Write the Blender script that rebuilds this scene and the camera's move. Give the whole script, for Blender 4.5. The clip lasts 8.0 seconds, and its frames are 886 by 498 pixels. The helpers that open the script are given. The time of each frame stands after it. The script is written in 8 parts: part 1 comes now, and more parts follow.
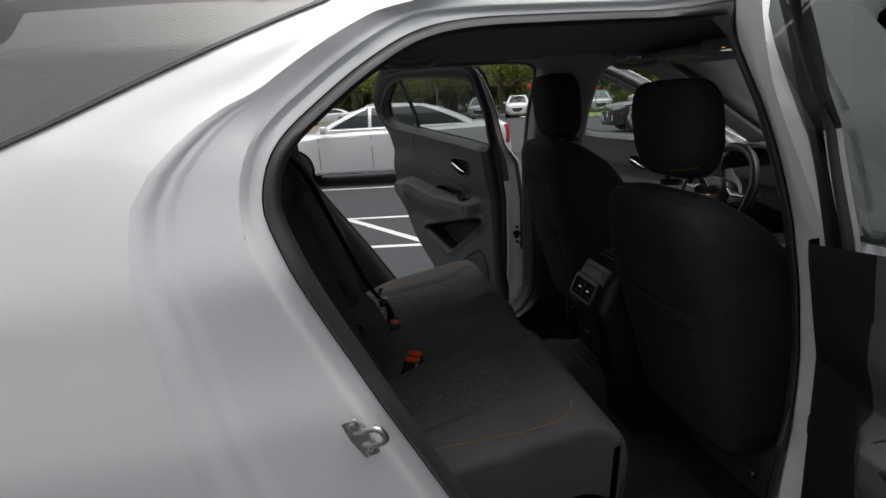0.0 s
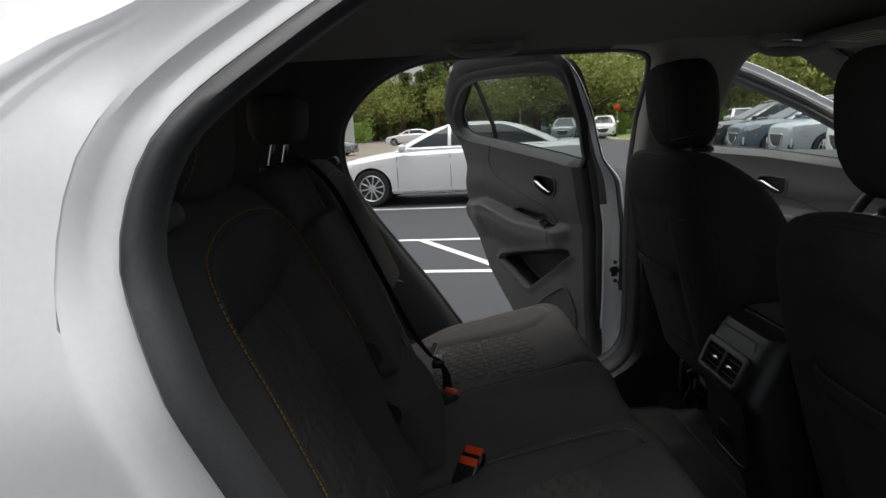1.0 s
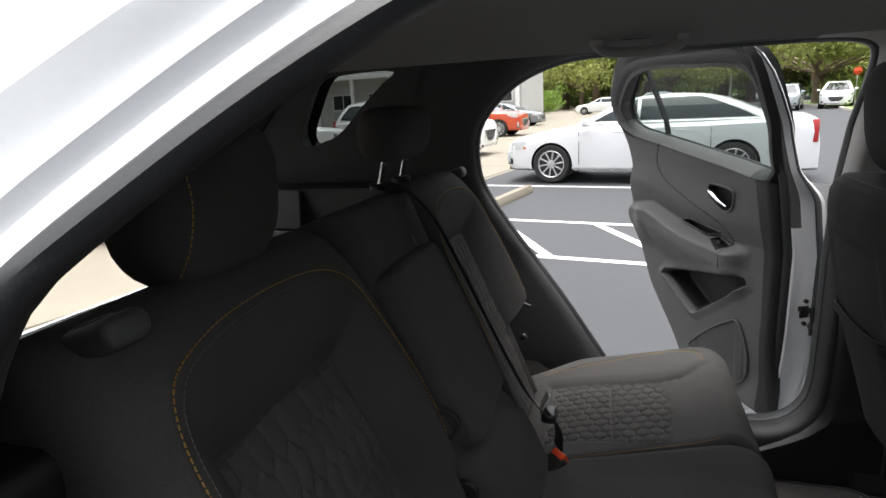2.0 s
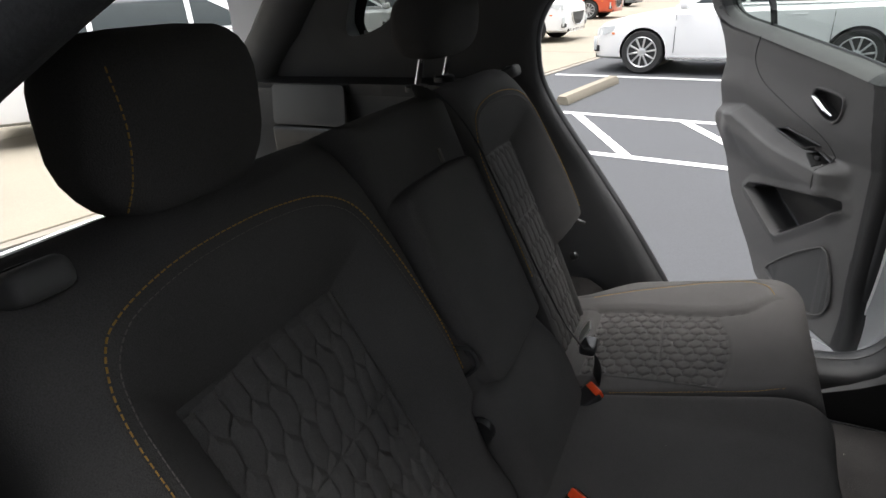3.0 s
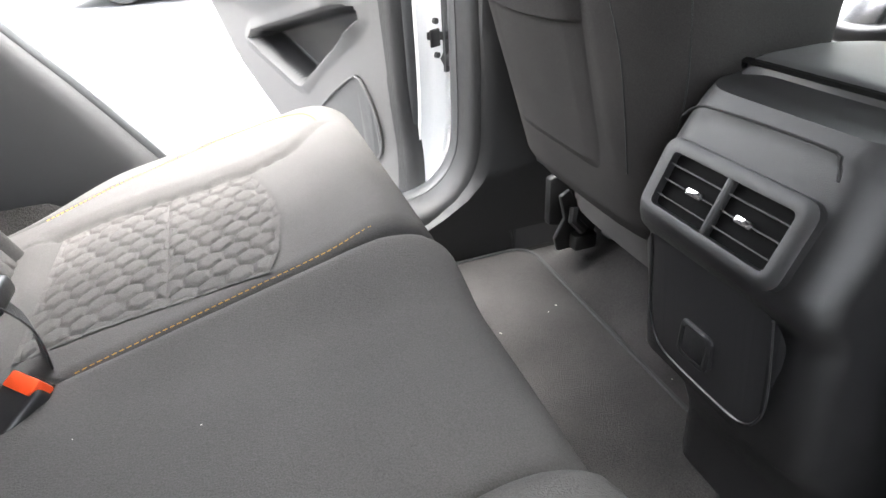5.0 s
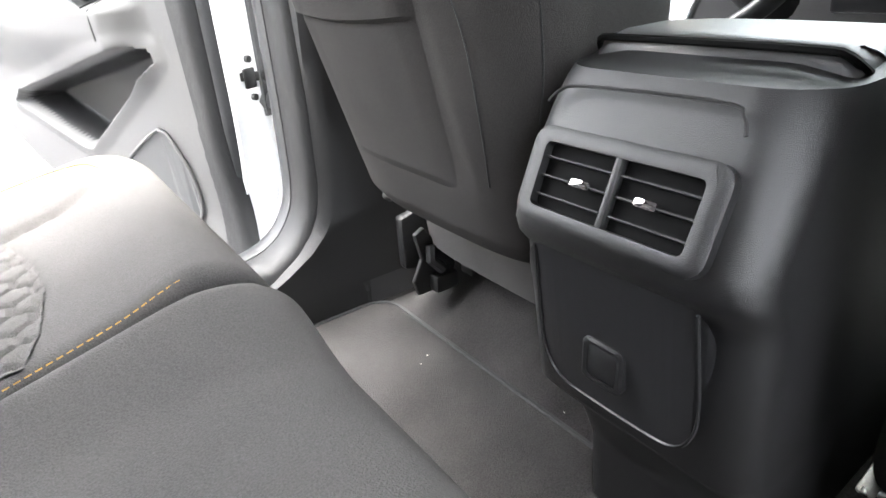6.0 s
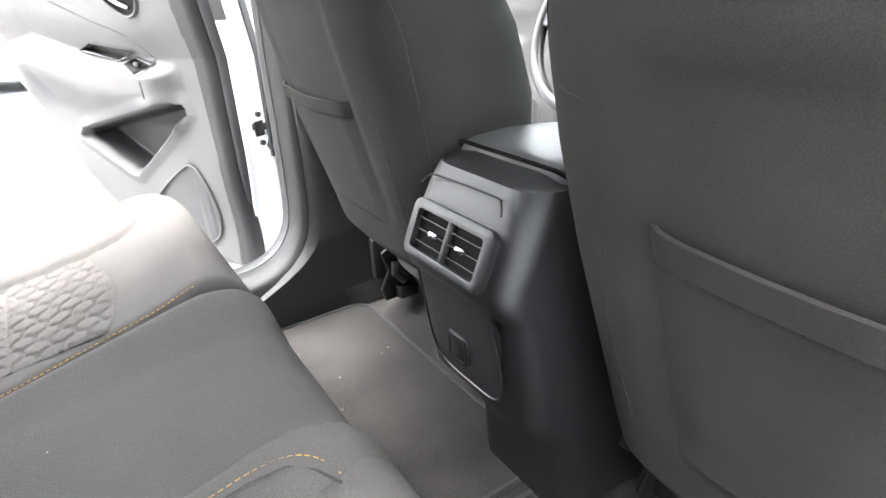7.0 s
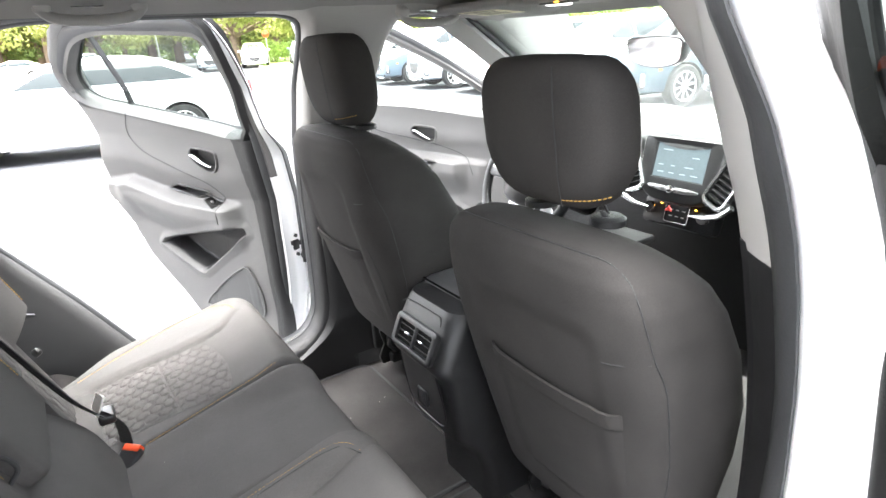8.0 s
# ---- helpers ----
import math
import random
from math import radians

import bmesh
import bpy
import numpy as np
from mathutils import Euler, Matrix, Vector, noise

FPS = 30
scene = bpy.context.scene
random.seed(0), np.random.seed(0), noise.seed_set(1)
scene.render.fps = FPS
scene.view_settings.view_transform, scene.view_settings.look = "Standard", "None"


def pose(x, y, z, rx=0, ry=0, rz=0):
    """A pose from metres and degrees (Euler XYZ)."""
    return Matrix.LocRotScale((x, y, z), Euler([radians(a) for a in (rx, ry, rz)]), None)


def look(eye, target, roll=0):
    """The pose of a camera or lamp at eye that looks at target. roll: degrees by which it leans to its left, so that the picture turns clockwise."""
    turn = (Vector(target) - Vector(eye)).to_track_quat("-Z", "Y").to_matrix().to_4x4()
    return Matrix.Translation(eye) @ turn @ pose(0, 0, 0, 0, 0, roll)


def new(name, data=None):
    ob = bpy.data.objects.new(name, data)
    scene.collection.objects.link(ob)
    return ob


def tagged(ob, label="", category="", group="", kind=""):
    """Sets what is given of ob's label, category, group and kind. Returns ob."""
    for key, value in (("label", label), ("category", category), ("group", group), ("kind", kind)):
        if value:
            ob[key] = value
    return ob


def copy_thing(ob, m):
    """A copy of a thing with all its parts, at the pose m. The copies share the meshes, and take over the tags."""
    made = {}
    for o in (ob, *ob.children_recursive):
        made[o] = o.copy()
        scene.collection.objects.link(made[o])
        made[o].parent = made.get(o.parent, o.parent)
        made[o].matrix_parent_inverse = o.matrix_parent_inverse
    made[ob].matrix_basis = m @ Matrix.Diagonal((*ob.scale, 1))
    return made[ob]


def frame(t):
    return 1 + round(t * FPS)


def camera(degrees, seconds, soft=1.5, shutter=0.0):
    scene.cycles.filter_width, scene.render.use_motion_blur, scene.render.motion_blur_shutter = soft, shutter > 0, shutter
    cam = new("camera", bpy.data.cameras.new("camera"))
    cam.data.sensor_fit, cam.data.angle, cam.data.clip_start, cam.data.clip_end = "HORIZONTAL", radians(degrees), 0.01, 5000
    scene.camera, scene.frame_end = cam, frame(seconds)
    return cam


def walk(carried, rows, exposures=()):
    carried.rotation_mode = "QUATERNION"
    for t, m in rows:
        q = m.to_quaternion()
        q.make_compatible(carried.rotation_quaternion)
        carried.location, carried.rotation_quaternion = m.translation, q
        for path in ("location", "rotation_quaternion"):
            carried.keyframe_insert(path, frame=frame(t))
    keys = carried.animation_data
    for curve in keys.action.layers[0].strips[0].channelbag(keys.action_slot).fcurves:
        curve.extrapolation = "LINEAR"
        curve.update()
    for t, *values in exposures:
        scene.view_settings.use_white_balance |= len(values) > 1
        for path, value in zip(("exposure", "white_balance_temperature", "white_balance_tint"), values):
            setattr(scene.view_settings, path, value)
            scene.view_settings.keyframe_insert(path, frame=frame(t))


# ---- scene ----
cam = camera(74.6, 8.0)
PATH = [
    (0, (-0.012, -1.534, 1.406), (0.277, 0.385, 0.919), -3.3),
    (0.5, (-0.035, -1.285, 1.365), (0.255, 0.643, 0.919), -3.3),
    (1, (0.06, -1.089, 1.349), (0.087, 0.869, 0.944), -3.1),
    (1.5, (0.145, -0.973, 1.406), (-0.165, 0.963, 1.008), -3.0),
    (1.7, (0.171, -0.942, 1.428), (-0.262, 0.965, 1.01), -3.0),
    (2.8, (0.199, -0.772, 1.445), (-0.591, 0.914, 0.713), -3.2),
    (3, (0.216, -0.76, 1.449), (-0.581, 0.883, 0.632), -3.2),
    (3.1, (0.22, -0.75, 1.453), (-0.565, 0.873, 0.588), -3.3),
    (3.5, (0.27, -0.723, 1.455), (-0.399, 0.847, 0.412), -3.7),
    (4, (0.314, -0.651, 1.405), (-0.051, 0.938, 0.247), -4.3),
    (4.5, (0.307, -0.497, 1.258), (0.373, 1.145, 0.118), -3.9),
    (5, (0.291, -0.313, 1.082), (0.811, 1.316, 0.044), -3.8),
    (5.2, (0.3, -0.264, 1.034), (0.976, 1.337, 0.043), -4.0),
    (6.3, (0.322, -0.224, 0.999), (1.381, 1.237, 0.136), -3.6),
    (6.5, (0.313, -0.269, 1.023), (1.347, 1.203, 0.148), -3.5),
    (7, (0.302, -0.505, 1.133), (1.266, 1.028, 0.284), -3.3),
    (7.5, (0.242, -0.761, 1.302), (1.232, 0.797, 0.532), -3.5),
    (8, (0.1, -0.961, 1.46), (1.108, 0.622, 0.769), -3.5),
]
EXPOSURES = [(0, 0.08), (1.0, 0.5), (1.7, 1.68), (2.8, 1.72), (3.1, 1.88), (3.5, 2.36), (3.8, 2.85), (4.3, 3.75), (5.0, 4.55), (6.5, 5.0), (7.3, 4.78), (7.7, 4.48), (8.0, 4.34)]
walk(cam, [(t, look(eye, target, roll)) for t, eye, target, roll in PATH], EXPOSURES)

# ---- light ----
world = bpy.data.worlds.new("sky")
scene.world = world
world.use_nodes = True
wn = world.node_tree.nodes
sky = wn.new("ShaderNodeTexSky")
sky.sky_type, sky.sun_disc = "NISHITA", False
sky.sun_elevation, sky.sun_rotation = radians(80), 0.0
sky.air_density, sky.dust_density, sky.ozone_density = 1.0, 6.0, 1.0
haze = wn.new("ShaderNodeHueSaturation")
haze.inputs["Saturation"].default_value = 0.23
world.node_tree.links.new(sky.outputs[0], haze.inputs["Color"])
world.node_tree.links.new(haze.outputs[0], wn["Background"].inputs[0])
wn["Background"].inputs[1].default_value = 0.13
sun_data = bpy.data.lights.new("sun", "SUN")
sun_data.energy, sun_data.angle, sun_data.color = 1.2, radians(60), (1.0, 0.985, 0.96)
sun = new("sun", sun_data)
sun.rotation_euler = (radians(8), 0, 0)
sun.location = (0, 0, 20)


# ---- materials ----
def material(name, color, rough=0.5, metal=0.0, vary=0.15, scale=6.0, fine=180.0, bump=0.2, coat=0.0, spec=0.5, tint=None, sheen=0.0, rand=0.0):
    """Principled surface with variation at two scales, fine relief and a little wear."""
    m = bpy.data.materials.new(name)
    m.use_nodes = True
    nt = m.node_tree
    p = nt.nodes["Principled BSDF"]
    p.inputs["Metallic"].default_value = metal
    p.inputs["Coat Weight"].default_value = coat
    p.inputs["Coat Roughness"].default_value = 0.04
    p.inputs["Specular IOR Level"].default_value = spec
    p.inputs["Sheen Weight"].default_value = sheen
    p.inputs["Sheen Roughness"].default_value = 0.5
    co = nt.nodes.new("ShaderNodeTexCoord")
    big = nt.nodes.new("ShaderNodeTexNoise")
    big.inputs["Scale"].default_value, big.inputs["Detail"].default_value = scale, 5
    small = nt.nodes.new("ShaderNodeTexNoise")
    small.inputs["Scale"].default_value, small.inputs["Detail"].default_value = fine, 3
    for n in (big, small):
        nt.links.new(co.outputs["Object"], n.inputs["Vector"])
    mix = nt.nodes.new("ShaderNodeMix")
    mix.data_type = "RGBA"
    dark = tuple(c * (1 - vary) for c in color)
    light = tuple(min(1, c * (1 + vary)) for c in (tint or color))
    mix.inputs[6].default_value, mix.inputs[7].default_value = (*dark, 1), (*light, 1)
    add = nt.nodes.new("ShaderNodeMath")
    add.operation = "MULTIPLY_ADD"
    add.inputs[1].default_value = 0.5
    half = nt.nodes.new("ShaderNodeMath")
    half.operation = "MULTIPLY"
    half.inputs[1].default_value = 0.5
    nt.links.new(big.outputs[0], half.inputs[0])
    nt.links.new(small.outputs[0], add.inputs[0])
    nt.links.new(half.outputs[0], add.inputs[2])
    last = add
    if rand:
        info = nt.nodes.new("ShaderNodeObjectInfo")
        r = nt.nodes.new("ShaderNodeMath")
        r.operation = "MULTIPLY_ADD"
        r.inputs[1].default_value = rand
        nt.links.new(info.outputs["Random"], r.inputs[0])
        nt.links.new(add.outputs[0], r.inputs[2])
        last = r
    stretch = nt.nodes.new("ShaderNodeMapRange")
    stretch.inputs[1].default_value, stretch.inputs[2].default_value = 0.3, 0.7
    nt.links.new(last.outputs[0], stretch.inputs[0])
    nt.links.new(stretch.outputs[0], mix.inputs[0])
    nt.links.new(mix.outputs[2], p.inputs["Base Color"])
    ro = nt.nodes.new("ShaderNodeMapRange")
    ro.inputs[3].default_value, ro.inputs[4].default_value = max(0.02, rough * 0.85), min(1, rough * 1.15)
    nt.links.new(big.outputs[0], ro.inputs[0])
    nt.links.new(ro.outputs[0], p.inputs["Roughness"])
    if bump:
        b = nt.nodes.new("ShaderNodeBump")
        b.inputs["Strength"].default_value, b.inputs["Distance"].default_value = bump, 0.002
        nt.links.new(small.outputs[0], b.inputs["Height"])
        nt.links.new(b.outputs[0], p.inputs["Normal"])
    return m


def glass(name, color, rough=0.0, shade=1.0):
    """Thin pane: clear with a mirror coat at grazing angles, tinted by its colour."""
    m = bpy.data.materials.new(name)
    m.use_nodes = True
    nt = m.node_tree
    nt.nodes.remove(nt.nodes["Principled BSDF"])
    out = nt.nodes["Material Output"]
    tr, gl, mx, fr = (nt.nodes.new(k) for k in ("ShaderNodeBsdfTransparent", "ShaderNodeBsdfGlossy", "ShaderNodeMixShader", "ShaderNodeLayerWeight"))
    tr.inputs[0].default_value = (*color, 1)
    gl.inputs["Roughness"].default_value = rough
    gl.inputs["Color"].default_value = (shade, shade, shade, 1)
    fr.inputs[0].default_value = 0.5
    power, curve_ = nt.nodes.new("ShaderNodeMath"), nt.nodes.new("ShaderNodeMath")
    power.operation, curve_.operation = "POWER", "MULTIPLY_ADD"
    power.inputs[1].default_value, curve_.inputs[1].default_value, curve_.inputs[2].default_value = 5.0, 0.9, 0.06
    nt.links.new(fr.outputs["Facing"], power.inputs[0])
    nt.links.new(power.outputs[0], curve_.inputs[0])
    nt.links.new(curve_.outputs[0], mx.inputs[0])
    nt.links.new(tr.outputs[0], mx.inputs[1])
    nt.links.new(gl.outputs[0], mx.inputs[2])
    nt.links.new(mx.outputs[0], out.inputs[0])
    return m


def lamp_glow(name, color, strength):
    m = material(name, color, 0.3)
    p = m.node_tree.nodes["Principled BSDF"]
    p.inputs["Emission Color"].default_value = (*color, 1)
    p.inputs["Emission Strength"].default_value = strength
    return m


PAINT = material("white_paint", (0.82, 0.82, 0.825), 0.38, vary=0.015, scale=1.5, bump=0.01, coat=0.8)
JAMB = material("white_jamb_paint", (0.76, 0.77, 0.78), 0.42, vary=0.03, scale=5, bump=0.02, coat=0.4)
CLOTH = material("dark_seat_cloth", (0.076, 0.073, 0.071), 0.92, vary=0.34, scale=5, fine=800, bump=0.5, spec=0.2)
CLOTH_IN = material("quilted_seat_cloth", (0.092, 0.088, 0.085), 0.9, vary=0.36, scale=7, fine=850, bump=0.6, spec=0.2)
# the same seat cloth, darkened to stand for shade on the front seat backs
CLOTH_SHADED = material("shaded_front_seat_cloth", (0.042, 0.0395, 0.038), 0.92, vary=0.38, scale=7, fine=850, bump=0.4, spec=0.15)
CLOTH_SIDE = material("smooth_seat_side", (0.028, 0.028, 0.029), 0.6, vary=0.15, scale=6, fine=700, bump=0.3, spec=0.4)
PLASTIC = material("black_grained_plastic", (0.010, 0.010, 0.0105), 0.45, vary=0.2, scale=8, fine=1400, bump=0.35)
TRIM = material("charcoal_door_plastic", (0.085, 0.083, 0.082), 0.55, vary=0.12, scale=4, fine=1300, bump=0.4)
TRIM_DARK = material("dark_trim_plastic", (0.052, 0.052, 0.053), 0.55, vary=0.15, scale=4, fine=1200, bump=0.35)
SATIN = material("satin_black_plastic", (0.02, 0.02, 0.021), 0.3, vary=0.15, scale=8, fine=900, bump=0.08)
LINER = material("grey_headliner_cloth", (0.30, 0.295, 0.285), 0.95, vary=0.06, scale=3, fine=700, bump=0.4, spec=0.1)
PILLAR = material("light_grey_pillar_trim", (0.40, 0.39, 0.375), 0.6, vary=0.04, scale=4, fine=900, bump=0.2)
RUBBER = material("black_rubber", (0.036, 0.037, 0.039), 0.48, vary=0.2, scale=14, fine=300, bump=0.15)
CARPET = material("dark_carpet", (0.038, 0.036, 0.035), 1.0, vary=0.7, scale=7, fine=420, bump=1.0, spec=0.1, sheen=0.04)
CHROME = material("chrome", (0.86, 0.86, 0.87), 0.08, metal=1.0, vary=0.02, bump=0.0)
STEEL = material("bright_steel", (0.62, 0.61, 0.58), 0.28, metal=1.0, vary=0.1, scale=30, bump=0.05)
BLACK_STEEL = material("black_painted_steel", (0.012, 0.012, 0.012), 0.35, vary=0.3, scale=20, bump=0.1)
ORANGE = material("orange_red_plastic", (0.85, 0.085, 0.02), 0.35, vary=0.06, scale=20, bump=0.05)
THREAD = material("mustard_thread", (0.36, 0.21, 0.045), 0.8, vary=0.2, scale=60, bump=0.2)
GREY_THREAD = material("grey_thread", (0.12, 0.11, 0.10), 0.85, vary=0.2, scale=60, bump=0.2)
WEBBING = material("black_webbing", (0.030, 0.030, 0.031), 0.7, vary=0.15, scale=20, fine=900, bump=0.5)
ASPHALT = material("sealed_asphalt", (0.046, 0.048, 0.053), 0.85, vary=0.28, scale=0.7, fine=120, bump=0.6)
CONCRETE = material("tan_concrete", (0.205, 0.182, 0.142), 0.9, vary=0.16, scale=0.8, fine=90, bump=0.4)
STRIPE = material("white_road_paint", (0.70, 0.70, 0.69), 0.7, vary=0.12, scale=6, fine=90, bump=0.3)
CLEAR = glass("clear_glass", (0.86, 0.92, 0.89))
TINTED = glass("privacy_glass", (0.42, 0.47, 0.45))
PRIVACY = glass("dark_privacy_glass", (0.16, 0.175, 0.17))
REAR_GLASS = glass("light_tinted_glass", (0.80, 0.84, 0.82))
WIND = glass("windscreen_glass", (0.88, 0.94, 0.91))


# ---- mesh tools ----
def part(name, bm, mat, parent=None, label="", smooth=40, kind=""):
    """Links a bmesh as one mesh object, under a thing where a parent is given."""
    bmesh.ops.recalc_face_normals(bm, faces=bm.faces[:])
    me = bpy.data.meshes.new(name)
    bm.to_mesh(me)
    bm.free()
    for m in (mat if isinstance(mat, (list, tuple)) else [mat]):
        me.materials.append(m)
    if smooth:
        me.polygons.foreach_set("use_smooth", [True] * len(me.polygons))
        me.set_sharp_from_angle(angle=radians(smooth))
    ob = new(name, me)
    if parent:
        ob.parent = parent
    return tagged(ob, label, kind=kind)


def empty(name, m=None, label="", category="", group="", kind=""):
    ob = new(name)
    ob.empty_display_size = 0.1
    if m:
        ob.matrix_world = m
    return tagged(ob, label, category, group, kind)


def loft(rings, cyclic=True, caps=False, close=False, bm=None):
    """Skin between rings of equally many points. close: joins the last ring to the first."""
    bm = bm or bmesh.new()
    vs = [[bm.verts.new(p) for p in r] for r in rings]
    n = len(rings[0])
    pairs = list(zip(vs, vs[1:])) + ([(vs[-1], vs[0])] if close else [])
    for a, b in pairs:
        for i in range(n if cyclic else n - 1):
            j = (i + 1) % n
            try:
                bm.faces.new((a[i], a[j], b[j], b[i]))
            except ValueError:
                pass
    if caps:
        bm.faces.new(vs[0][::-1])
        bm.faces.new(vs[-1])
    return bm


def box(size, at=(0, 0, 0), bevel=0.0, seg=2, bm=None, m=None):
    bm = bm or bmesh.new()
    made = bmesh.ops.create_cube(bm, size=1)["verts"]
    bmesh.ops.scale(bm, vec=size, verts=made)
    if bevel:
        es = list({e for v in made for e in v.link_edges})
        r = bmesh.ops.bevel(bm, geom=es, offset=bevel, segments=seg, affect="EDGES", profile=0.5)
        made = list({v for f in r["faces"] for v in f.verts} | {v for v in made if v.is_valid})
    if m:
        bmesh.ops.transform(bm, matrix=m, verts=made)
    bmesh.ops.translate(bm, vec=at, verts=made)
    return bm


def prism(outline, depth, bevel=0.0, seg=2, m=None):
    """A plate: outline of (a, b) points, thickness along the third axis, laid into the world by m."""
    bm = bmesh.new()
    f = bm.faces.new([bm.verts.new((a, b, 0)) for a, b in outline])
    r = bmesh.ops.extrude_face_region(bm, geom=[f])
    bmesh.ops.translate(bm, vec=(0, 0, depth), verts=[v for v in r["geom"] if isinstance(v, bmesh.types.BMVert)])
    bmesh.ops.recalc_face_normals(bm, faces=bm.faces[:])
    if bevel:
        es = [e for e in bm.edges if len(e.link_faces) == 2 and e.calc_face_angle(0) > 1.2]
        bmesh.ops.bevel(bm, geom=es, offset=bevel, segments=seg, affect="EDGES", profile=0.5)
    if m:
        bmesh.ops.transform(bm, matrix=m, verts=bm.verts[:])
    return bm


def tube(pts, r, n=8, caps=True, flat=1.0, bm=None):
    """A round or flattened bar along points."""
    pts = [Vector(p) for p in pts]
    rings = []
    up = Vector((0, 0, 1))
    for i, p in enumerate(pts):
        d = (pts[min(i + 1, len(pts) - 1)] - pts[max(i - 1, 0)]).normalized()
        if abs(d.dot(up)) > 0.95:
            up = Vector((1, 0, 0))
        a = d.cross(up).normalized()
        b = a.cross(d).normalized()
        up = b
        rad = r[i] if isinstance(r, (list, tuple)) else r
        rings.append([p + rad * (math.cos(k * math.tau / n) * a + flat * math.sin(k * math.tau / n) * b) for k in range(n)])
    return loft(rings, True, caps, bm=bm)


def lathe(profile, n=24, m=None, bm=None):
    """Turned body: profile of (radius, height) round the local z axis."""
    bm2 = loft([[(r * math.cos(k * math.tau / n), r * math.sin(k * math.tau / n), h) for k in range(n)] for r, h in profile], True, True)
    if m:
        bmesh.ops.transform(bm2, matrix=m, verts=bm2.verts[:])
    return bm2


def curve(points, n, closed=True):
    """Smooth line through points, evenly spaced: Catmull-Rom."""
    P = [Vector(p) for p in points]
    k = len(P)
    fine = []
    spans = k if closed else k - 1
    for i in range(spans):
        p0, p1, p2, p3 = (P[(i + j - 1) % k] if closed else P[min(max(i + j - 1, 0), k - 1)] for j in range(4))
        for s in range(16):
            t = s / 16
            fine.append(0.5 * (2 * p1 + (p2 - p0) * t + (2 * p0 - 5 * p1 + 4 * p2 - p3) * t * t + (3 * p1 - p0 - 3 * p2 + p3) * t ** 3))
    if not closed:
        fine.append(P[-1])
    else:
        fine.append(fine[0])
    at = [0.0]
    for a, b in zip(fine, fine[1:]):
        at.append(at[-1] + (b - a).length)
    out, j = [], 0
    for i in range(n):
        want = at[-1] * i / (n if closed else n - 1)
        while j < len(at) - 2 and at[j + 1] < want:
            j += 1
        seg = at[j + 1] - at[j]
        out.append(fine[j].lerp(fine[j + 1], (want - at[j]) / seg if seg else 0))
    return out


def offset2(pts, d):
    """Closed 2D line moved outwards by d."""
    n = len(pts)
    area = sum(pts[i][0] * pts[(i + 1) % n][1] - pts[(i + 1) % n][0] * pts[i][1] for i in range(n))
    sign = 1 if area > 0 else -1
    out = []
    for i in range(n):
        t = (Vector(pts[(i + 1) % n][:2]) - Vector(pts[i - 1][:2])).normalized()
        out.append((pts[i][0] + sign * d * t.y, pts[i][1] - sign * d * t.x))
    return out


def inside(poly, x, y):
    hit = False
    for (x1, y1), (x2, y2) in zip(poly, poly[1:] + poly[:1]):
        if (y1 > y) != (y2 > y) and x < (x2 - x1) * (y - y1) / (y2 - y1) + x1:
            hit = not hit
    return hit


def lerp(x, xs, ys):
    return float(np.interp(x, xs, ys))


def step(a, b, x):
    t = min(1, max(0, (x - a) / (b - a)))
    return t * t * (3 - 2 * t)


def sheet(f, nu, nv, thick=None, keep=None, bm=None):
    """Surface f(u, v), u and v from 0 to 1. keep(u, v): which cells stay. thick: a vector to give it depth."""
    bm = bm or bmesh.new()
    g = [[bm.verts.new(f(i / nu, j / nv)) for j in range(nv + 1)] for i in range(nu + 1)]
    fs = []
    for i in range(nu):
        for j in range(nv):
            if keep is None or keep((i + 0.5) / nu, (j + 0.5) / nv):
                fs.append(bm.faces.new((g[i][j], g[i + 1][j], g[i + 1][j + 1], g[i][j + 1])))
    loose = [v for v in bm.verts if not v.link_faces]
    bmesh.ops.delete(bm, geom=loose, context="VERTS")
    if thick:
        r = bmesh.ops.extrude_face_region(bm, geom=fs)
        bmesh.ops.translate(bm, vec=thick, verts=[v for v in r["geom"] if isinstance(v, bmesh.types.BMVert)])
    return bm


def stitches(line, mat, parent, name="stitching", length=0.0042, gap=0.0022, r=0.0008, label=""):
    """A row of short threads along a line."""
    P = [Vector(p) for p in line]
    bm = bmesh.new()
    total = sum((b - a).length for a, b in zip(P, P[1:]))
    n = max(3, int(total / (length + gap)))
    pts = curve(P, n * 3 + 1, closed=False)
    for i in range(n):
        a, b = pts[i * 3], pts[i * 3 + 2]
        d = (b - a).normalized()
        s = d.cross(Vector((0.3, 0.2, 0.93))).normalized() * r
        w = s.cross(d).normalized() * r
        q = [[bm.verts.new(p + x) for x in (s, w, -s, -w)] for p in (a, b)]
        for k in range(4):
            bm.faces.new((q[0][k], q[0][(k + 1) % 4], q[1][(k + 1) % 4], q[1][k]))
    return part(name, bm, mat, parent, label)


def rr2(w, h, r, n=6):
    pts = []
    for cx, cy, a0 in ((w - r, h - r, 0), (-w + r, h - r, 90), (-w + r, -h + r, 180), (w - r, -h + r, 270)):
        for k in range(n):
            a = radians(a0 + 90 * k / (n - 1))
            pts.append((cx + r * math.cos(a), cy + r * math.sin(a)))
    return pts


def smooth_line(pts, n=60, closed=False):
    return [(p[0], p[1]) for p in curve([(a, b, 0) for a, b in pts], n, closed)]


# ---- the parked SUV: body shell ----
OUT_Z = [0.2, 0.3, 0.6, 1.0, 1.2, 1.35, 1.5, 1.58, 1.62]
OUT_Y = [0.80, 0.84, 0.855, 0.855, 0.820, 0.757, 0.642, 0.560, 0.47]


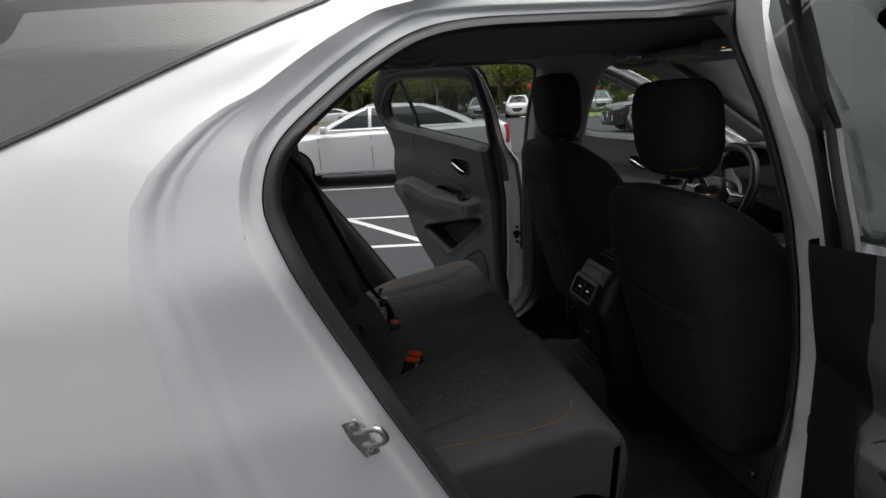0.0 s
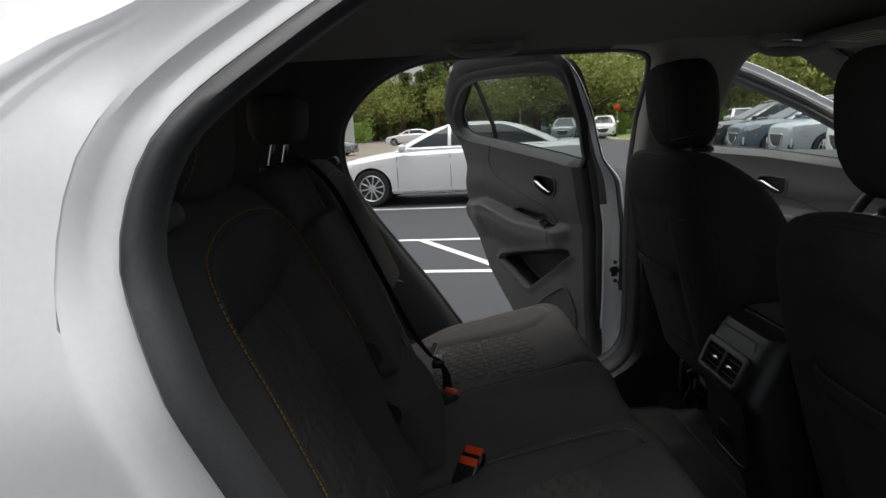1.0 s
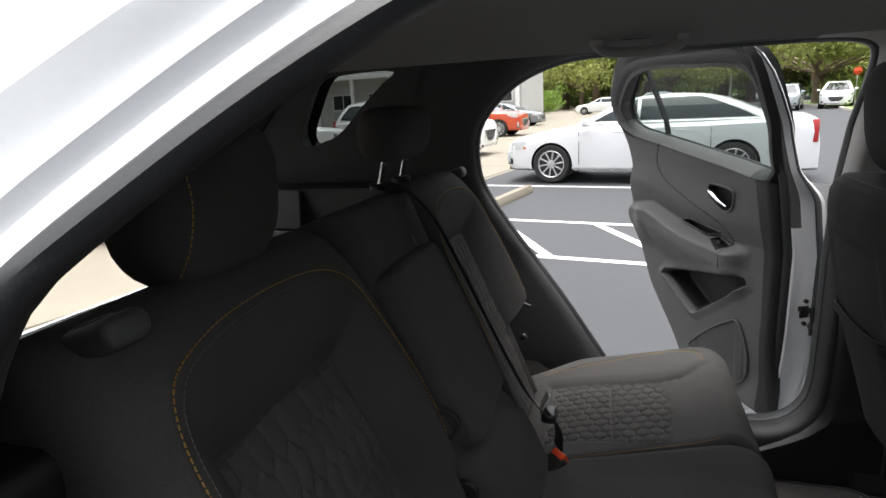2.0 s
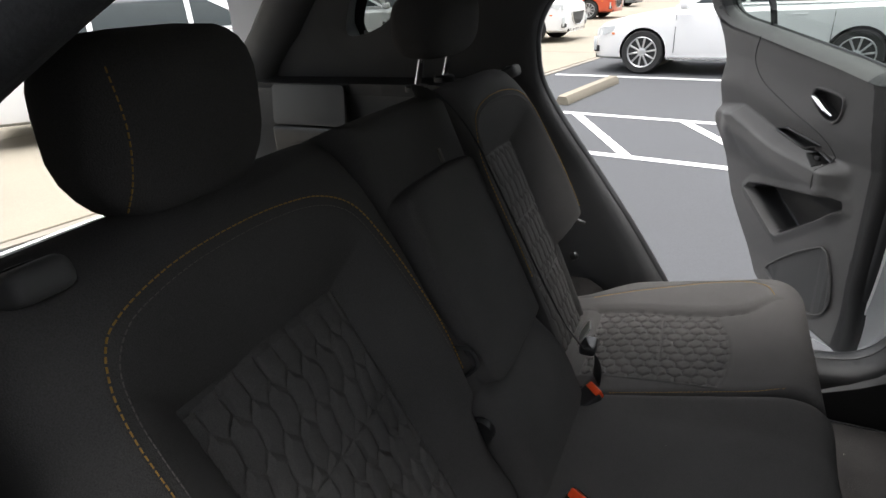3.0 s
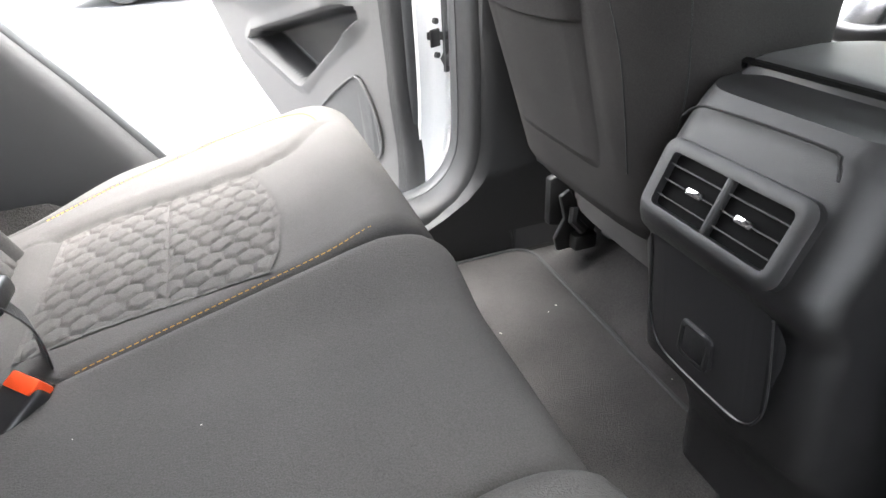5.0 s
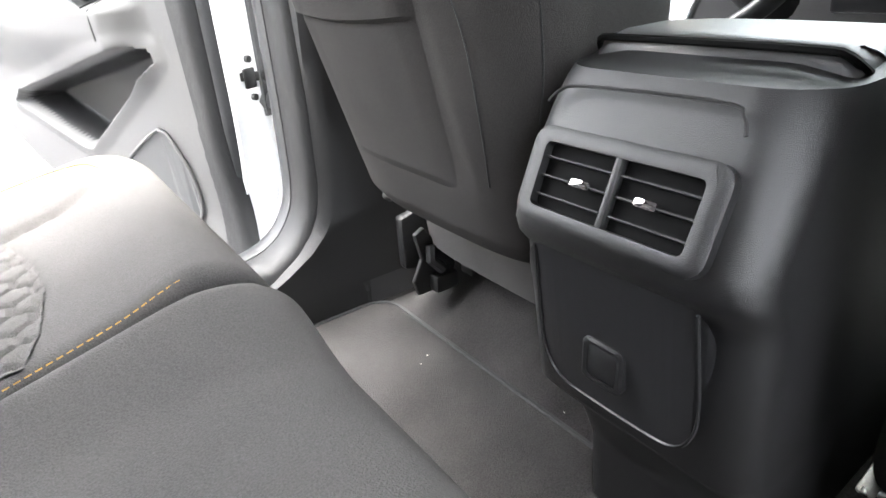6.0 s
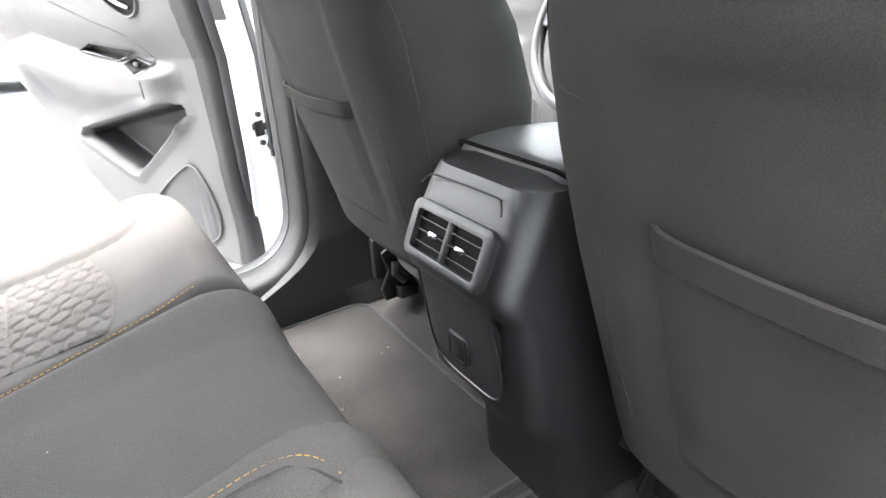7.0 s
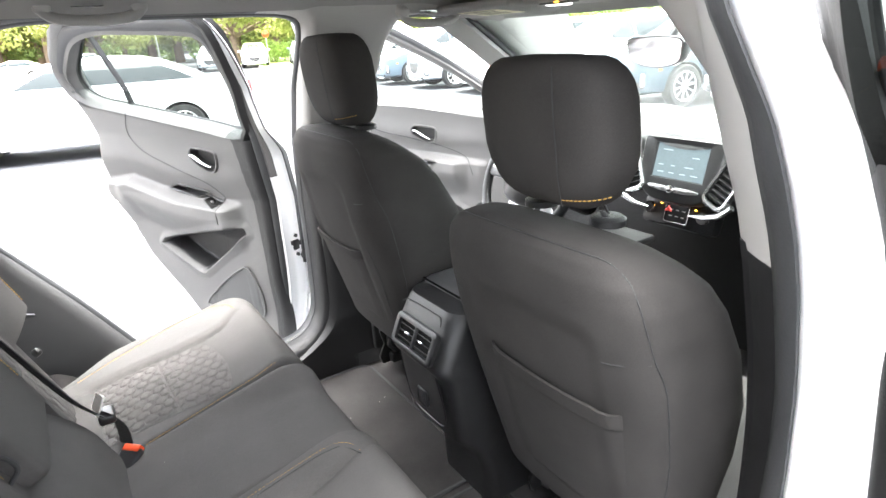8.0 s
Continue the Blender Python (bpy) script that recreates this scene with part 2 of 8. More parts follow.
def outer(z):
    """Half width of the body at a height."""
    return lerp(z, OUT_Z, OUT_Y)


REAR_OPEN = [(0.098, 0.797), (0.010, 0.955), (-0.077, 1.113), (-0.133, 1.235), (-0.148, 1.296), (-0.125, 1.364), (-0.055, 1.427), (0.025, 1.482), (0.11, 1.522),
             (0.22, 1.54), (0.4, 1.545), (0.6, 1.545), (0.655, 1.535), (0.695, 1.495), (0.705, 1.41), (0.703, 1.32), (0.697, 1.20), (0.688, 1.107), (0.661, 0.952),
             (0.64, 0.8), (0.625, 0.62), (0.60, 0.48), (0.55, 0.42), (0.45, 0.40), (0.3, 0.40), (0.22, 0.45), (0.19, 0.58), (0.16, 0.70)]
FRONT_OPEN = [(0.865, 1.20), (0.866, 1.38), (0.872, 1.47), (0.92, 1.525), (1.05, 1.53), (1.22, 1.50), (1.45, 1.36), (1.70, 1.17), (1.80, 1.06), (1.82, 0.9),
              (1.80, 0.6), (1.72, 0.43), (1.5, 0.40), (1.1, 0.40), (0.93, 0.42), (0.86, 0.55), (0.87, 0.8), (0.88, 1.0)]
QUARTER_IN = [(-0.605, 1.350), (-0.53, 1.45), (-0.465, 1.508), (-0.388, 1.526), (-0.255, 1.527), (-0.30, 1.498), (-0.38, 1.444), (-0.49, 1.370)]
QUARTER_OUT = [(-0.86, 1.335), (-0.72, 1.49), (-0.54, 1.592), (-0.30, 1.604), (-0.03, 1.602), (-0.02, 1.582), (-0.12, 1.538), (-0.275, 1.468), (-0.44, 1.391), (-0.60, 1.330), (-0.74, 1.310)]
LEFT_OPEN = [(0.10, 0.72), (0.02, 0.845), (-0.06, 0.96), (-0.14, 1.08), (-0.205, 1.20), (-0.217, 1.29), (-0.20, 1.375), (-0.14, 1.45), (-0.055, 1.508), (0.06, 1.542), (0.2, 1.548), (0.45, 1.548), (0.60, 1.545), (0.665, 1.53), (0.69, 1.49),
             (0.695, 1.38), (0.697, 1.2), (0.700, 1.0), (0.699, 0.8), (0.694, 0.66), (0.677, 0.60), (0.64, 0.556), (0.58, 0.53), (0.45, 0.52), (0.3, 0.52), (0.22, 0.56), (0.165, 0.62)]
RIGHT_IN = [(-0.70, 1.355), (-0.60, 1.483), (-0.49, 1.522), (-0.345, 1.525), (-0.40, 1.474), (-0.53, 1.375)]
NRING = 168


def shift(x, s):
    """The two flanks are not quite alike: how far a side's opening reaches back and forward."""
    back, fore = (0.016, 0.02) if s < 0 else (-0.10, 0.030)
    return back * step(0.4, -0.1, x) + fore * step(0.4, 0.6, x)


def unshift(x, s):
    """The place that shift() moves to x."""
    a = x
    for _ in range(12):
        a = x - shift(a, s)
    return a


def pillar_lean(z):
    """The near pillar leans back as it rises."""
    return lerp(z, [0.5, 0.8, 0.95, 1.07, 1.19, 1.3, 1.41, 1.5], [0.735, 0.757, 0.755, 0.742, 0.720, 0.692, 0.662, 0.640])


def near_pillar(z, inset):
    """Section of the near pillar: white jamb to inset 0.06, seal to 0.106, grey trim beyond."""
    zs = [0.5, 0.90, 1.03, 1.11, 1.185, 1.252, 1.313, 1.371, 1.424, 1.476]
    ys = [[0.70, 0.714, 0.714, 0.714, 0.712, 0.708, 0.699, 0.686, 0.665, 0.644], [0.672, 0.677, 0.679, 0.675, 0.670, 0.664, 0.653, 0.645, 0.627, 0.607], [0.63, 0.625, 0.620, 0.614, 0.608, 0.602, 0.590, 0.580, 0.572, 0.565]]
    seal_out, seal_in, trim = (lerp(z, zs, y) for y in ys)
    end = outer(z) if z < 1.19 else lerp(z, [1.19, 1.207, 1.278, 1.35, 1.398, 1.47], [outer(1.19), 0.785, 0.762, 0.738, 0.722, 0.708])
    k = [0.0, 0.03, 0.06, 0.106, 0.165]
    return pillar_lean(z) + lerp(inset, k, [-0.040, -0.042, -0.030, -0.005, 0.030]), -lerp(inset, k, [end, seal_out + 0.5 * (end - seal_out), seal_out, seal_in, trim])


def ring(base, d, inset, s, fitted=True):
    """The line of an opening moved outwards by d, lying inset from the body's skin on side s."""
    out = []
    line = offset2(base, d)
    if fitted and d > 0.03:
        for _ in range(8):
            line = [((line[k - 1][0] + 2 * p[0] + line[(k + 1) % len(line)][0]) / 4, (line[k - 1][1] + 2 * p[1] + line[(k + 1) % len(line)][1]) / 4) for k, p in enumerate(line)]
    for (x, z), (bx, bz), (ex, ez) in zip(line, base, offset2(base, 0.03)):
        if fitted and d > 0.03 and bx < 0.3:
            k = lerp(bz, [0.8, 0.9, 1.0, 1.1, 1.2, 1.25, 1.30, 1.34, 1.39, 1.5], [2.1, 1.94, 1.65, 1.36, 1.09, 1.06, 0.98, 0.62, 0.24, 0.16])
            k = k + (1 - k) * step(0.1, 0.3, bx)
            x, z = ex + (x - ex) * k, ez + (z - ez) * k
        if d > 0 and x > bx:
            x = bx + (x - bx) * 0.62
        z = min(z, 1.545 + (z - 1.545) * 0.6) if z > 1.545 else z
        if fitted and s < 0:
            if d > 0.04:
                inset = inset + (0.060 * (1 - (d - 0.04) / 0.126) - inset) * step(1.31, 1.42, bz) * step(0.3, 0.15, bx)
            inset_here = inset - 0.035 * min(1, inset / 0.06) * step(0.35, 0.05, x) * (0.35 + 0.65 * step(1.05, 1.25, z))
        else:
            inset_here = inset
        thin = 0.04 * step(0.35, 0.0, x) * max(0.0, inset - 0.1) / 0.065 if fitted else 0.0
        more = 0.05 * step(0.3, 0.7, x) * step(0.95, 0.8, x) * (0.45 + 0.55 * step(1.48, 1.25, z)) if fitted and s < 0 else 0.0
        dx = shift(x, s) if fitted else 0.0
        if fitted and s < 0 and bx < 0.8:
            # the near pillar leans back as it rises, and its seal lies well inside the white jamb
            w = step(0.52, 0.66, bx)
            px, py = near_pillar(bz, inset)
            px += 0.6 * min(0.0, d)
            y0 = s * (outer(z) - inset_here + thin - more)
            out.append((x + dx + w * (px - x - dx), y0 + w * (py - y0), z))
            continue
        out.append((x + dx, s * (outer(z) - inset_here + thin - more), z))
    return out


def x_pillar(z):
    return lerp(z, [0.4, 0.8, 1.1, 1.2, 1.32, 1.45, 1.6], [0.74, 0.76, 0.775, 0.780, 0.782, 0.784, 0.784])


def edge_of(base, front, inset, s):
    """Where the skin round an opening ends: pillars, roof edge, sill and tail."""
    cx = sum(p[0] for p in base) / len(base)
    cz = sum(p[1] for p in base) / len(base)
    out = []
    for x, z in offset2(base, 0.15):
        dx, dz = x - cx, z - cz
        k = 1.0
        for _ in range(400):
            px, pz = cx + dx * k, cz + dz * k
            if front:
                stop = px < x_pillar(pz) or px > 2.1 or pz < 0.22 or pz > lerp(px, [0.8, 1.15, 1.3, 2.0], [1.62, 1.61, 1.55, 1.12])
            else:
                stop = px > x_pillar(pz) or px < lerp(pz, [0.22, 1.0, 1.62], [-1.36, -1.34, -0.94]) or pz < 0.22 or pz > 1.62
            if stop:
                break
            k += 0.01
        out.append((px + shift(px, s), s * (outer(min(pz, 1.62)) - inset + 0.04 * step(0.35, 0.0, px) * (inset > 0.1)), min(pz, 1.62)))
    return out


def blend(a, b, k):
    return [tuple(p + (q - p) * k for p, q in zip(u, v)) for u, v in zip(a, b)]


def band(rings, keep=None):
    bm = loft(rings)
    if keep:
        gone = [f for f in bm.faces if not keep(f.calc_center_median())]
        bmesh.ops.delete(bm, geom=gone, context="FACES")
    return bm


def reskin(rings, inset, s):
    """Lays rings back on the curved skin."""
    return [[(x, y + (s * (outer(z) - inset + 0.04 * step(0.35, 0.0, x) * (inset > 0.1)) - y) * min(1, k / 4), z) for x, y, z in r] for k, r in enumerate(rings)]


REAR = [tuple(p) for p in curve([(x, z, 0) for x, z in REAR_OPEN], NRING)]
REAR = [(p[0], p[1]) for p in REAR]
REAR_LEFT = [(unshift(p[0], 1), p[1]) for p in curve([(x, z, 0) for x, z in LEFT_OPEN], NRING)]
REAR_LEAF = [(p[0], p[1]) for p in curve([(x + 0.055 * step(1.2, 1.4, z) * step(0.5, 0.65, x), z, 0) for x, z in REAR_OPEN], NRING)]
LEFT_LEAF = [(p[0], p[1]) for p in curve([(0.03, 0.77, 0), (-0.06, 0.90, 0), (-0.105, 0.99, 0), (-0.085, 1.10, 0), (-0.065, 1.20, 0), (-0.085, 1.28, 0), (-0.140, 1.345, 0), (-0.135, 1.40, 0), (-0.06, 1.455, 0), (0.05, 1.508, 0), (0.20, 1.528, 0),
                                          (0.40, 1.52, 0), (0.58, 1.508, 0), (0.64, 1.49, 0), (0.655, 1.44, 0), (0.648, 1.32, 0), (0.652, 1.20, 0), (0.650, 1.05, 0), (0.648, 0.9, 0), (0.645, 0.75, 0), (0.632, 0.645, 0), (0.59, 0.572, 0),
                                          (0.52, 0.535, 0), (0.42, 0.515, 0), (0.32, 0.520, 0), (0.22, 0.565, 0), (0.13, 0.655, 0)], NRING)]
FRONT = [(p[0], p[1]) for p in curve([(x, z, 0) for x, z in FRONT_OPEN], NRING)]

suv = empty("suv_body", None, "white crossover body shell with its doors open, parked on asphalt", "car")


def tail_x(z):
    """The rear edge of the tail opening."""
    return lerp(z, [0.6, 0.98, 1.25, 1.33, 1.436, 1.515, 1.55], [-1.31, -1.30, -1.16, -1.05, -0.897, -0.775, -0.73])


def side_shell(s):
    for base, front in ((REAR if s < 0 else REAR_LEFT, False), (FRONT, True)):
        steps = [(0.0, 0.080), (0.004, 0.078), (0.014, 0.0765), (0.018, 0.073), (0.024, 0.063), (0.028, 0.0605), (0.034, 0.0595), (0.060, 0.054), (0.090, 0.047), (0.112, 0.041), (0.117, 0.0385), (0.124, 0.029), (0.128, 0.0275), (0.134, 0.0265), (0.138, 0.0245), (0.145, 0.012), (0.150, 0.006), (0.154, 0.003), (0.160, 0.001), (0.166, 0.0)]
        if front and s < 0:
            steps = [(0.0, 0.03), (0.03, 0.01), (0.130, 0.002), (0.166, 0.0)]
        rings = [ring(base, d, i, s) for d, i in steps]
        part("door_frame_flange", band(rings), JAMB, suv, "white painted door jamb with stepped flanges", 35)
        a, b = ring(base, 0.166, 0.0, s), edge_of(base, front, 0.0, s)
        rings = reskin([blend(a, b, k / 26) for k in range(27)], 0.0, s)
        skin = band(rings, None if front else lambda c: not inside(offset_q[s], c.x, c.z) and math.hypot(c.x + 0.47, c.z - 0.345) > 0.37)
        part("quarter_panel" if not front else "front_side_panel", skin, PAINT, suv, "glossy white body panel", 60)
        # rubber seal round the opening
        prof = [(-0.003, 0.074), (-0.009, 0.065), (-0.017, 0.067), (-0.022, 0.078), (-0.023, 0.094), (-0.018, 0.106), (-0.008, 0.105), (-0.002, 0.092)]
        part("door_seal", loft([ring(base, d, i, s) for d, i in prof], close=True), RUBBER, suv, "black rubber weatherstrip", 70)
        # inner lining
        inn = [ring(base, -0.017, 0.102, s), ring(base, -0.014, 0.128, s), ring(base, -0.006, 0.150, s), ring(base, 0.008, 0.162, s)]
        c2 = edge_of(base, front, 0.165, s)
        more = reskin([blend(ring(base, 0.008, 0.162, s), c2, k / 24) for k in range(1, 25)], 0.165, s)
        rings = inn + more
        hole = (lambda c: False) if front else (lambda c: inside(LINING_CUT[s], c.x - shift(-0.5, s), c.z))
        upper = (lambda c: c.z > 1.197 and c.x > 0.55) if not front else (lambda c: c.z > 1.14)
        part("pillar_trim", band(rings, lambda c: upper(c) and not hole(c)), PILLAR, suv, "light grey upper pillar trim", 50)
        low = lambda c: not front and c.z < 1.2 and c.x > 0.5
        if not front:
            part("pillar_foot_lining", band(rings, low), PLASTIC, suv, "black plastic pillar foot lining", 50)
        part("side_lining", band(rings, lambda c: not upper(c) and not hole(c) and not low(c) and (front or c.z < 0.9 or c.x > tail_x(c.z) + 0.06)), TRIM_DARK, suv, "dark plastic pillar and side lining", 50)


CO = [(p[0], p[1]) for p in curve([(x, z, 0) for x, z in QUARTER_OUT], 60)]
CI = [(p[0], p[1]) for p in curve([(x, z, 0) for x, z in QUARTER_IN], 60)]
CR = [(p[0], p[1]) for p in curve([(x, z, 0) for x, z in RIGHT_IN], 60)]
LINING_CUT = {1: offset2(CI, 0.026), -1: offset2(CR, 0.026)}
offset_q = {s: offset2([(x + shift(-0.5, s), z) for x, z in CO], -0.012) for s in (-1, 1)}
CO_BASE, CI_SIDE = CO, {1: CI, -1: CR}
for s in (-1, 1):
    side_shell(s)
    CO, CI = [(x + shift(-0.5, s), z) for x, z in CO_BASE], [(x + shift(-0.5, s), z) for x, z in CI_SIDE[s]]
    # quarter window: pane over a black printed border, moulding, inner reveal
    mould = [[(x, s * (outer(z) - 0.002), z) for x, z in offset2(CO, 0.006)], [(x, s * (outer(z) + 0.005), z) for x, z in offset2(CO, 0.005)], [(x, s * (outer(z) + 0.006), z) for x, z in offset2(CO, 0.001)],
             [(x, s * (outer(z) + 0.003), z) for x, z in offset2(CO, -0.002)]]
    part("window_moulding", loft(mould), RUBBER, suv, "black window moulding", 60)
    rim = [blend([(x, s * (outer(z) + 0.003), z) for x, z in offset2(CO, 0.002)], [(x, s * (outer(z) + 0.003), z) for x, z in offset2(CI, 0.02)], k / 6) for k in range(7)]
    part("window_border", loft([[(x, s * (outer(z) + 0.003), z) for x, y, z in r] for r in rim]), SATIN, suv, "black printed glass border", 60)
    mid = [(sum(p[0] for p in CO) / 60, sum(p[1] for p in CO) / 60)] * 60
    pane = [[(x, s * (outer(z) + 0.006), z) for x, y, z in blend([(x, 0, z) for x, z in CO], [(x, 0, z) for x, z in mid], k / 8)] for k in range(9)]
    bm = loft(pane)
    bmesh.ops.remove_doubles(bm, verts=bm.verts[:], dist=0.0005)
    part("quarter_window", bm, PRIVACY, suv, "dark tinted quarter window pane", 80)
    rev = [[(x, s * (outer(z) - 0.02), z) for x, z in offset2(CI, 0.035)], [(x, s * (outer(z) - 0.10), z) for x, z in offset2(CI, 0.006)], [(x, s * (outer(z) - 0.126), z) for x, z in CI],
           [(x, s * (outer(z) - 0.131), z) for x, z in offset2(CI, 0.075)]]
    part("quarter_window_reveal", loft(rev), TRIM_DARK, suv, "dark plastic reveal", 60)
    # lower pillar cover between the doors
    lowp = []
    for z in np.linspace(0.46, 1.215, 26):
        w0, w1 = lerp(z, [0.4, 0.5, 0.8, 1.2], [0.53, 0.605, 0.655, 0.690]), lerp(z, [0.4, 0.6, 1.2], [0.96, 0.90, 0.90])
        yi = lerp(z, [0.4, 0.5, 0.8, 1.2], [0.672, 0.676, 0.672, 0.632])
        yo = outer(z) - (0.10 if s > 0 else 0.152)
        w0 += shift(0.7, s) - 0.004
        if s > 0:
            w0 = lerp(z, [0.46, 0.50, 0.53, 0.56, 0.60, 0.66, 0.8, 1.2], [0.44, 0.54, 0.60, 0.645, 0.678, 0.694, 0.699, 0.697])
        if s < 0:
            si, te = near_pillar(z, 0.106), near_pillar(z, 0.160)
            lowp.append([(si[0] + 0.03, -yo - 0.01, z), (si[0] + 0.003, si[1] - 0.004, z), (si[0] - 0.001, si[1] + 0.006, z), (te[0] - 0.002, te[1] + 0.002, z), (w1 - 0.03, te[1] + 0.004, z), (w1, -yo, z)])
            continue
        lowp.append([(w0 + 0.012, s * yo, z), (w0, s * (yo - 0.02), z), (w0 + 0.01, s * (yi + 0.02), z), (w0 + 0.035, s * yi, z), (w1 - 0.03, s * yi, z), (w1, s * yo, z)])
    part("pillar_lower_trim", loft(lowp, True, True), PLASTIC, suv, "black plastic lower pillar trim", 40)

# roof, headliner, floor
part("roof_panel", sheet(lambda u, v: (-0.95 + 2.15 * u, 0.46 * (2 * v - 1), 1.62 + 0.03 * (1 - (2 * v - 1) ** 2) - 0.10 * step(0.8, 1, u) * 0.6), 20, 12), PAINT, suv, "white roof panel")


def liner_z(x, y):
    return 1.578 - 0.045 * abs(y / 0.43) ** 3.5 - 0.05 * step(0.95, 1.3, x) - 0.05 * step(-0.6, -1.0, x)


headliner = part("headliner", sheet(lambda u, v: (-0.77 + 2.02 * u, 0.455 * (2 * v - 1), liner_z(-0.77 + 2.02 * u, 0.43 * (2 * v - 1))), 44, 24, thick=(0, 0, 0.012)), LINER)
tagged(headliner, "grey woven cloth headliner", "headliner", kind="structure")


def floor_z(x, y):
    tunnel = 0.008 * step(0.17, 0.10, abs(y))
    return 0.395 + tunnel + 0.05 * step(0.685, 0.70, abs(y)) + 0.25 * step(0.15, -0.05, x) + 0.10 * step(0.80, 0.95, x) * step(0.12, 0.2, abs(y)) * step(0.66, 0.6, abs(y)) * step(1.3, 1.1, x)


floor = part("floor", sheet(lambda u, v: (-1.32 + 3.27 * u, 0.70 * (2 * v - 1), floor_z(-1.32 + 3.27 * u, 0.70 * (2 * v - 1))), 90, 60, thick=(0, 0, -0.03)), CARPET)
tagged(floor, "dark carpeted vehicle floor with a low centre tunnel", "floor", kind="structure")
for s in (-1, 1):
    sill = [(0.765, 0.430), (0.755, 0.462), (0.745, 0.470), (0.705, 0.470), (0.692, 0.466), (0.686, 0.455), (0.680, 0.385)]
    part("sill_trim", sheet(lambda u, v: (0.05 + 1.70 * u, s * lerp(v, [k / 6 for k in range(7)], [p[0] for p in sill]), lerp(v, [k / 6 for k in range(7)], [p[1] for p in sill])), 12, 18), PLASTIC, suv,
         "black plastic sill plate", 50)

# the tailgate stands open above the tail
HINGE = Vector((-0.90, 0, 1.585))
tailgate = empty("tailgate", Matrix.Translation(HINGE) @ Matrix.Rotation(radians(76), 4, "Y"), "raised white tailgate with its window, standing open above the tail", "tailgate")


def hatch(u, v):
    return Vector((-1.30 + 0.41 * v, lerp(v, [0, 1], [0.68, 0.54]) * (2 * u - 1), 0.87 + 0.67 * v)) - HINGE


part("lower_panel", sheet(lambda u, v: Vector((-1.34 + 0.03 * v, 0.72 * (2 * u - 1), 0.42 + 0.45 * v)) - HINGE, 12, 8, thick=(0.10, 0, 0)), PAINT, tailgate, "white lower tailgate panel")
part("rear_window", sheet(lambda u, v: hatch(0.03 + 0.94 * u, v) + Vector((-0.03, 0, 0.02)), 2, 2), REAR_GLASS, tailgate, "rear window pane", 0)
frame_out = [hatch(-0.10, -0.1), hatch(1.10, -0.1), hatch(1.08, 1.03), hatch(-0.08, 1.03)]
frame_in = [hatch(0.06, 0.05), hatch(0.94, 0.05), hatch(0.94, 0.92), hatch(0.06, 0.92)]
part("window_surround", loft([[p + Vector((-0.05, 0, 0.03)) for p in frame_out], frame_out, frame_in, [p + Vector((-0.035, 0, 0.02)) for p in frame_in]], close=True), TRIM, tailgate, "grey plastic hatch surround", 30)
# tail pillars and the loading sill that frame the open tail
for s in (-1, 1):
    rows = []
    for z in np.linspace(0.62, 1.545, 22):
        x0 = tail_x(z)
        yw = outer(z) - 0.150 - 0.02 * step(1.0, 1.3, z)
        w = lerp(z, [0.6, 1.0, 1.25, 1.55], [0.20, 0.19, 0.15, 0.13])
        rows.append([(x0, s * (outer(z) - 0.02), z), (x0 - 0.008, s * (outer(z) - 0.07), z), (x0, s * (yw + 0.012), z), (x0 + 0.02, s * yw, z), (x0 + w * 0.6, s * (yw - 0.004), z), (x0 + w, s * (yw + 0.012), z), (x0 + w + 0.01, s * (yw + 0.05), z)])
    part("tail_pillar_trim", loft(rows, False), TRIM, suv, "charcoal tail pillar trim", 50)
part("loading_sill", box((0.10, 1.30, 0.10), (-1.27, 0, 0.60), 0.03, 3), PLASTIC, suv, "black loading sill")


# ---- ground outside ----
LOT = radians(-10.5)
lot_x, lot_y = Vector((math.cos(LOT), math.sin(LOT), 0)), Vector((-math.sin(LOT), math.cos(LOT), 0))


def on_lot(a, b, z=0.0):
    """Point of the car park: a along the stalls, b across them."""
    return lot_x * a + lot_y * b + Vector((0, 0, z))


ground = part("ground", sheet(lambda u, v: (-300 + 600 * u, -300 + 600 * v, -0.012), 30, 30), ASPHALT)
tagged(ground, "dark sealed asphalt of a dealership car park", "ground", kind="structure")
PUTTY = material("joint_filler", (0.20, 0.18, 0.15), 0.9, vary=0.2, scale=4, bump=0.3)
# concrete drive behind the stalls, cast in slabs
drive = tagged(new("concrete_drive"), "pale tan concrete drive cast in large slabs", "pavement", kind="structure")
bmj = box((46, 140, 0.01), on_lot(-27.2, 42, -0.004), m=Matrix.Rotation(LOT, 4, "Z"))
part("joint_bed", bmj, PUTTY, drive, "", 0)
base_slab = part("slab", box((3.98, 3.98, 0.03), (0, 0, 0), 0.006, 1), CONCRETE, drive, "", 0)
first = True
for i in range(8):
    for j in range(24):
        p = on_lot(-6.3 - 4.0 * i, -14 + 4.0 * j, 0.0)
        if first:
            ob, first = base_slab, False
        else:
            ob = new("slab", base_slab.data)
            ob.parent = drive
        ob.location, ob.rotation_euler = p, (0, 0, LOT)
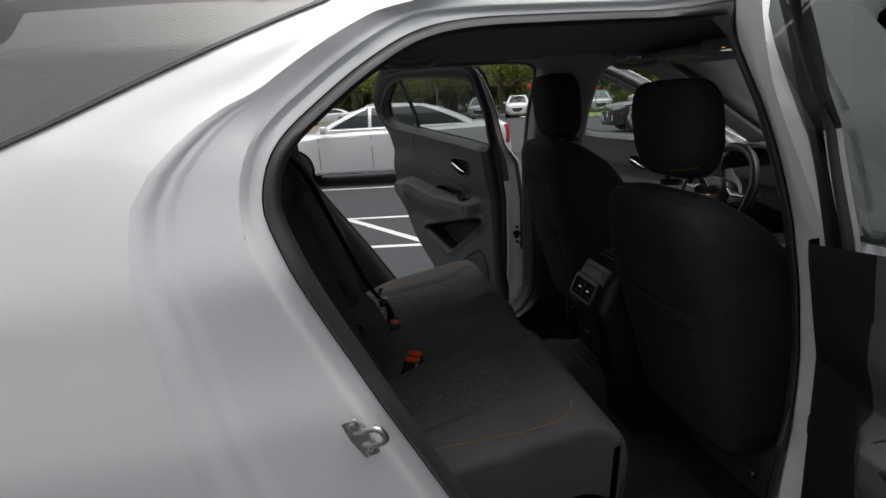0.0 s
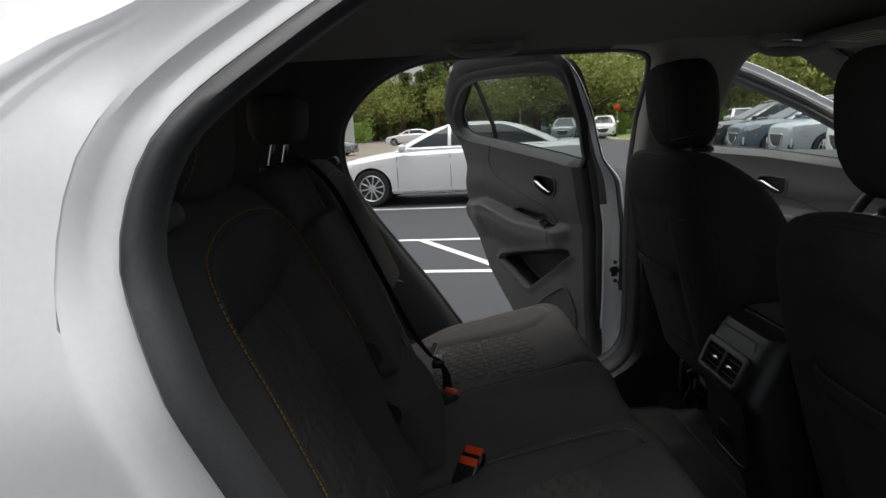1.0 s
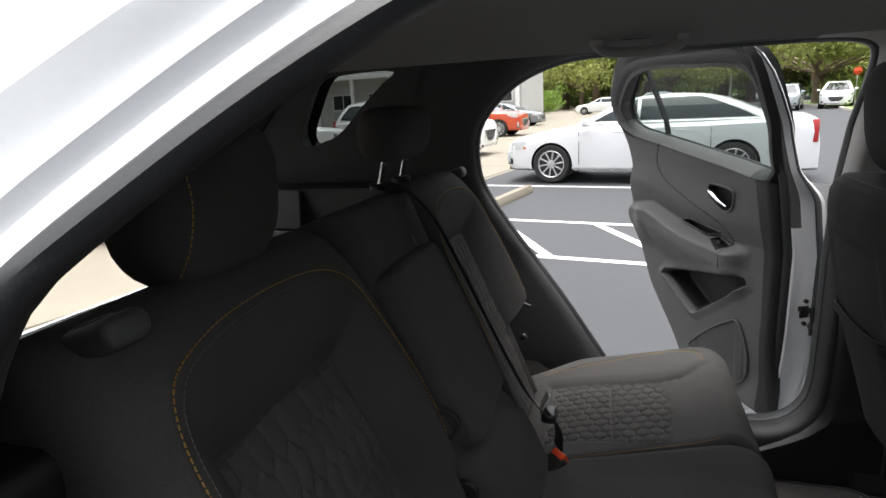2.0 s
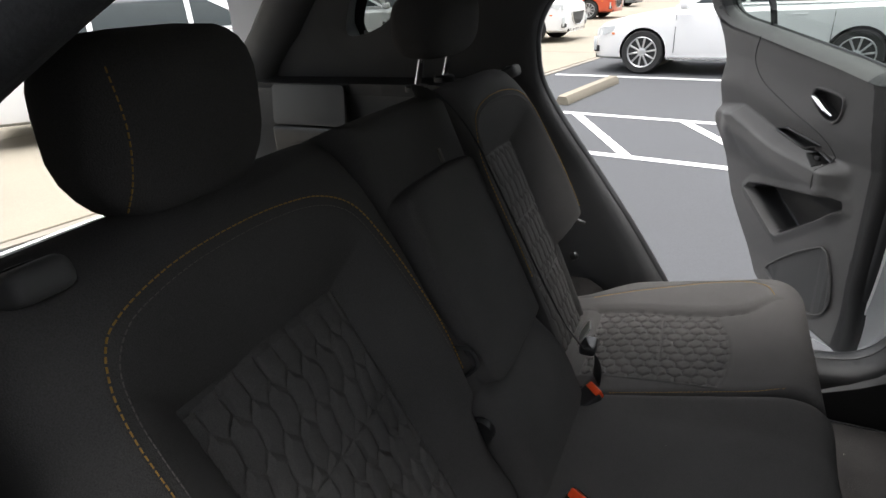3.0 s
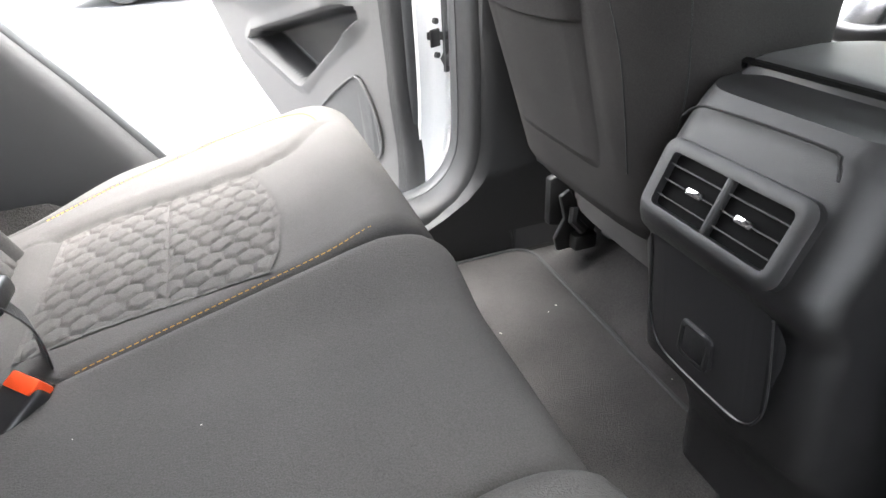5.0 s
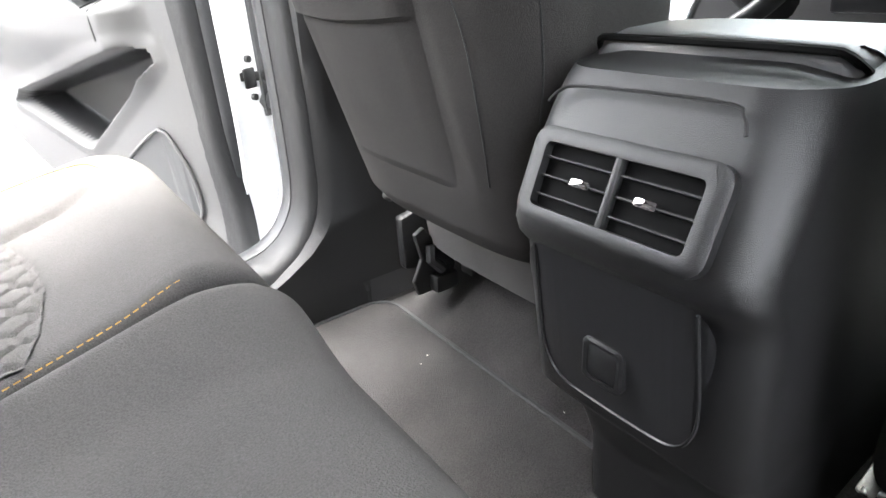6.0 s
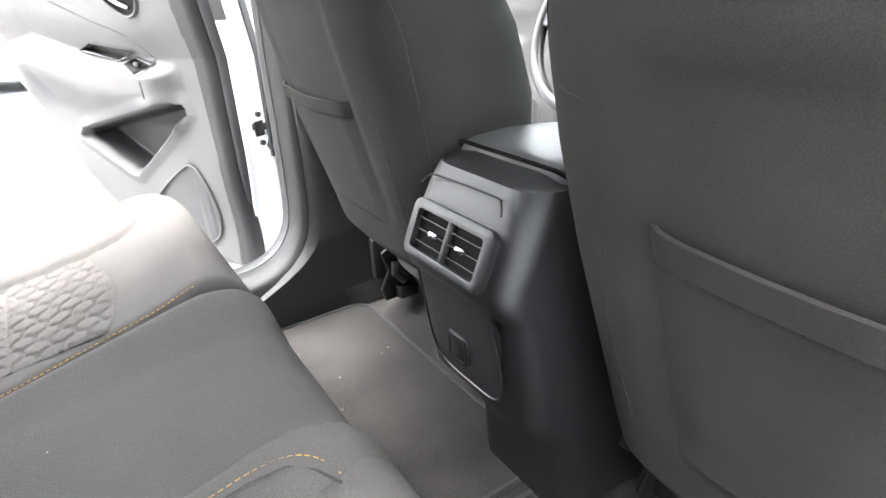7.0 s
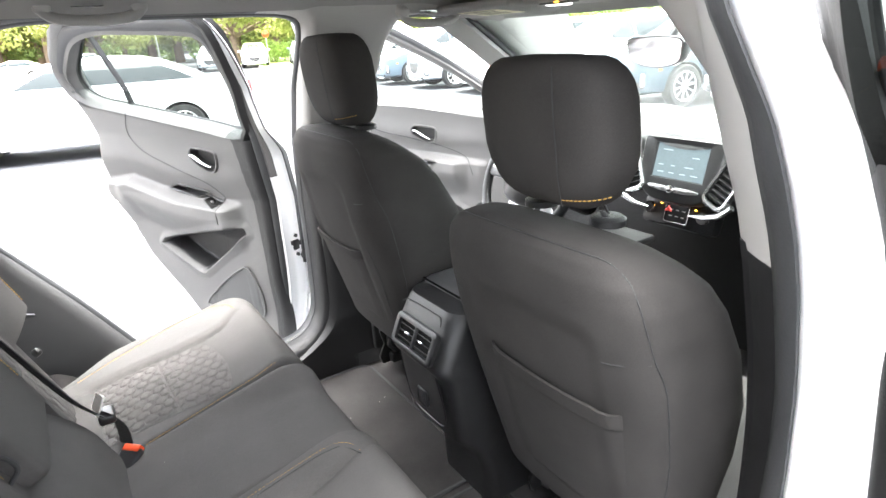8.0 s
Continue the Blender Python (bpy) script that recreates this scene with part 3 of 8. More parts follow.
# painted stall lines and the hatched gap
lines = [((-4.1, 8.92), (1.5, 8.92)), ((-4.1, 5.98), (1.5, 5.98)), ((-4.1, 4.35), (1.5, 4.35)), ((-4.1, 11.9), (1.5, 11.9)), ((-4.1, 14.8), (1.5, 14.8))]
lines += [((-2.45 + 1.25 * k, 5.95), (-1.30 + 1.25 * k, 4.38)) for k in range(-1, 4)]
mark = tagged(new("stall_marking"), "white painted stall lines with a hatched gap on the asphalt", "road marking", kind="structure")
for (a1, b1), (a2, b2) in lines:
    p, q = on_lot(a1, b1), on_lot(a2, b2)
    d = q - p
    part("painted_line", box((d.length, 0.10, 0.004), (p + q) / 2 + Vector((0, 0, -0.007)), m=Matrix.Rotation(math.atan2(d.y, d.x), 4, "Z")), STRIPE, mark, "", 0)


def wheel_stop(a, b):
    w = empty("wheel_stop", Matrix.Translation(on_lot(a, b, -0.01)) @ Matrix.Rotation(LOT, 4, "Z"), "weathered tan concrete wheel stop lying on the asphalt", "wheel stop", "wheel stops")
    sec = [(-0.085, 0), (-0.085, 0.05), (-0.055, 0.115), (0.055, 0.115), (0.085, 0.05), (0.085, 0)]
    part("block", loft([[(x, y, z * k) for x, z in sec] for y, k in ((-0.93, 0.9), (-0.90, 1.0), (0.90, 1.0), (0.93, 0.9))], True, True), CONCRETE, w, "", 30)
    return w


wheel_stop(-2.85, 7.35)
wheel_stop(-2.85, 10.4)

# planted island with a kerb
GRASS = material("mown_grass", (0.10, 0.17, 0.035), 0.95, vary=0.35, scale=1.5, fine=60, bump=0.8, tint=(0.16, 0.22, 0.06))
KERB = material("kerb_concrete", (0.40, 0.37, 0.32), 0.9, vary=0.15, scale=2, bump=0.3)
isle = tagged(new("planted_island"), "grassed island with a pale concrete kerb", "island", kind="structure")
io = smooth_line([(12.2, 34.0), (13.8, 33.2), (30, 36.5), (60, 42), (60, 75), (20, 66), (13.2, 42)], 60, True)
part("kerb", loft([[(x, y, -0.02) for x, y in offset2(io, 0.16)], [(x, y, 0.12) for x, y in offset2(io, 0.15)], [(x, y, 0.13) for x, y in offset2(io, 0.0)], [(x, y, 0.08) for x, y in offset2(io, -0.02)]]), KERB, isle, "", 30)
bm = bmesh.new()
bm.faces.new([bm.verts.new((x, y, 0.10)) for x, y in io])
part("lawn", bm, GRASS, isle, "mown green lawn", 0)


# ---- rear bench ----
BACK_O, BACK_U, BACK_N = Vector((0.03, 0, 0.75)), Vector((-0.37, 0, 0.93)).normalized(), Vector((0.93, 0, 0.37)).normalized()


def on_back(y, v, off):
    return BACK_O + BACK_U * v + BACK_N * off + Vector((0, y, 0))


def dist_line(p, line, closed=True):
    best = 9.0
    pts = line + line[:1] if closed else line
    for (x1, y1), (x2, y2) in zip(pts, pts[1:]):
        dx, dy = x2 - x1, y2 - y1
        t = max(0, min(1, ((p[0] - x1) * dx + (p[1] - y1) * dy) / (dx * dx + dy * dy + 1e-12)))
        best = min(best, math.hypot(p[0] - x1 - t * dx, p[1] - y1 - t * dy))
    return best


def hexes(a, b, w, tall):
    """Distance inwards from the seams of a field of hexagons w wide, stretched by tall along b."""
    b = b / tall
    best = 9.0
    pitch = w * math.sqrt(3) / 2
    row = round(b / pitch)
    for r in (row - 1, row, row + 1):
        shift = 0.5 * w * (r % 2)
        c = round((a - shift) / w)
        for k in (c - 1, c, c + 1):
            dx, dy = abs(a - (k * w + shift)), abs(b - r * pitch)
            best = min(best, max(dx, 0.5 * dx + 0.866 * dy))
    return w / 2 - best


def quilt(place, poly, seams, w, tall, cell=0.0020, drop=0.0065):
    """Quilted cloth over a polygon in the plane (a, b): place(a, b, h) lays it on the seat."""
    a0, a1 = min(p[0] for p in poly), max(p[0] for p in poly)
    b0, b1 = min(p[1] for p in poly), max(p[1] for p in poly)
    na, nb = int((a1 - a0) / cell), int((b1 - b0) / cell)

    def f(u, v):
        a, b = a0 + (a1 - a0) * u, b0 + (b1 - b0) * v
        d = max(0.0, hexes(a + 0.0020 * math.sin(31 * b) + 0.0008 * math.sin(170 * b), b + 0.0012 * math.sin(95 * a), w, tall))
        for s in seams:
            d = min(d, 0.8 * dist_line((a, b), s, False))
        edge = dist_line((a, b), poly)
        lift = drop * (0.72 * min(1, d / (w * 0.16)) ** 0.7 + 0.28 * min(1, d / (w * 0.45)))
        lift *= min(1, edge / 0.008) ** 0.7
        return place(a, b, lift)

    return sheet(f, na, nb, keep=lambda u, v: inside(poly, a0 + (a1 - a0) * u, b0 + (b1 - b0) * v))


def outside(poly, x, y):
    """Distance outwards from a convex outline with its corners mitred."""
    n = len(poly)
    turn = 1 if sum(poly[i][0] * poly[(i + 1) % n][1] - poly[(i + 1) % n][0] * poly[i][1] for i in range(n)) > 0 else -1
    best = -9.0
    for (x1, y1), (x2, y2) in zip(poly, poly[1:] + poly[:1]):
        k = math.hypot(x2 - x1, y2 - y1)
        best = max(best, turn * ((y2 - y1) * (x - x1) - (x2 - x1) * (y - y1)) / k)
    return best


bench = empty("rear_bench_seat", None, "black cloth rear bench seat with hexagon-quilted inserts and mustard stitching", "car seat")


def backrest(loop_pts, insert, core, side, seams, top=0.60, drop=0.0062):
    """One padded backrest section: border facets fall from a stitched loop to a sunken quilted insert. side(v): its two edges."""
    loop = smooth_line(loop_pts, 70)
    border = loop + [(loop[-1][0], -0.25), (loop[0][0], -0.25)]

    def off(y, v):
        di = outside(core, y, v)
        dl = dist_line((y, v), loop, False)
        if di < 0:
            o = -0.050 + 0.004 * min(1, -di / 0.05)
        elif inside(border, y, v):
            t = di / (di + dl + 1e-6)
            o = -0.050 + 0.055 * t ** 0.85 + 0.004 * math.sin(math.pi * t)
        else:
            o = 0.005 - 0.30 * dl - 2.6 * dl * dl
        if dl < 0.006:
            o -= 0.0035 * (1 - dl / 0.006) ** 0.7
        a, b = side(v)
        e = min(y - a, b - y, top - v)
        r = 0.030
        if e < r:
            o -= r * (1 - math.sqrt(max(0, 1 - (1 - e / r) ** 2)))
        return o

    def f(u, v):
        vv = -0.10 + (top + 0.10) * v
        a, b = side(vv)
        y = a + (b - a) * u
        return on_back(y, vv, off(y, vv))

    cover = sheet(f, 120, 150, thick=-BACK_N * 0.09)
    sec = part("backrest", cover, CLOTH, bench, "dark cloth backrest with raised border", 40)
    part("quilted_insert", quilt(lambda a, b, h: on_back(a, b, off(a, b) + h + 0.0005), insert, seams, 0.0262, 2.25, drop=drop), CLOTH_IN, sec, "hexagon-quilted charcoal cloth insert", 0)
    stitches([on_back(y, v, off(y, v) + 0.0022) for y, v in smooth_line([p for p in offset2(loop, 0.004)[2:-2] if p[1] > 0.225], 60)], THREAD, sec, length=0.0050, gap=0.0020, r=0.0009, label="mustard stitching")
    inner = [p for p in offset2(loop, -0.006)[3:-3] if p[1] > 0.225]
    stitches([on_back(y, v, off(y, v) + 0.0008) for y, v in inner[::2]], GREY_THREAD, sec, r=0.0006, label="grey topstitching")
    return sec


R_LOOP = [(-0.563, 0.02), (-0.561, 0.20), (-0.557, 0.36), (-0.560, 0.45), (-0.552, 0.498), (-0.532, 0.523), (-0.47, 0.541), (-0.39, 0.546), (-0.32, 0.542), (-0.27, 0.531), (-0.230, 0.505), (-0.205, 0.455), (-0.180, 0.375), (-0.162, 0.295), (-0.150, 0.205), (-0.148, 0.02)]
R_INSERT = [(-0.500, 0.418), (-0.40, 0.430), (-0.268, 0.430), (-0.228, 0.12), (-0.205, -0.04), (-0.455, -0.04), (-0.478, 0.24)]
R_CORE = [(-0.500, 0.428), (-0.268, 0.430), (-0.205, -0.06), (-0.455, -0.06)]
R_SEAMS = [[(-0.52, 0.255), (-0.22, 0.283)], [(-0.52, 0.112), (-0.18, 0.139)]]
right_back = backrest(R_LOOP, R_INSERT, R_CORE, lambda v: (-0.615 + 0.10 * step(0.23, 0.19, v), -0.139 - 0.016 * step(0.20, 0.17, v) * step(0.02, 0.10, v)), R_SEAMS)
L_LOOP = [(0.165, 0.02), (0.16, 0.25), (0.152, 0.42), (0.158, 0.49), (0.185, 0.530), (0.25, 0.546), (0.34, 0.546), (0.42, 0.530), (0.472, 0.490), (0.505, 0.40), (0.530, 0.30), (0.535, 0.20), (0.520, 0.02)]
L_INSERT = [(0.242, 0.446), (0.33, 0.452), (0.414, 0.442), (0.422, 0.30), (0.430, 0.16), (0.425, -0.02), (0.235, -0.02), (0.24, 0.2)]
L_CORE = [(0.242, 0.448), (0.414, 0.448), (0.430, -0.02), (0.235, -0.02)]
L_SEAMS = [[(0.20, 0.300), (0.45, 0.297)], [(0.20, 0.154), (0.47, 0.162)]]
left_back = backrest(L_LOOP, L_INSERT, L_CORE, lambda v: (0.135, lerp(v, [0.185, 0.215, 0.30, 0.42, 0.60], [0.455, 0.566, 0.578, 0.572, 0.552])), L_SEAMS, drop=0.0042)


def centre_off(y, v):
    e = min(y + 0.150, 0.135 - y, 0.60 - v)
    o = -0.010
    if v < 0.178:
        o += 0.042 * math.sin(min(1, (0.178 - v) / 0.12) * math.pi / 2) ** 0.8
    r = 0.03
    return o - (r * (1 - math.sqrt(max(0, 1 - (1 - e / r) ** 2))) if e < r else 0)


part("centre_backrest", sheet(lambda u, v: on_back(-0.150 + 0.285 * u, -0.10 + 0.70 * v, centre_off(-0.150 + 0.285 * u, -0.10 + 0.70 * v)), 60, 120, thick=-BACK_N * 0.08), CLOTH, bench, "plain dark centre backrest", 50)
# the folded armrest: a flat padded panel with a tight radius, narrower at its foot
arm_outline = [(-0.096, 0.176), (-0.118, 0.235), (-0.133, 0.30), (-0.142, 0.37), (-0.146, 0.450), (-0.140, 0.476), (-0.120, 0.487), (-0.06, 0.490), (0.055, 0.488), (0.076, 0.482), (0.084, 0.464), (0.095, 0.34), (0.106, 0.205), (0.102, 0.187), (0.06, 0.181)]
ao = smooth_line(arm_outline, 90, True)
ac = (sum(p[0] for p in ao) / 90, sum(p[1] for p in ao) / 90)
rings = [[on_back(y, v, -0.03) for y, v in ao]]
for d, o in ((0, 0.010), (-0.0015, 0.0155), (-0.005, 0.0195), (-0.010, 0.0215)):
    rings.append([on_back(y, v, o) for y, v in offset2(ao, d)])
for k in (0.80, 0.6, 0.4, 0.2, 0.05):
    rings.append([on_back(ac[0] + (y - ac[0]) * k, ac[1] + (v - ac[1]) * k, 0.0215 + 0.004 * (1 - k)) for y, v in offset2(ao, -0.010)])
armrest = part("fold_down_armrest", loft(rings, True, True), CLOTH, bench, "folded dark cloth centre armrest", 50)
part("pull_tab", box((0.004, 0.008, 0.020), on_back(0.0, 0.506, 0.010), 0.001, m=Matrix.Rotation(radians(-22), 4, "Y")), GREY_THREAD, armrest, "pale cloth pull tab")
part("hinge_bolt", lathe([(0.020, -0.010), (0.020, 0.002), (0.016, 0.007), (0.009, 0.008), (0.007, 0.005), (0.001, 0.005)], 24, Matrix.Translation(on_back(-0.153, 0.135, -0.014)) @ Matrix.Rotation(radians(-90), 4, "X")), PLASTIC, right_back, "black hinge bolt")
part("release_loop", tube(curve([on_back(-0.141, 0.262, -0.02), on_back(-0.134, 0.255, 0.006), on_back(-0.131, 0.225, 0.008), on_back(-0.139, 0.212, -0.02)], 14, False), 0.0035, 8), WEBBING, right_back, "black release loop")


# cushions
def cushion(y0, y1, prof, bulge, n=120, r=0.022):
    """Seat cushion: profile of (x, z) from the crease over the front edge; y0(x), y1(x): its sides."""
    line = [(p[0], p[1]) for p in curve([(x, z, 0) for x, z in prof], 70, False)]

    def f(u, v):
        i = min(int(v * 69), 68)
        k = v * 69 - i
        x = line[i][0] + (line[i + 1][0] - line[i][0]) * k
        z = line[i][1] + (line[i + 1][1] - line[i][1]) * k
        s = 0.5 - 0.5 * math.cos(math.pi * u)
        s = 0.5 * s + 0.5 * u
        xx = min(x, 0.42)
        a, b = y0(xx), y1(xx)
        y = a + (b - a) * s
        e = min(s, 1 - s) * (b - a)
        drop = r * (1 - math.sqrt(max(0, 1 - (1 - min(e, r) / r) ** 2)))
        top = step(0.75, 0.5, v) if v > 0.5 else 1.0
        z += bulge(x, y) * (1 if v < 0.66 else step(0.86, 0.66, v)) - drop * (1 if v < 0.7 else 0.3)
        x -= drop * (0 if v < 0.6 else 0.8)
        return (x, y, z)

    return sheet(f, n, 150, thick=(-0.01, 0, -0.12)), f


def height_on(prof, bulge):
    line = [(p[0], p[1]) for p in curve([(x, z, 0) for x, z in prof], 70, False)]
    top = [p for p in line if p[1] > 0.70]
    last = max(range(len(top)), key=lambda i: top[i][0])
    xs, zs = [p[0] for p in top[:last + 1]], [p[1] for p in top[:last + 1]]
    return lambda x, y: lerp(x, xs, zs) + bulge(x, y)


SIDE_PROF = [(-0.08, 0.715), (0.0, 0.737), (0.10, 0.765), (0.20, 0.785), (0.30, 0.805), (0.37, 0.818), (0.41, 0.810), (0.438, 0.785), (0.450, 0.745), (0.445, 0.68), (0.43, 0.55), (0.415, 0.44)]
RIGHT_PROF = [(x + (0.006 if x > 0.25 else 0), z) for x, z in SIDE_PROF]
MID_PROF = [(-0.08, 0.735), (0.0, 0.748), (0.10, 0.758), (0.20, 0.766), (0.30, 0.774), (0.38, 0.779), (0.425, 0.770), (0.450, 0.745), (0.458, 0.70), (0.452, 0.64), (0.44, 0.54), (0.42, 0.44)]


def left_in(x):
    return 0.132 + 0.125 * max(0, x - 0.05)


def right_in(x):
    return lerp(x, [-0.1, 0.08, 0.14, 0.19, 0.42], [-0.200, -0.190, -0.158, -0.138, -0.124])


def left_line(x):
    """The piped outer edge of a side cushion."""
    return lerp(x, [0.0, 0.06, 0.13, 0.19, 0.25, 0.32, 0.36, 0.40], [0.530, 0.540, 0.553, 0.567, 0.580, 0.582, 0.566, 0.545])


def fold_line(x):
    """Where the flat seat panel meets the side roll."""
    return lerp(x, [0.0, 0.03, 0.14, 0.22, 0.28, 0.33, 0.38, 0.42], [0.462, 0.460, 0.449, 0.436, 0.436, 0.450, 0.500, 0.520])


L_SEAT = [(0.032, 0.205), (0.10, 0.198), (0.20, 0.187), (0.276, 0.176), (0.288, 0.211), (0.297, 0.283), (0.292, 0.352), (0.273, 0.428), (0.22, 0.431), (0.14, 0.444), (0.032, 0.454)]


def left_bulge(x, y):
    roll, rear = fold_line(x) - y, x - 0.024
    flat = min(roll, rear)
    b = -0.012 if flat > 0 else -0.012 + 0.011 * min(1, -flat / 0.024) ** 0.55
    b = b + (0.0 - b) * step(0.33, 0.41, x)
    b -= 0.003 * max(0, 1 - abs(roll) / 0.005) * step(0.40, 0.38, x) + 0.003 * max(0, 1 - abs(y - left_line(x)) / 0.006) * step(0.39, 0.37, x)
    if inside(L_SEAT, x, y):
        b -= 0.0045 * min(1, dist_line((x, y), L_SEAT) / 0.006)
    return b


RIGHT_INSERT = [(0.03, -0.268), (0.14, -0.252), (0.209, -0.240), (0.285, -0.228), (0.300, -0.27), (0.304, -0.33), (0.297, -0.40), (0.275, -0.455), (0.18, -0.455), (0.03, -0.468)]


def right_fold(x):
    return lerp(x, [0.0, 0.07, 0.21, 0.28, 0.345, 0.40, 0.43], [-0.275, -0.264, -0.238, -0.226, -0.210, -0.194, -0.180])


def right_bulge(x, y):
    side = y - right_fold(x)
    out = -fold_line(x) - 0.02 - y
    b = -0.010
    if side > 0:
        b += 0.014 * min(1, side / 0.022) ** 0.6
    if out > 0:
        b += 0.017 * min(1, out / 0.024) ** 0.55
    b = b + (0.0 - b) * step(0.36, 0.43, x)
    b -= 0.003 * max(0, 1 - abs(side) / 0.005) + 0.002 * max(0, 1 - abs(out) / 0.005)
    if inside(RIGHT_INSERT, x, y):
        b -= 0.0045 * min(1, dist_line((x, y), RIGHT_INSERT) / 0.006)
    return b


def mid_bulge(x, y):
    lean = step(0.07, 0.17, y) * lerp(x, [0.05, 0.20, 0.38, 0.44], [0.0, 0.016, 0.030, 0.026])
    return 0.006 * math.cos(y * 6) + lean


bm, _ = cushion(left_in, lambda x: 0.605 - 0.05 * step(0.1, -0.05, x), SIDE_PROF, left_bulge)
lc = part("cushion", bm, CLOTH, bench, "dark cloth seat cushion with raised side bolster", 50)
lh = height_on(SIDE_PROF, left_bulge)
part("quilted_insert", quilt(lambda a, b, h: Vector((a, b, lh(a, b) + h + 0.0008)), L_SEAT, [[(0.180, 0.10), (0.166, 0.48)]], 0.0275, 1.05, drop=0.0048), CLOTH_IN, lc, "hexagon-quilted charcoal cloth insert", 0)
stitches([Vector((x, left_in(x) + 0.011, lh(x, left_in(x) + 0.011) - 0.0035)) for x in np.linspace(0.10, 0.38, 24)], THREAD, lc, label="mustard stitching")
sl = [(x, left_line(x) - 0.004) for x in np.linspace(0.0, 0.345, 22)] + [(0.362, 0.553), (0.371, 0.535), (0.377, 0.512)]
stitches([Vector((x, y, lh(x, y) + 0.0015)) for x, y in sl], THREAD, lc, label="mustard stitching")
bm, _ = cushion(lambda x: -0.64 + 0.05 * step(0.1, -0.05, x), right_in, RIGHT_PROF, right_bulge)
rc = part("cushion", bm, CLOTH, bench, "dark cloth seat cushion with curved stitching", 50)
rh = height_on(RIGHT_PROF, right_bulge)
R_SEAT = RIGHT_INSERT
part("quilted_insert", quilt(lambda a, b, h: Vector((a, b, rh(a, b) + h + 0.0008)), R_SEAT, [[(0.175, -0.20), (0.165, -0.48)]], 0.0275, 1.05, drop=0.0048), CLOTH_IN, rc, "hexagon-quilted charcoal cloth insert", 0)
rl = [(0.131, -0.172), (0.16, -0.168), (0.198, -0.165), (0.235, -0.162), (0.273, -0.160), (0.31, -0.159), (0.344, -0.160), (0.371, -0.166), (0.388, -0.178), (0.400, -0.195)]
stitches([Vector((x, y, rh(x, y) - 0.002 + 0.0015)) for x, y in rl], THREAD, rc, label="mustard stitching")
part("piping_seam", tube([Vector((x - 0.004, y - 0.009, rh(x, y - 0.009))) for x, y in rl], 0.0013, 5), CLOTH_SIDE, rc, "dark seam")
rl2 = [(x, -0.02 - left_line(x)) for x in np.linspace(0.0, 0.345, 20)] + [(0.362, -0.573), (0.371, -0.555), (0.377, -0.53)]
stitches([Vector((x, y, rh(x, y) + 0.0015)) for x, y in rl2], THREAD, rc, label="mustard stitching")
bm, _ = cushion(lambda x: right_in(x) + 0.002, lambda x: left_in(x) - 0.002, MID_PROF, mid_bulge, r=0.022)
part("centre_cushion", bm, CLOTH, bench, "plain dark centre seat cushion", 50)


# buckles standing in the crease
def buckle(at, turn, lean, long_neck=0.05):
    b = empty("seatbelt_buckle", pose(*at, 0, lean, turn), "black seatbelt buckle with an orange-red button, set between the rear cushions", "seatbelt buckle", "rear seatbelt buckles")
    part("housing", box((0.050, 0.042, 0.021), (0.0, 0, 0), 0.006, 3), SATIN, b)
    part("release_button", box((0.014, 0.034, 0.0165), (0.0230, 0, 0.0035), 0.002, 2), ORANGE, b, "orange-red button")
    part("stalk", box((long_neck, 0.026, 0.008), (-0.02 - long_neck / 2, 0, -0.002), 0.003), WEBBING, b)
    part("slot", box((0.004, 0.024, 0.003), (0.0300, 0, -0.006), 0.0005), BLACK_STEEL, b)
    return b


buckle((0.065, 0.106, 0.757), 45, -25)
buckle((0.103, -0.154, 0.761), 58, -45)
buckle((0.091, -0.187, 0.761), 58, -45)


# head restraints
def headrest(w, h, d, tilt=0.0, bulge=0.0):
    """Cushioned head restraint: rounded block, wider above, centred on its base."""
    rings = []
    for t in (0.0, 0.015, 0.04, 0.09, 0.16, 0.26, 0.38, 0.5, 0.62, 0.74, 0.84, 0.91, 0.96, 0.985, 1.0):
        s = (1 - abs(2 * t - 1) ** 3.6) ** (1 / 2.4)
        ww = w * (0.86 + 0.14 * step(0, 0.4, t)) * (0.46 + 0.54 * s) * (1 if 0 < t < 1 else 0.75)
        dd = d * (0.30 + 0.70 * s) * (0.9 + 0.1 * t) * (1 if 0 < t < 1 else 0.5)
        ring_ = []
        for k in range(40):
            a = k * math.tau / 40
            c, n = math.cos(a), math.sin(a)
            ring_.append((tilt * h * t + dd * math.copysign(abs(c) ** 0.62, c), ww * math.copysign(abs(n) ** 0.55, n), h * t))
        rings.append(ring_)
    return loft(rings, True, True)


def posts(thing, y, z0, z1, x=0.0, lean=0.0, grommet=0.022, offs=(-1, 1)):
    for s in offs:
        part("post", tube([(x - lean * (z0 - z1), s * y, z0), (x, s * y, z1)], 0.0062, 12), CHROME, thing, "chrome headrest post")
        part("grommet", lathe([(0.010, 0.005), (grommet * 0.8, 0.005), (grommet, 0.001), (grommet, -0.008)], 24, Matrix.Translation((x - lean * (z0 - z1), s * y, z0 + 0.004))), PLASTIC, thing)


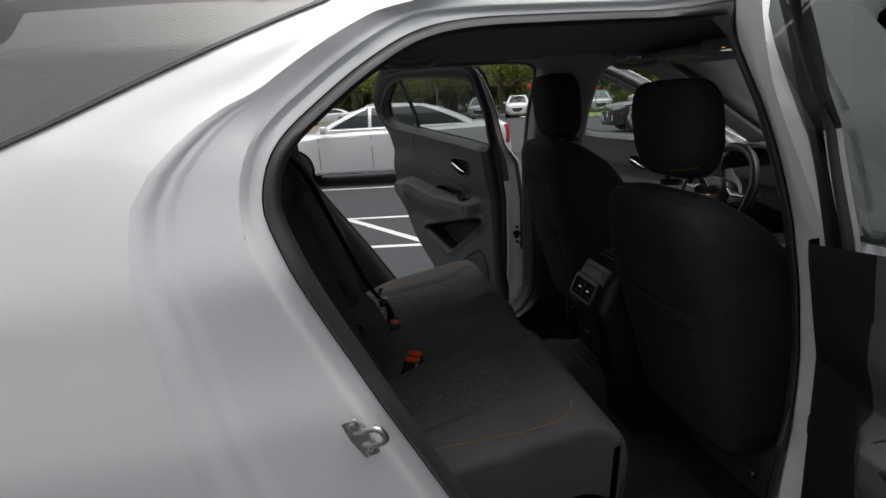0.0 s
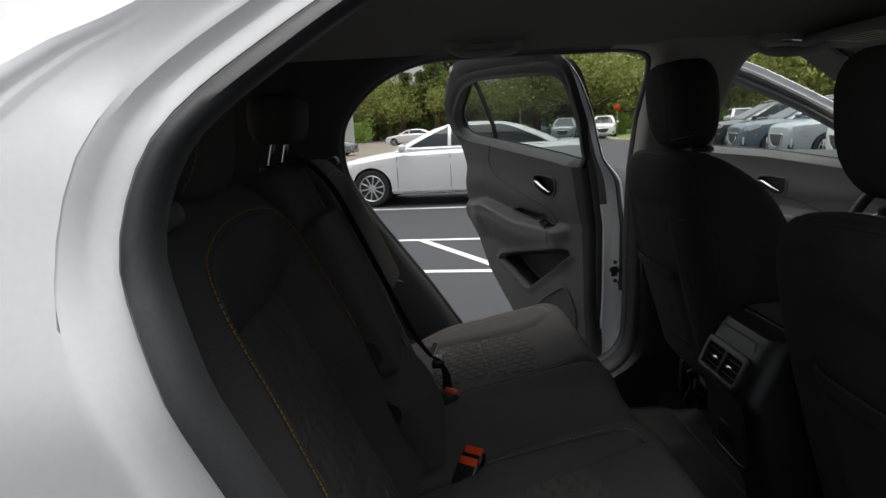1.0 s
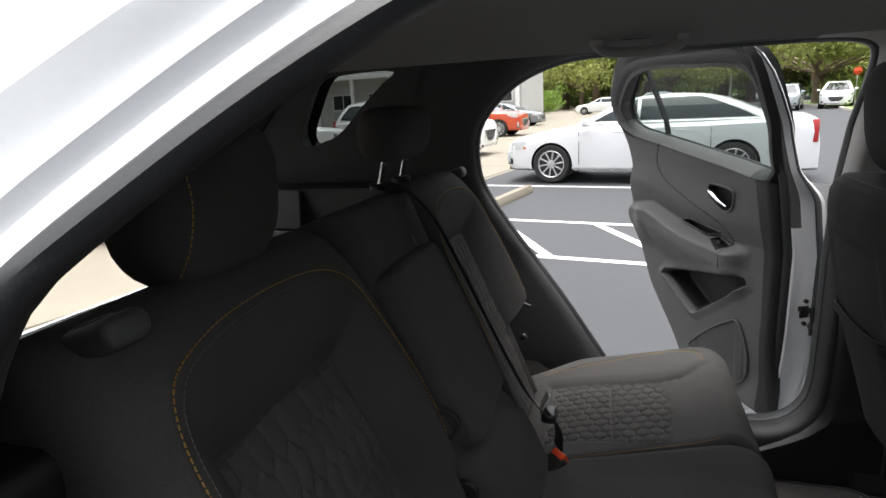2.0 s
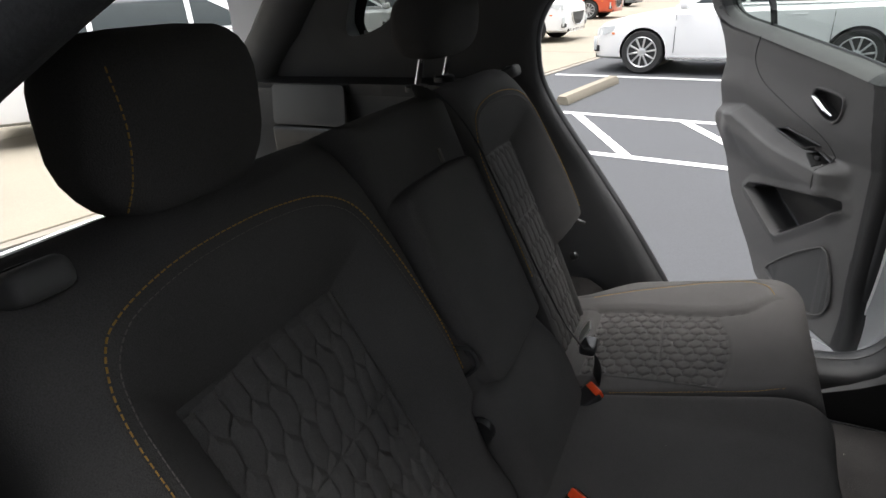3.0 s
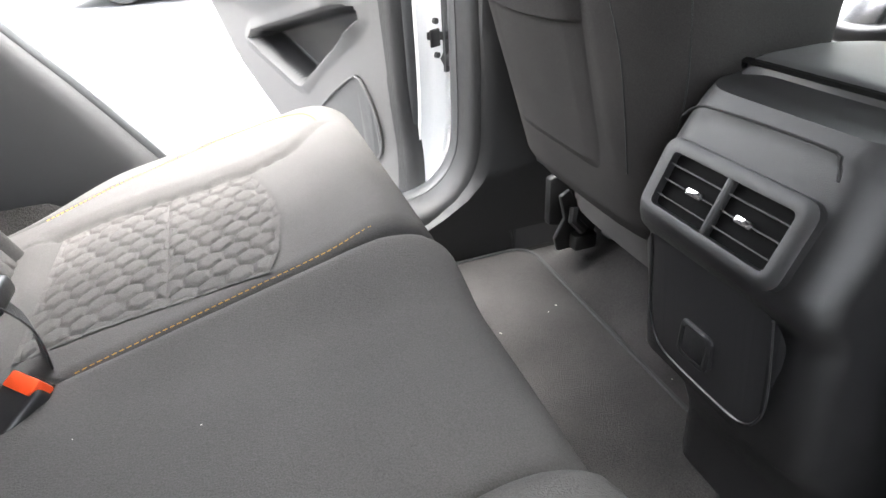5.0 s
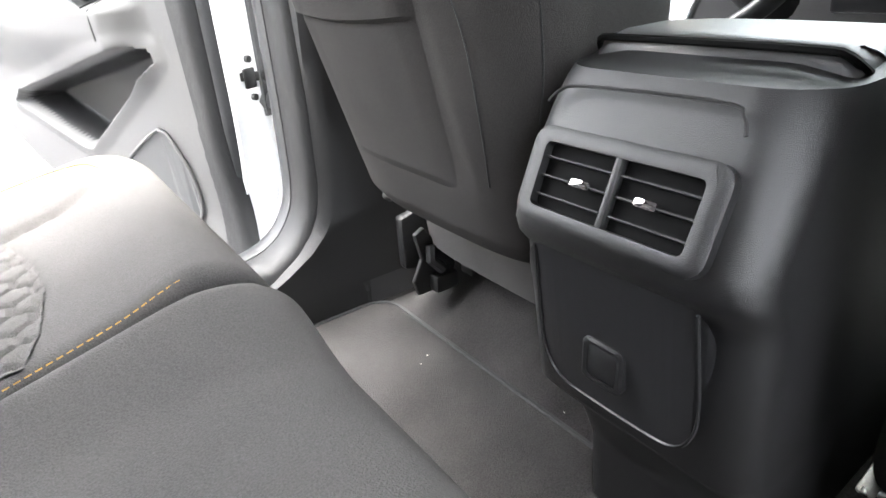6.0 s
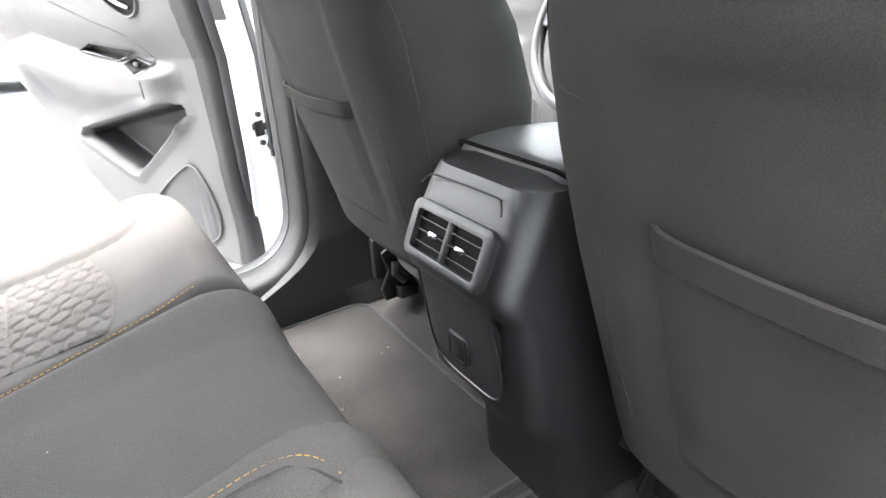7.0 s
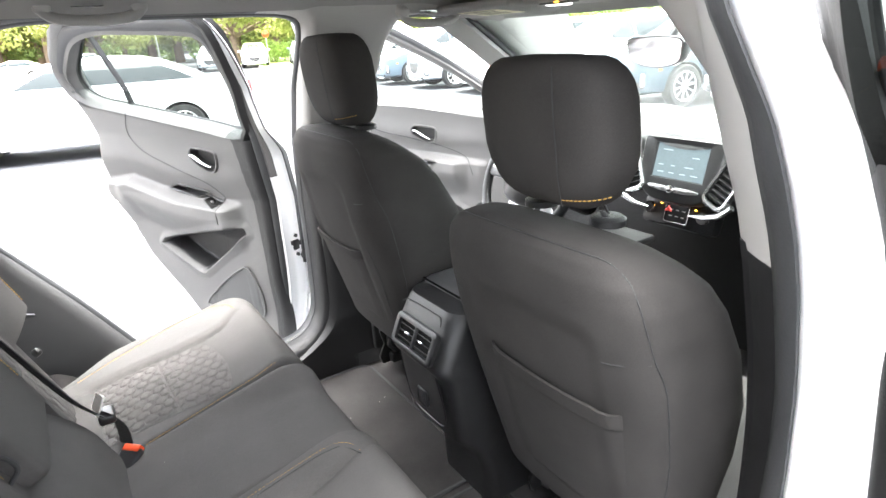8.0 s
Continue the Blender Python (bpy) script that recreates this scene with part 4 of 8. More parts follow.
def rear_head(y, x, z, raised):
    h = empty("rear_headrest", Matrix.Translation((x, y, z)), "black cloth rear headrest on chrome posts" if raised else "black cloth rear headrest pushed down on the backrest", "headrest", "rear headrests")
    zz = 0.052 if raised else 0.008
    body = part("cushion", headrest(0.118 if raised else 0.097, 0.112 if raised else 0.157, 0.058, 0.06), CLOTH, h)
    body.location = (-0.022 if raised else -0.01, 0, zz)
    posts(h, 0.062, 0.0, zz + 0.02, -0.02 if raised else 0.0, -0.25 if raised else 0.0)
    if not raised:
        stitches([(x_, s * 0.080, z_) for s in (-1,) for x_, z_ in [(0.030, 0.03), (0.047, 0.06), (0.056, 0.10), (0.050, 0.145)]], THREAD, h, label="mustard stitching")
    return h


rear_head(-0.391, -0.232, 1.268, False)
rear_head(0.292, -0.262, 1.280, True)
for at, turn, owner in (((-0.225, 0.490, 1.268), 0, left_back), ((-0.212, -0.560, 1.274), 0, right_back)):
    m = Matrix.Translation(at) @ Matrix.Rotation(radians(-20), 4, "Y") @ Matrix.Rotation(radians(turn), 4, "Z")
    guide = part("belt_guide", box((0.085, 0.044, 0.026), (0, 0, 0), 0.010, 4, m=m), TRIM, owner, "satin grey shoulder belt guide", 60)
    part("guide_slot", box((0.050, 0.020, 0.004), (0, 0, 0), 0.0015, 1, m=m @ Matrix.Translation((-0.006, 0, 0.0125))), BLACK_STEEL, guide)


def ribbon(pts, normals, w, thick=0.0016):
    rings = []
    for i, p in enumerate(pts):
        p = Vector(p)
        d = (Vector(pts[min(i + 1, len(pts) - 1)]) - Vector(pts[max(i - 1, 0)])).normalized()
        n = Vector(normals[i]).normalized()
        a = d.cross(n).normalized() * w / 2
        n = n * thick / 2
        rings.append([p + a + n, p - a + n, p - a - n, p + a - n])
    return loft(rings, True, True)


part("fold_lever", tube([(-0.085, 0.540, 0.915), (-0.062, 0.557, 0.922), (-0.040, 0.560, 0.915)], [0.006, 0.010, 0.005], 8, flat=0.7), SATIN, left_back, "black seat folding lever")
part("lever_knob", lathe([(0.010, 0), (0.010, 0.012), (0.006, 0.016)], 12, Matrix.Translation((-0.062, 0.53, 0.835)) @ Matrix.Rotation(radians(60), 4, "Y")), SATIN, left_back)
belt = empty("rear_seatbelt", None, "black webbing seatbelt running down the rear backrest", "seatbelt")
bp = [on_back(0.070, 0.605, -0.030), on_back(0.075, 0.585, 0.006), on_back(0.089, 0.519, 0.026), on_back(0.103, 0.427, 0.029), on_back(0.118, 0.325, 0.029), on_back(0.137, 0.20, 0.030), on_back(0.146, 0.13, 0.034), on_back(0.158, 0.075, 0.044)]
bp = curve(bp, 30, False)
part("webbing", ribbon(bp, [BACK_N + Vector((0, 0.55, 0))] * 30, 0.036), WEBBING, belt)
part("tongue", prism([(-0.02, -0.03), (0.02, -0.03), (0.014, 0.035), (-0.014, 0.035)], 0.004, 0.001, 1, Matrix.Translation(on_back(0.185, 0.085, 0.05)) @ Matrix.Rotation(radians(-60), 4, "Y") @ Matrix.Rotation(radians(15), 4, "Z")), STEEL, belt, "steel belt tongue")
part("tongue_grip", box((0.03, 0.045, 0.02), on_back(0.188, 0.055, 0.045), 0.006, 3), SATIN, belt)
part("lower_webbing", ribbon(curve([on_back(0.185, 0.07, 0.045), on_back(0.19, 0.02, 0.05), on_back(0.185, -0.03, 0.03)], 12, False), [Vector((1, 0.5, 0.3))] * 12, 0.046), WEBBING, belt)


# ---- front seats ----
def carve(y, z, side):
    """Depth of the hollow for the knees in the back of a front seat."""
    q = -side * y
    return 0.006 * step(-0.160, -0.124, q) * step(0.128, 0.095, q) * step(1.100, 1.062, z) * step(0.68, 0.75, z)


def seat_ring(xr, th, w, z, side, n=220):
    out = []
    for k in range(n):
        a = k * math.tau / n
        c, s = math.cos(a), math.sin(a)
        e = 0.42 if c < 0 else 0.55
        xx = (abs(c) ** e) * (1 if c > 0 else -1)
        yy = math.copysign(abs(s) ** 0.56, s)
        out.append((xr + th / 2 + xx * th / 2 + (carve(yy * w, z, side) if c < 0 else 0.0), yy * w, z))
    return out


SEAT_Z = [0.620, 0.645, 0.69, 0.80, 0.90, 1.00, 1.08, 1.125, 1.155, 1.178, 1.192, 1.198]
SEAT_W = [0.165, 0.188, 0.203, 0.217, 0.228, 0.231, 0.228, 0.220, 0.205, 0.178, 0.145, 0.09]
SEAT_X = [0.725, 0.706, 0.694, 0.662, 0.636, 0.612, 0.598, 0.594, 0.594, 0.599, 0.609, 0.622]
SEAT_T = [0.09, 0.15, 0.20, 0.265, 0.285, 0.275, 0.24, 0.205, 0.165, 0.125, 0.085, 0.045]


def rear_face(y, z, out, side):
    """Point on the back of a front seat, lifted by out."""
    w = lerp(z, SEAT_Z, SEAT_W)
    s = min(1, abs(y / w)) ** (1 / 0.56)
    c = math.sqrt(max(0, 1 - s * s)) ** 0.42
    th, xr = lerp(z, SEAT_Z, SEAT_T), lerp(z, SEAT_Z, SEAT_X)
    return Vector((xr + th / 2 - c * th / 2 - out + carve(y, z, side), y, z))


def front_seat(x, y, dz, head_up, label, pocket_top=0.972):
    st = empty("front_seat", Matrix.Translation((x, y, dz)), label, "car seat", "front seats")
    out = 1 if y > 0 else -1

    def rf(y, z, lift=0.0):
        return rear_face(y, z, lift, out)

    lines = curve([(z, w, 0) for z, w in zip(SEAT_Z, SEAT_W)], 110, False)
    zs = [p[0] for p in lines]
    # backrest, pocket and headrest take the cloth with shade in its colour
    body = part("backrest", loft([seat_ring(lerp(z, SEAT_Z, SEAT_X), lerp(z, SEAT_Z, SEAT_T), lerp(z, SEAT_Z, SEAT_W), z, out) for z in zs], True, True), CLOTH_SHADED, st, "", 60)
    # seams
    rise = [(0.196, 0.76), (0.212, 0.84), (0.221, 0.94), (0.223, 1.016), (0.217, 1.066), (0.209, 1.114), (0.199, 1.146), (0.183, 1.168), (0.152, 1.185), (0.108, 1.190)]
    line = [rf(a, z, 0.0006) for a, z in rise] + [rf(0, 1.191, 0.0008)] + [rf(-a, z, 0.0006) for a, z in rise[::-1]]
    part("seam", tube(curve(line, 140, False), 0.0010, 5), CLOTH_SIDE, body, "dark seam")
    for e in (-1, 1):
        part("seam", tube(curve([rf(e * 0.155, 1.047), rf(e * 0.181, 1.051), rf(e * 0.214, 1.060, 0.0004)], 14, False), 0.0009, 5), CLOTH_SIDE, body, "dark seam")
    part("seam", tube(curve([rf(-out * 0.150, 0.935), rf(-out * 0.158, 0.87), rf(-out * 0.152, 0.79), rf(-out * 0.142, 0.72)], 20, False), 0.0010, 5), CLOTH_SIDE, body, "dark seam")
    # map pocket on the back
    def pk(u, v):
        yy = (-0.176 + 0.276 * u) * -out
        ztop = pocket_top - 0.008 * math.sin(math.pi * u)
        z = 0.70 + (ztop - 0.70) * v
        yy *= lerp(z, [0.70, 0.95], [0.88, 1.0])
        e = min(u, 1 - u)
        puff = 0.008 * min(1, e / 0.12) ** 0.7 * min(1, v / 0.06) * (0.6 + 0.4 * v) + (0.006 * step(0.885, 0.90, v) - 0.003 * step(0.02, 0.0, abs(v - 0.88))) * min(1, e / 0.05)
        return rf(yy, z, puff - 0.0005)
    part("map_pocket", sheet(pk, 60, 90, thick=(0.006, 0, 0)), CLOTH_SHADED, body, "dark cloth map pocket", 50)
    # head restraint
    h = part("headrest", headrest(0.127, 0.205, 0.058, -0.10), CLOTH_SHADED, st)
    h.location = (0.687, 0, 1.232 + head_up)
    hem = []
    for k in range(10):
        a = radians(196 + 6.5 * k)
        c, n = math.cos(a), math.sin(a)
        hem.append((0.0545 * math.copysign(abs(c) ** 0.62, c) - 0.004, 0.125 * math.copysign(abs(n) ** 0.55, n), 0.022 + 0.0012 * k))
    stitches(hem, THREAD, h, label="mustard stitching")
    part("seam", tube([(-0.0615 - 0.0205 * (0.1 * k) + 0.004 * abs(k / 5 - 1) ** 4, -0.062, 0.012 + 0.0182 * k) for k in range(0, 11)], 0.0011, 5), CLOTH_SIDE, h, "dark seam")
    posts(st, 0.070, 1.198, 1.275 + head_up, 0.676, 0.55, 0.025)
    # seat cushion, frame and rails
    part("cushion", pad(((1.05, 0, 0.60), (0, 1, 0), (1, 0, 0.14), (-0.14, 0, 1)), lambda b: 0.245, 0.46, 0.10, lambda a, b: 0.02 * abs(a) ** 3, back=0.08), CLOTH, st)
    out_side = 1 if y > 0 else -1
    part("side_shield", prism([(0.80, 0.50), (0.86, 0.485), (1.30, 0.50), (1.33, 0.56), (1.27, 0.60), (0.90, 0.62), (0.80, 0.60)], 0.022, 0.006, 2, Matrix.Translation((0, out_side * 0.238 + 0.011, -0.02 - dz * 0.6)) @ Matrix.Rotation(radians(90), 4, "X")), PLASTIC, st, "black plastic seat side shield")
    for s in (-1, 1):
        part("rail", box((0.52, 0.035, 0.03), (1.17, s * 0.19, 0.485 - dz), 0.004), BLACK_STEEL, st)
        part("bracket", prism([(0.0, -0.02), (0.07, -0.02), (0.085, 0.02), (0.075, 0.060), (0.045, 0.075), (0.02, 0.11), (0.0, 0.10), (0.012, 0.05), (-0.008, 0.01)], 0.010, 0.002, 1, Matrix.Translation((0.805, s * 0.205, 0.485 - dz)) @ Matrix.Rotation(radians(90), 4, "X")), BLACK_STEEL, st)
        plate = part("slotted_plate", prism(rr2(0.034, 0.020, 0.004), 0.004, 0.001, 1, Matrix.Translation((0.864, s * 0.212, 0.547 - dz)) @ Matrix.Rotation(radians(-14), 4, "Y")), STEEL, st, "bright slotted steel plate")
        for e in (-1, 1):
            part("bolt_hole", lathe([(0.0045, 0), (0.0045, 0.0006), (0.0008, 0.0006)], 10, Matrix.Translation((0.862 + 0.016 * e, s * 0.212 + 0.006 * e, 0.5525 - dz + 0.004 * e))), BLACK_STEEL, plate, "dark bolt hole")
        part("link", tube([(0.835, s * 0.19, 0.56 - dz), (0.83, s * 0.185, 0.535 - dz), (0.85, s * 0.18, 0.512 - dz)], 0.011, 8), SATIN, st, "black recliner link")
        part("rail_end", box((0.05, 0.036, 0.034), (0.855, s * 0.19, 0.485 - dz), 0.006), BLACK_STEEL, st)
        part("hinge_bolt", lathe([(0.009, -0.004), (0.009, 0.008), (0.006, 0.012)], 10, Matrix.Translation((0.765, s * 0.200, 0.60)) @ Matrix.Rotation(radians(90), 4, "X")), BLACK_STEEL, st)
    return st


def pad(frame3, w, h, t, disp=None, nu=28, nv=32, pw=5.0, back=0.0):
    """Upholstered block: frame3 is (origin, across, up, out). w(v), h: size; t: depth; disp(a, b): extra depth, a and b from -1 to 1."""
    o, ax, up, out = (Vector(v) for v in frame3)

    def place(a, b):
        k = 1 - 0.10 * (a * b) ** 4
        edge = (max(0, 1 - abs(a) ** pw) * max(0, 1 - abs(b) ** pw)) ** (1 / 2.6)
        return o + ax * (a * k * w(b)) + up * (b * k * h / 2) + out * (t * edge + (disp(a, b) * edge if disp else 0))

    def grade(s):
        s = 2 * s - 1
        return math.copysign(1 - (1 - abs(s)) ** 1.7, s)

    return sheet(lambda u, v: place(grade(u), grade(v)), nu, nv, thick=-out * max(back, 0.01))


front_seat(0.008, -0.357, 0.0, -0.010, "dark cloth front passenger seat with a map pocket on its back", 0.964)
front_seat(0.0, 0.355, 0.070, -0.030, "dark cloth driver seat set higher, map pocket behind", 0.912)


# ---- centre console ----
def round_rect(x0, x1, w, r, z, n=7):
    pts = []
    for cx, cy, a0 in ((x0 + r, -w + r, 180), (x1 - 0.01, -w + 0.01, 270), (x1 - 0.01, w - 0.01, 0), (x0 + r, w - r, 90)):
        rr = r if cx < (x0 + x1) / 2 else 0.01
        for k in range(n):
            a = radians(a0 + 90 * k / (n - 1))
            pts.append((cx + rr * math.cos(a), cy + rr * math.sin(a), z))
    return pts


LID = material("black_padded_lid", (0.075, 0.075, 0.077), 0.42, vary=0.12, scale=8, fine=900, bump=0.15, spec=1.0)
CONSOLE = material("grained_console_plastic", (0.011, 0.011, 0.0115), 0.42, vary=0.2, scale=8, fine=1400, bump=0.3, spec=0.8)
# near-black that paints the shade inside the vent and the lid gap
DEEP_SHADE = material("near_black_gap_shade", (0.003, 0.003, 0.003), 0.7, vary=0.1, bump=0.0, spec=0.1)
console = empty("center_console", Matrix.Translation((0.0, 0.012, 0.0)), "black grained plastic centre console with rear air vents", "console")
CON = [(0.41, 0.745, 0.100, 0.03), (0.50, 0.742, 0.103, 0.03), (0.56, 0.720, 0.106, 0.03), (0.60, 0.685, 0.110, 0.03), (0.625, 0.664, 0.112, 0.03), (0.76, 0.648, 0.113, 0.03), (0.778, 0.646, 0.113, 0.03), (0.794, 0.632, 0.112, 0.03),
       (0.806, 0.627, 0.110, 0.03), (0.822, 0.629, 0.109, 0.032), (0.87, 0.650, 0.108, 0.036), (0.895, 0.661, 0.107, 0.04), (0.912, 0.670, 0.1060, 0.043), (0.924, 0.679, 0.1045, 0.045), (0.933, 0.689, 0.102, 0.047), (0.939, 0.701, 0.098, 0.048), (0.942, 0.716, 0.092, 0.048)]
part("shell", loft([round_rect(x, lerp(z, [0.87, 0.895, 0.912, 0.924, 0.942], [1.32, 1.05, 0.95, 0.78, 0.75]), w, r, z) for z, x, w, r in CON], True, True), CONSOLE, console, "", 40)
# the padded lid lies flush with the shell and falls away forwards
def lid_section(x):
    top = lerp(x, [0.722, 0.728, 0.74, 0.80, 0.85, 0.95, 1.10], [0.9385, 0.9435, 0.9465, 0.9475, 0.944, 0.929, 0.904])
    w = lerp(x, [0.722, 0.728, 0.745], [0.090, 0.095, 0.097])
    half = [(w + 0.004, -0.030), (w + 0.003, -0.014), (w - 0.003, -0.006), (w - 0.013, -0.0015), (w - 0.04, 0.0), (0.0, 0.0006)]
    return [(x, y, top + z) for y, z in half] + [(x, -y, top + z) for y, z in half[-2::-1]]


part("lid", loft([lid_section(x) for x in (0.722, 0.7235, 0.728, 0.734, 0.745, 0.77, 0.80, 0.83, 0.87, 0.92, 1.0, 1.10)], True, True), LID, console, "padded black armrest lid", 50)
groove = [(0.760, -0.1005, 0.916), (0.735, -0.099, 0.928), (0.722, -0.092, 0.938), (0.7185, -0.080, 0.9412), (0.7175, 0.0, 0.9418), (0.7185, 0.080, 0.9412), (0.722, 0.092, 0.938), (0.735, 0.099, 0.928), (0.760, 0.1005, 0.916)]
# a near-black tube laid in place of the shaded gap
part("lid_groove", tube(curve(groove, 60, False), 0.0028, 6), DEEP_SHADE, console, "gap round the lid, its shade painted near-black")
# vents on the sloping rear face
face = Matrix.Translation((0.6403, 0.004, 0.8484)) @ Matrix(((0, 0.40, -0.9165, 0), (1, 0, 0, 0), (0, 0.9165, 0.40, 0), (0, 0, 0, 1)))


def framed(w1, h1, r1, w0, h0, r0, depth, lift, m, taper=1.0):
    """A bezel: from the outer line up to lift and down inside by depth."""
    o, i = rr2(w1, h1, r1), rr2(w0, h0, r0)
    mid = [(a * 0.55 + b * 0.45, c * 0.55 + d * 0.45) for (a, c), (b, d) in zip(o, i)]
    rings = [[(a, b, -0.004) for a, b in o], [(a, b, lift * 0.7) for a, b in o], [(a, b, lift) for a, b in mid], [(a, b, lift * 0.9) for a, b in i], [(a, b, -depth) for a, b in i]]
    bm = loft([[m @ Vector(p) for p in r] for r in rings])
    return bm


vent = part("vent_bezel", framed(0.081, 0.037, 0.014, 0.066, 0.025, 0.005, 0.004, 0.012, face), CONSOLE, console, "grained plastic vent surround", 50)
# a flat near-black sheet replaces the depth and shade behind the slats
part("vent_back", box((0.136, 0.050, 0.002), m=face @ Matrix.Translation((0, 0, 0.0012))), DEEP_SHADE, vent, "near-black sheet painting the shade behind the slats", 0)
for s in (-1, 1):
    for k in (-1, 0, 1):
        part("slat", box((0.061, 0.0013, 0.004), m=face @ Matrix.Translation((s * 0.035, 0.0145 * k - 0.001, 0.0055)) @ Matrix.Rotation(radians(-12), 4, "X")), PLASTIC, vent, "", 0)
    part("thumb_tab", box((0.018, 0.007, 0.006), m=face @ Matrix.Translation((s * 0.028 - 0.002, 0.000, 0.0075)), bevel=0.002), CHROME, vent, "chrome thumb tab")
part("vent_divider", box((0.007, 0.056, 0.010), m=face @ Matrix.Translation((0, 0, 0.005)), bevel=0.003), CONSOLE, vent)
brow = [face @ Vector((a, b, c)) for a, b, c in ((-0.076, 0.054, 0.007), (-0.070, 0.065, 0.006), (-0.054, 0.0715, 0.0055), (0.054, 0.069, 0.0055), (0.074, 0.063, 0.006), (0.080, 0.054, 0.007))]
part("brow_line", tube(curve(brow, 40, False), 0.0014, 6), PLASTIC, console)
# lower panel with a socket cover
panel = [(-0.070, 0.785), (-0.074, 0.70), (-0.070, 0.668), (-0.056, 0.648), (-0.030, 0.642), (0.040, 0.642), (0.066, 0.648), (0.080, 0.668), (0.084, 0.70), (0.080, 0.785)]


def panel_x(z):
    return lerp(z, [0.6, 0.625, 0.76, 0.79], [0.685, 0.664, 0.648, 0.640]) - 0.003


pl = smooth_line(panel, 60, True)
bm = bmesh.new()
bm.faces.new([bm.verts.new((panel_x(z), y, z)) for y, z in pl])
bmesh.ops.triangulate(bm, faces=bm.faces[:])
low = part("lower_panel", bm, SATIN, console, "smooth black lower panel", 0)
edge = [(panel_x(z) - 0.001, y, z) for y, z in pl if z < 0.775]
part("panel_edge", tube(curve([(panel_x(z) - 0.001, y, z) for y, z in panel], 50, False), 0.0015, 6), SATIN, low, "glossy black panel edge")
cover = Matrix.Translation((0.651, 0.010, 0.694)) @ Matrix(((0, 0.0, -1, 0), (1, 0, 0, 0), (0, 1, 0, 0), (0, 0, 0, 1)))
part("socket_cover", framed(0.021, 0.022, 0.008, 0.015, 0.016, 0.005, -0.003, 0.006, cover), PLASTIC, low, "black socket cover")
part("socket_flap", box((0.030, 0.032, 0.004), m=cover @ Matrix.Translation((0, 0, 0.003)), bevel=0.0015), PLASTIC, low)
# shift lever area and cup holders ahead of the lid, mostly hidden
part("tray", box((0.22, 0.16, 0.02), (1.21, 0, 0.935), 0.006), SATIN, console)


# ---- floor mats and rails ----
def floor_mat(x0, x1, y0, y1, z, label):
    out = rr2((x1 - x0) / 2, (y1 - y0) / 2, 0.05, 8)
    m = Matrix.Translation(((x0 + x1) / 2, (y0 + y1) / 2, z))
    mat = empty("floor_mat", m, label, "floor mat", "rear floor mats")
    rings = [[(a, b, 0) for a, b in out], [(a, b, 0.008) for a, b in out], [(a * 0.985, b * 0.985, 0.010) for a, b in out]]
    part("carpet_pad", loft(rings, True, True), CARPET, mat)
    part("binding", tube([(a, b, 0.008) for a, b in out] + [(out[0][0], out[0][1], 0.008)], 0.0055, 6), WEBBING, mat, "bound dark edge")
    return mat


floor_mat(0.42, 0.805, 0.015, 0.676, 0.398, "dark carpet floor mat in the rear footwell behind the driver seat")
floor_mat(0.42, 0.805, -0.676, -0.015, 0.398, "dark carpet floor mat in the rear footwell behind the passenger seat")


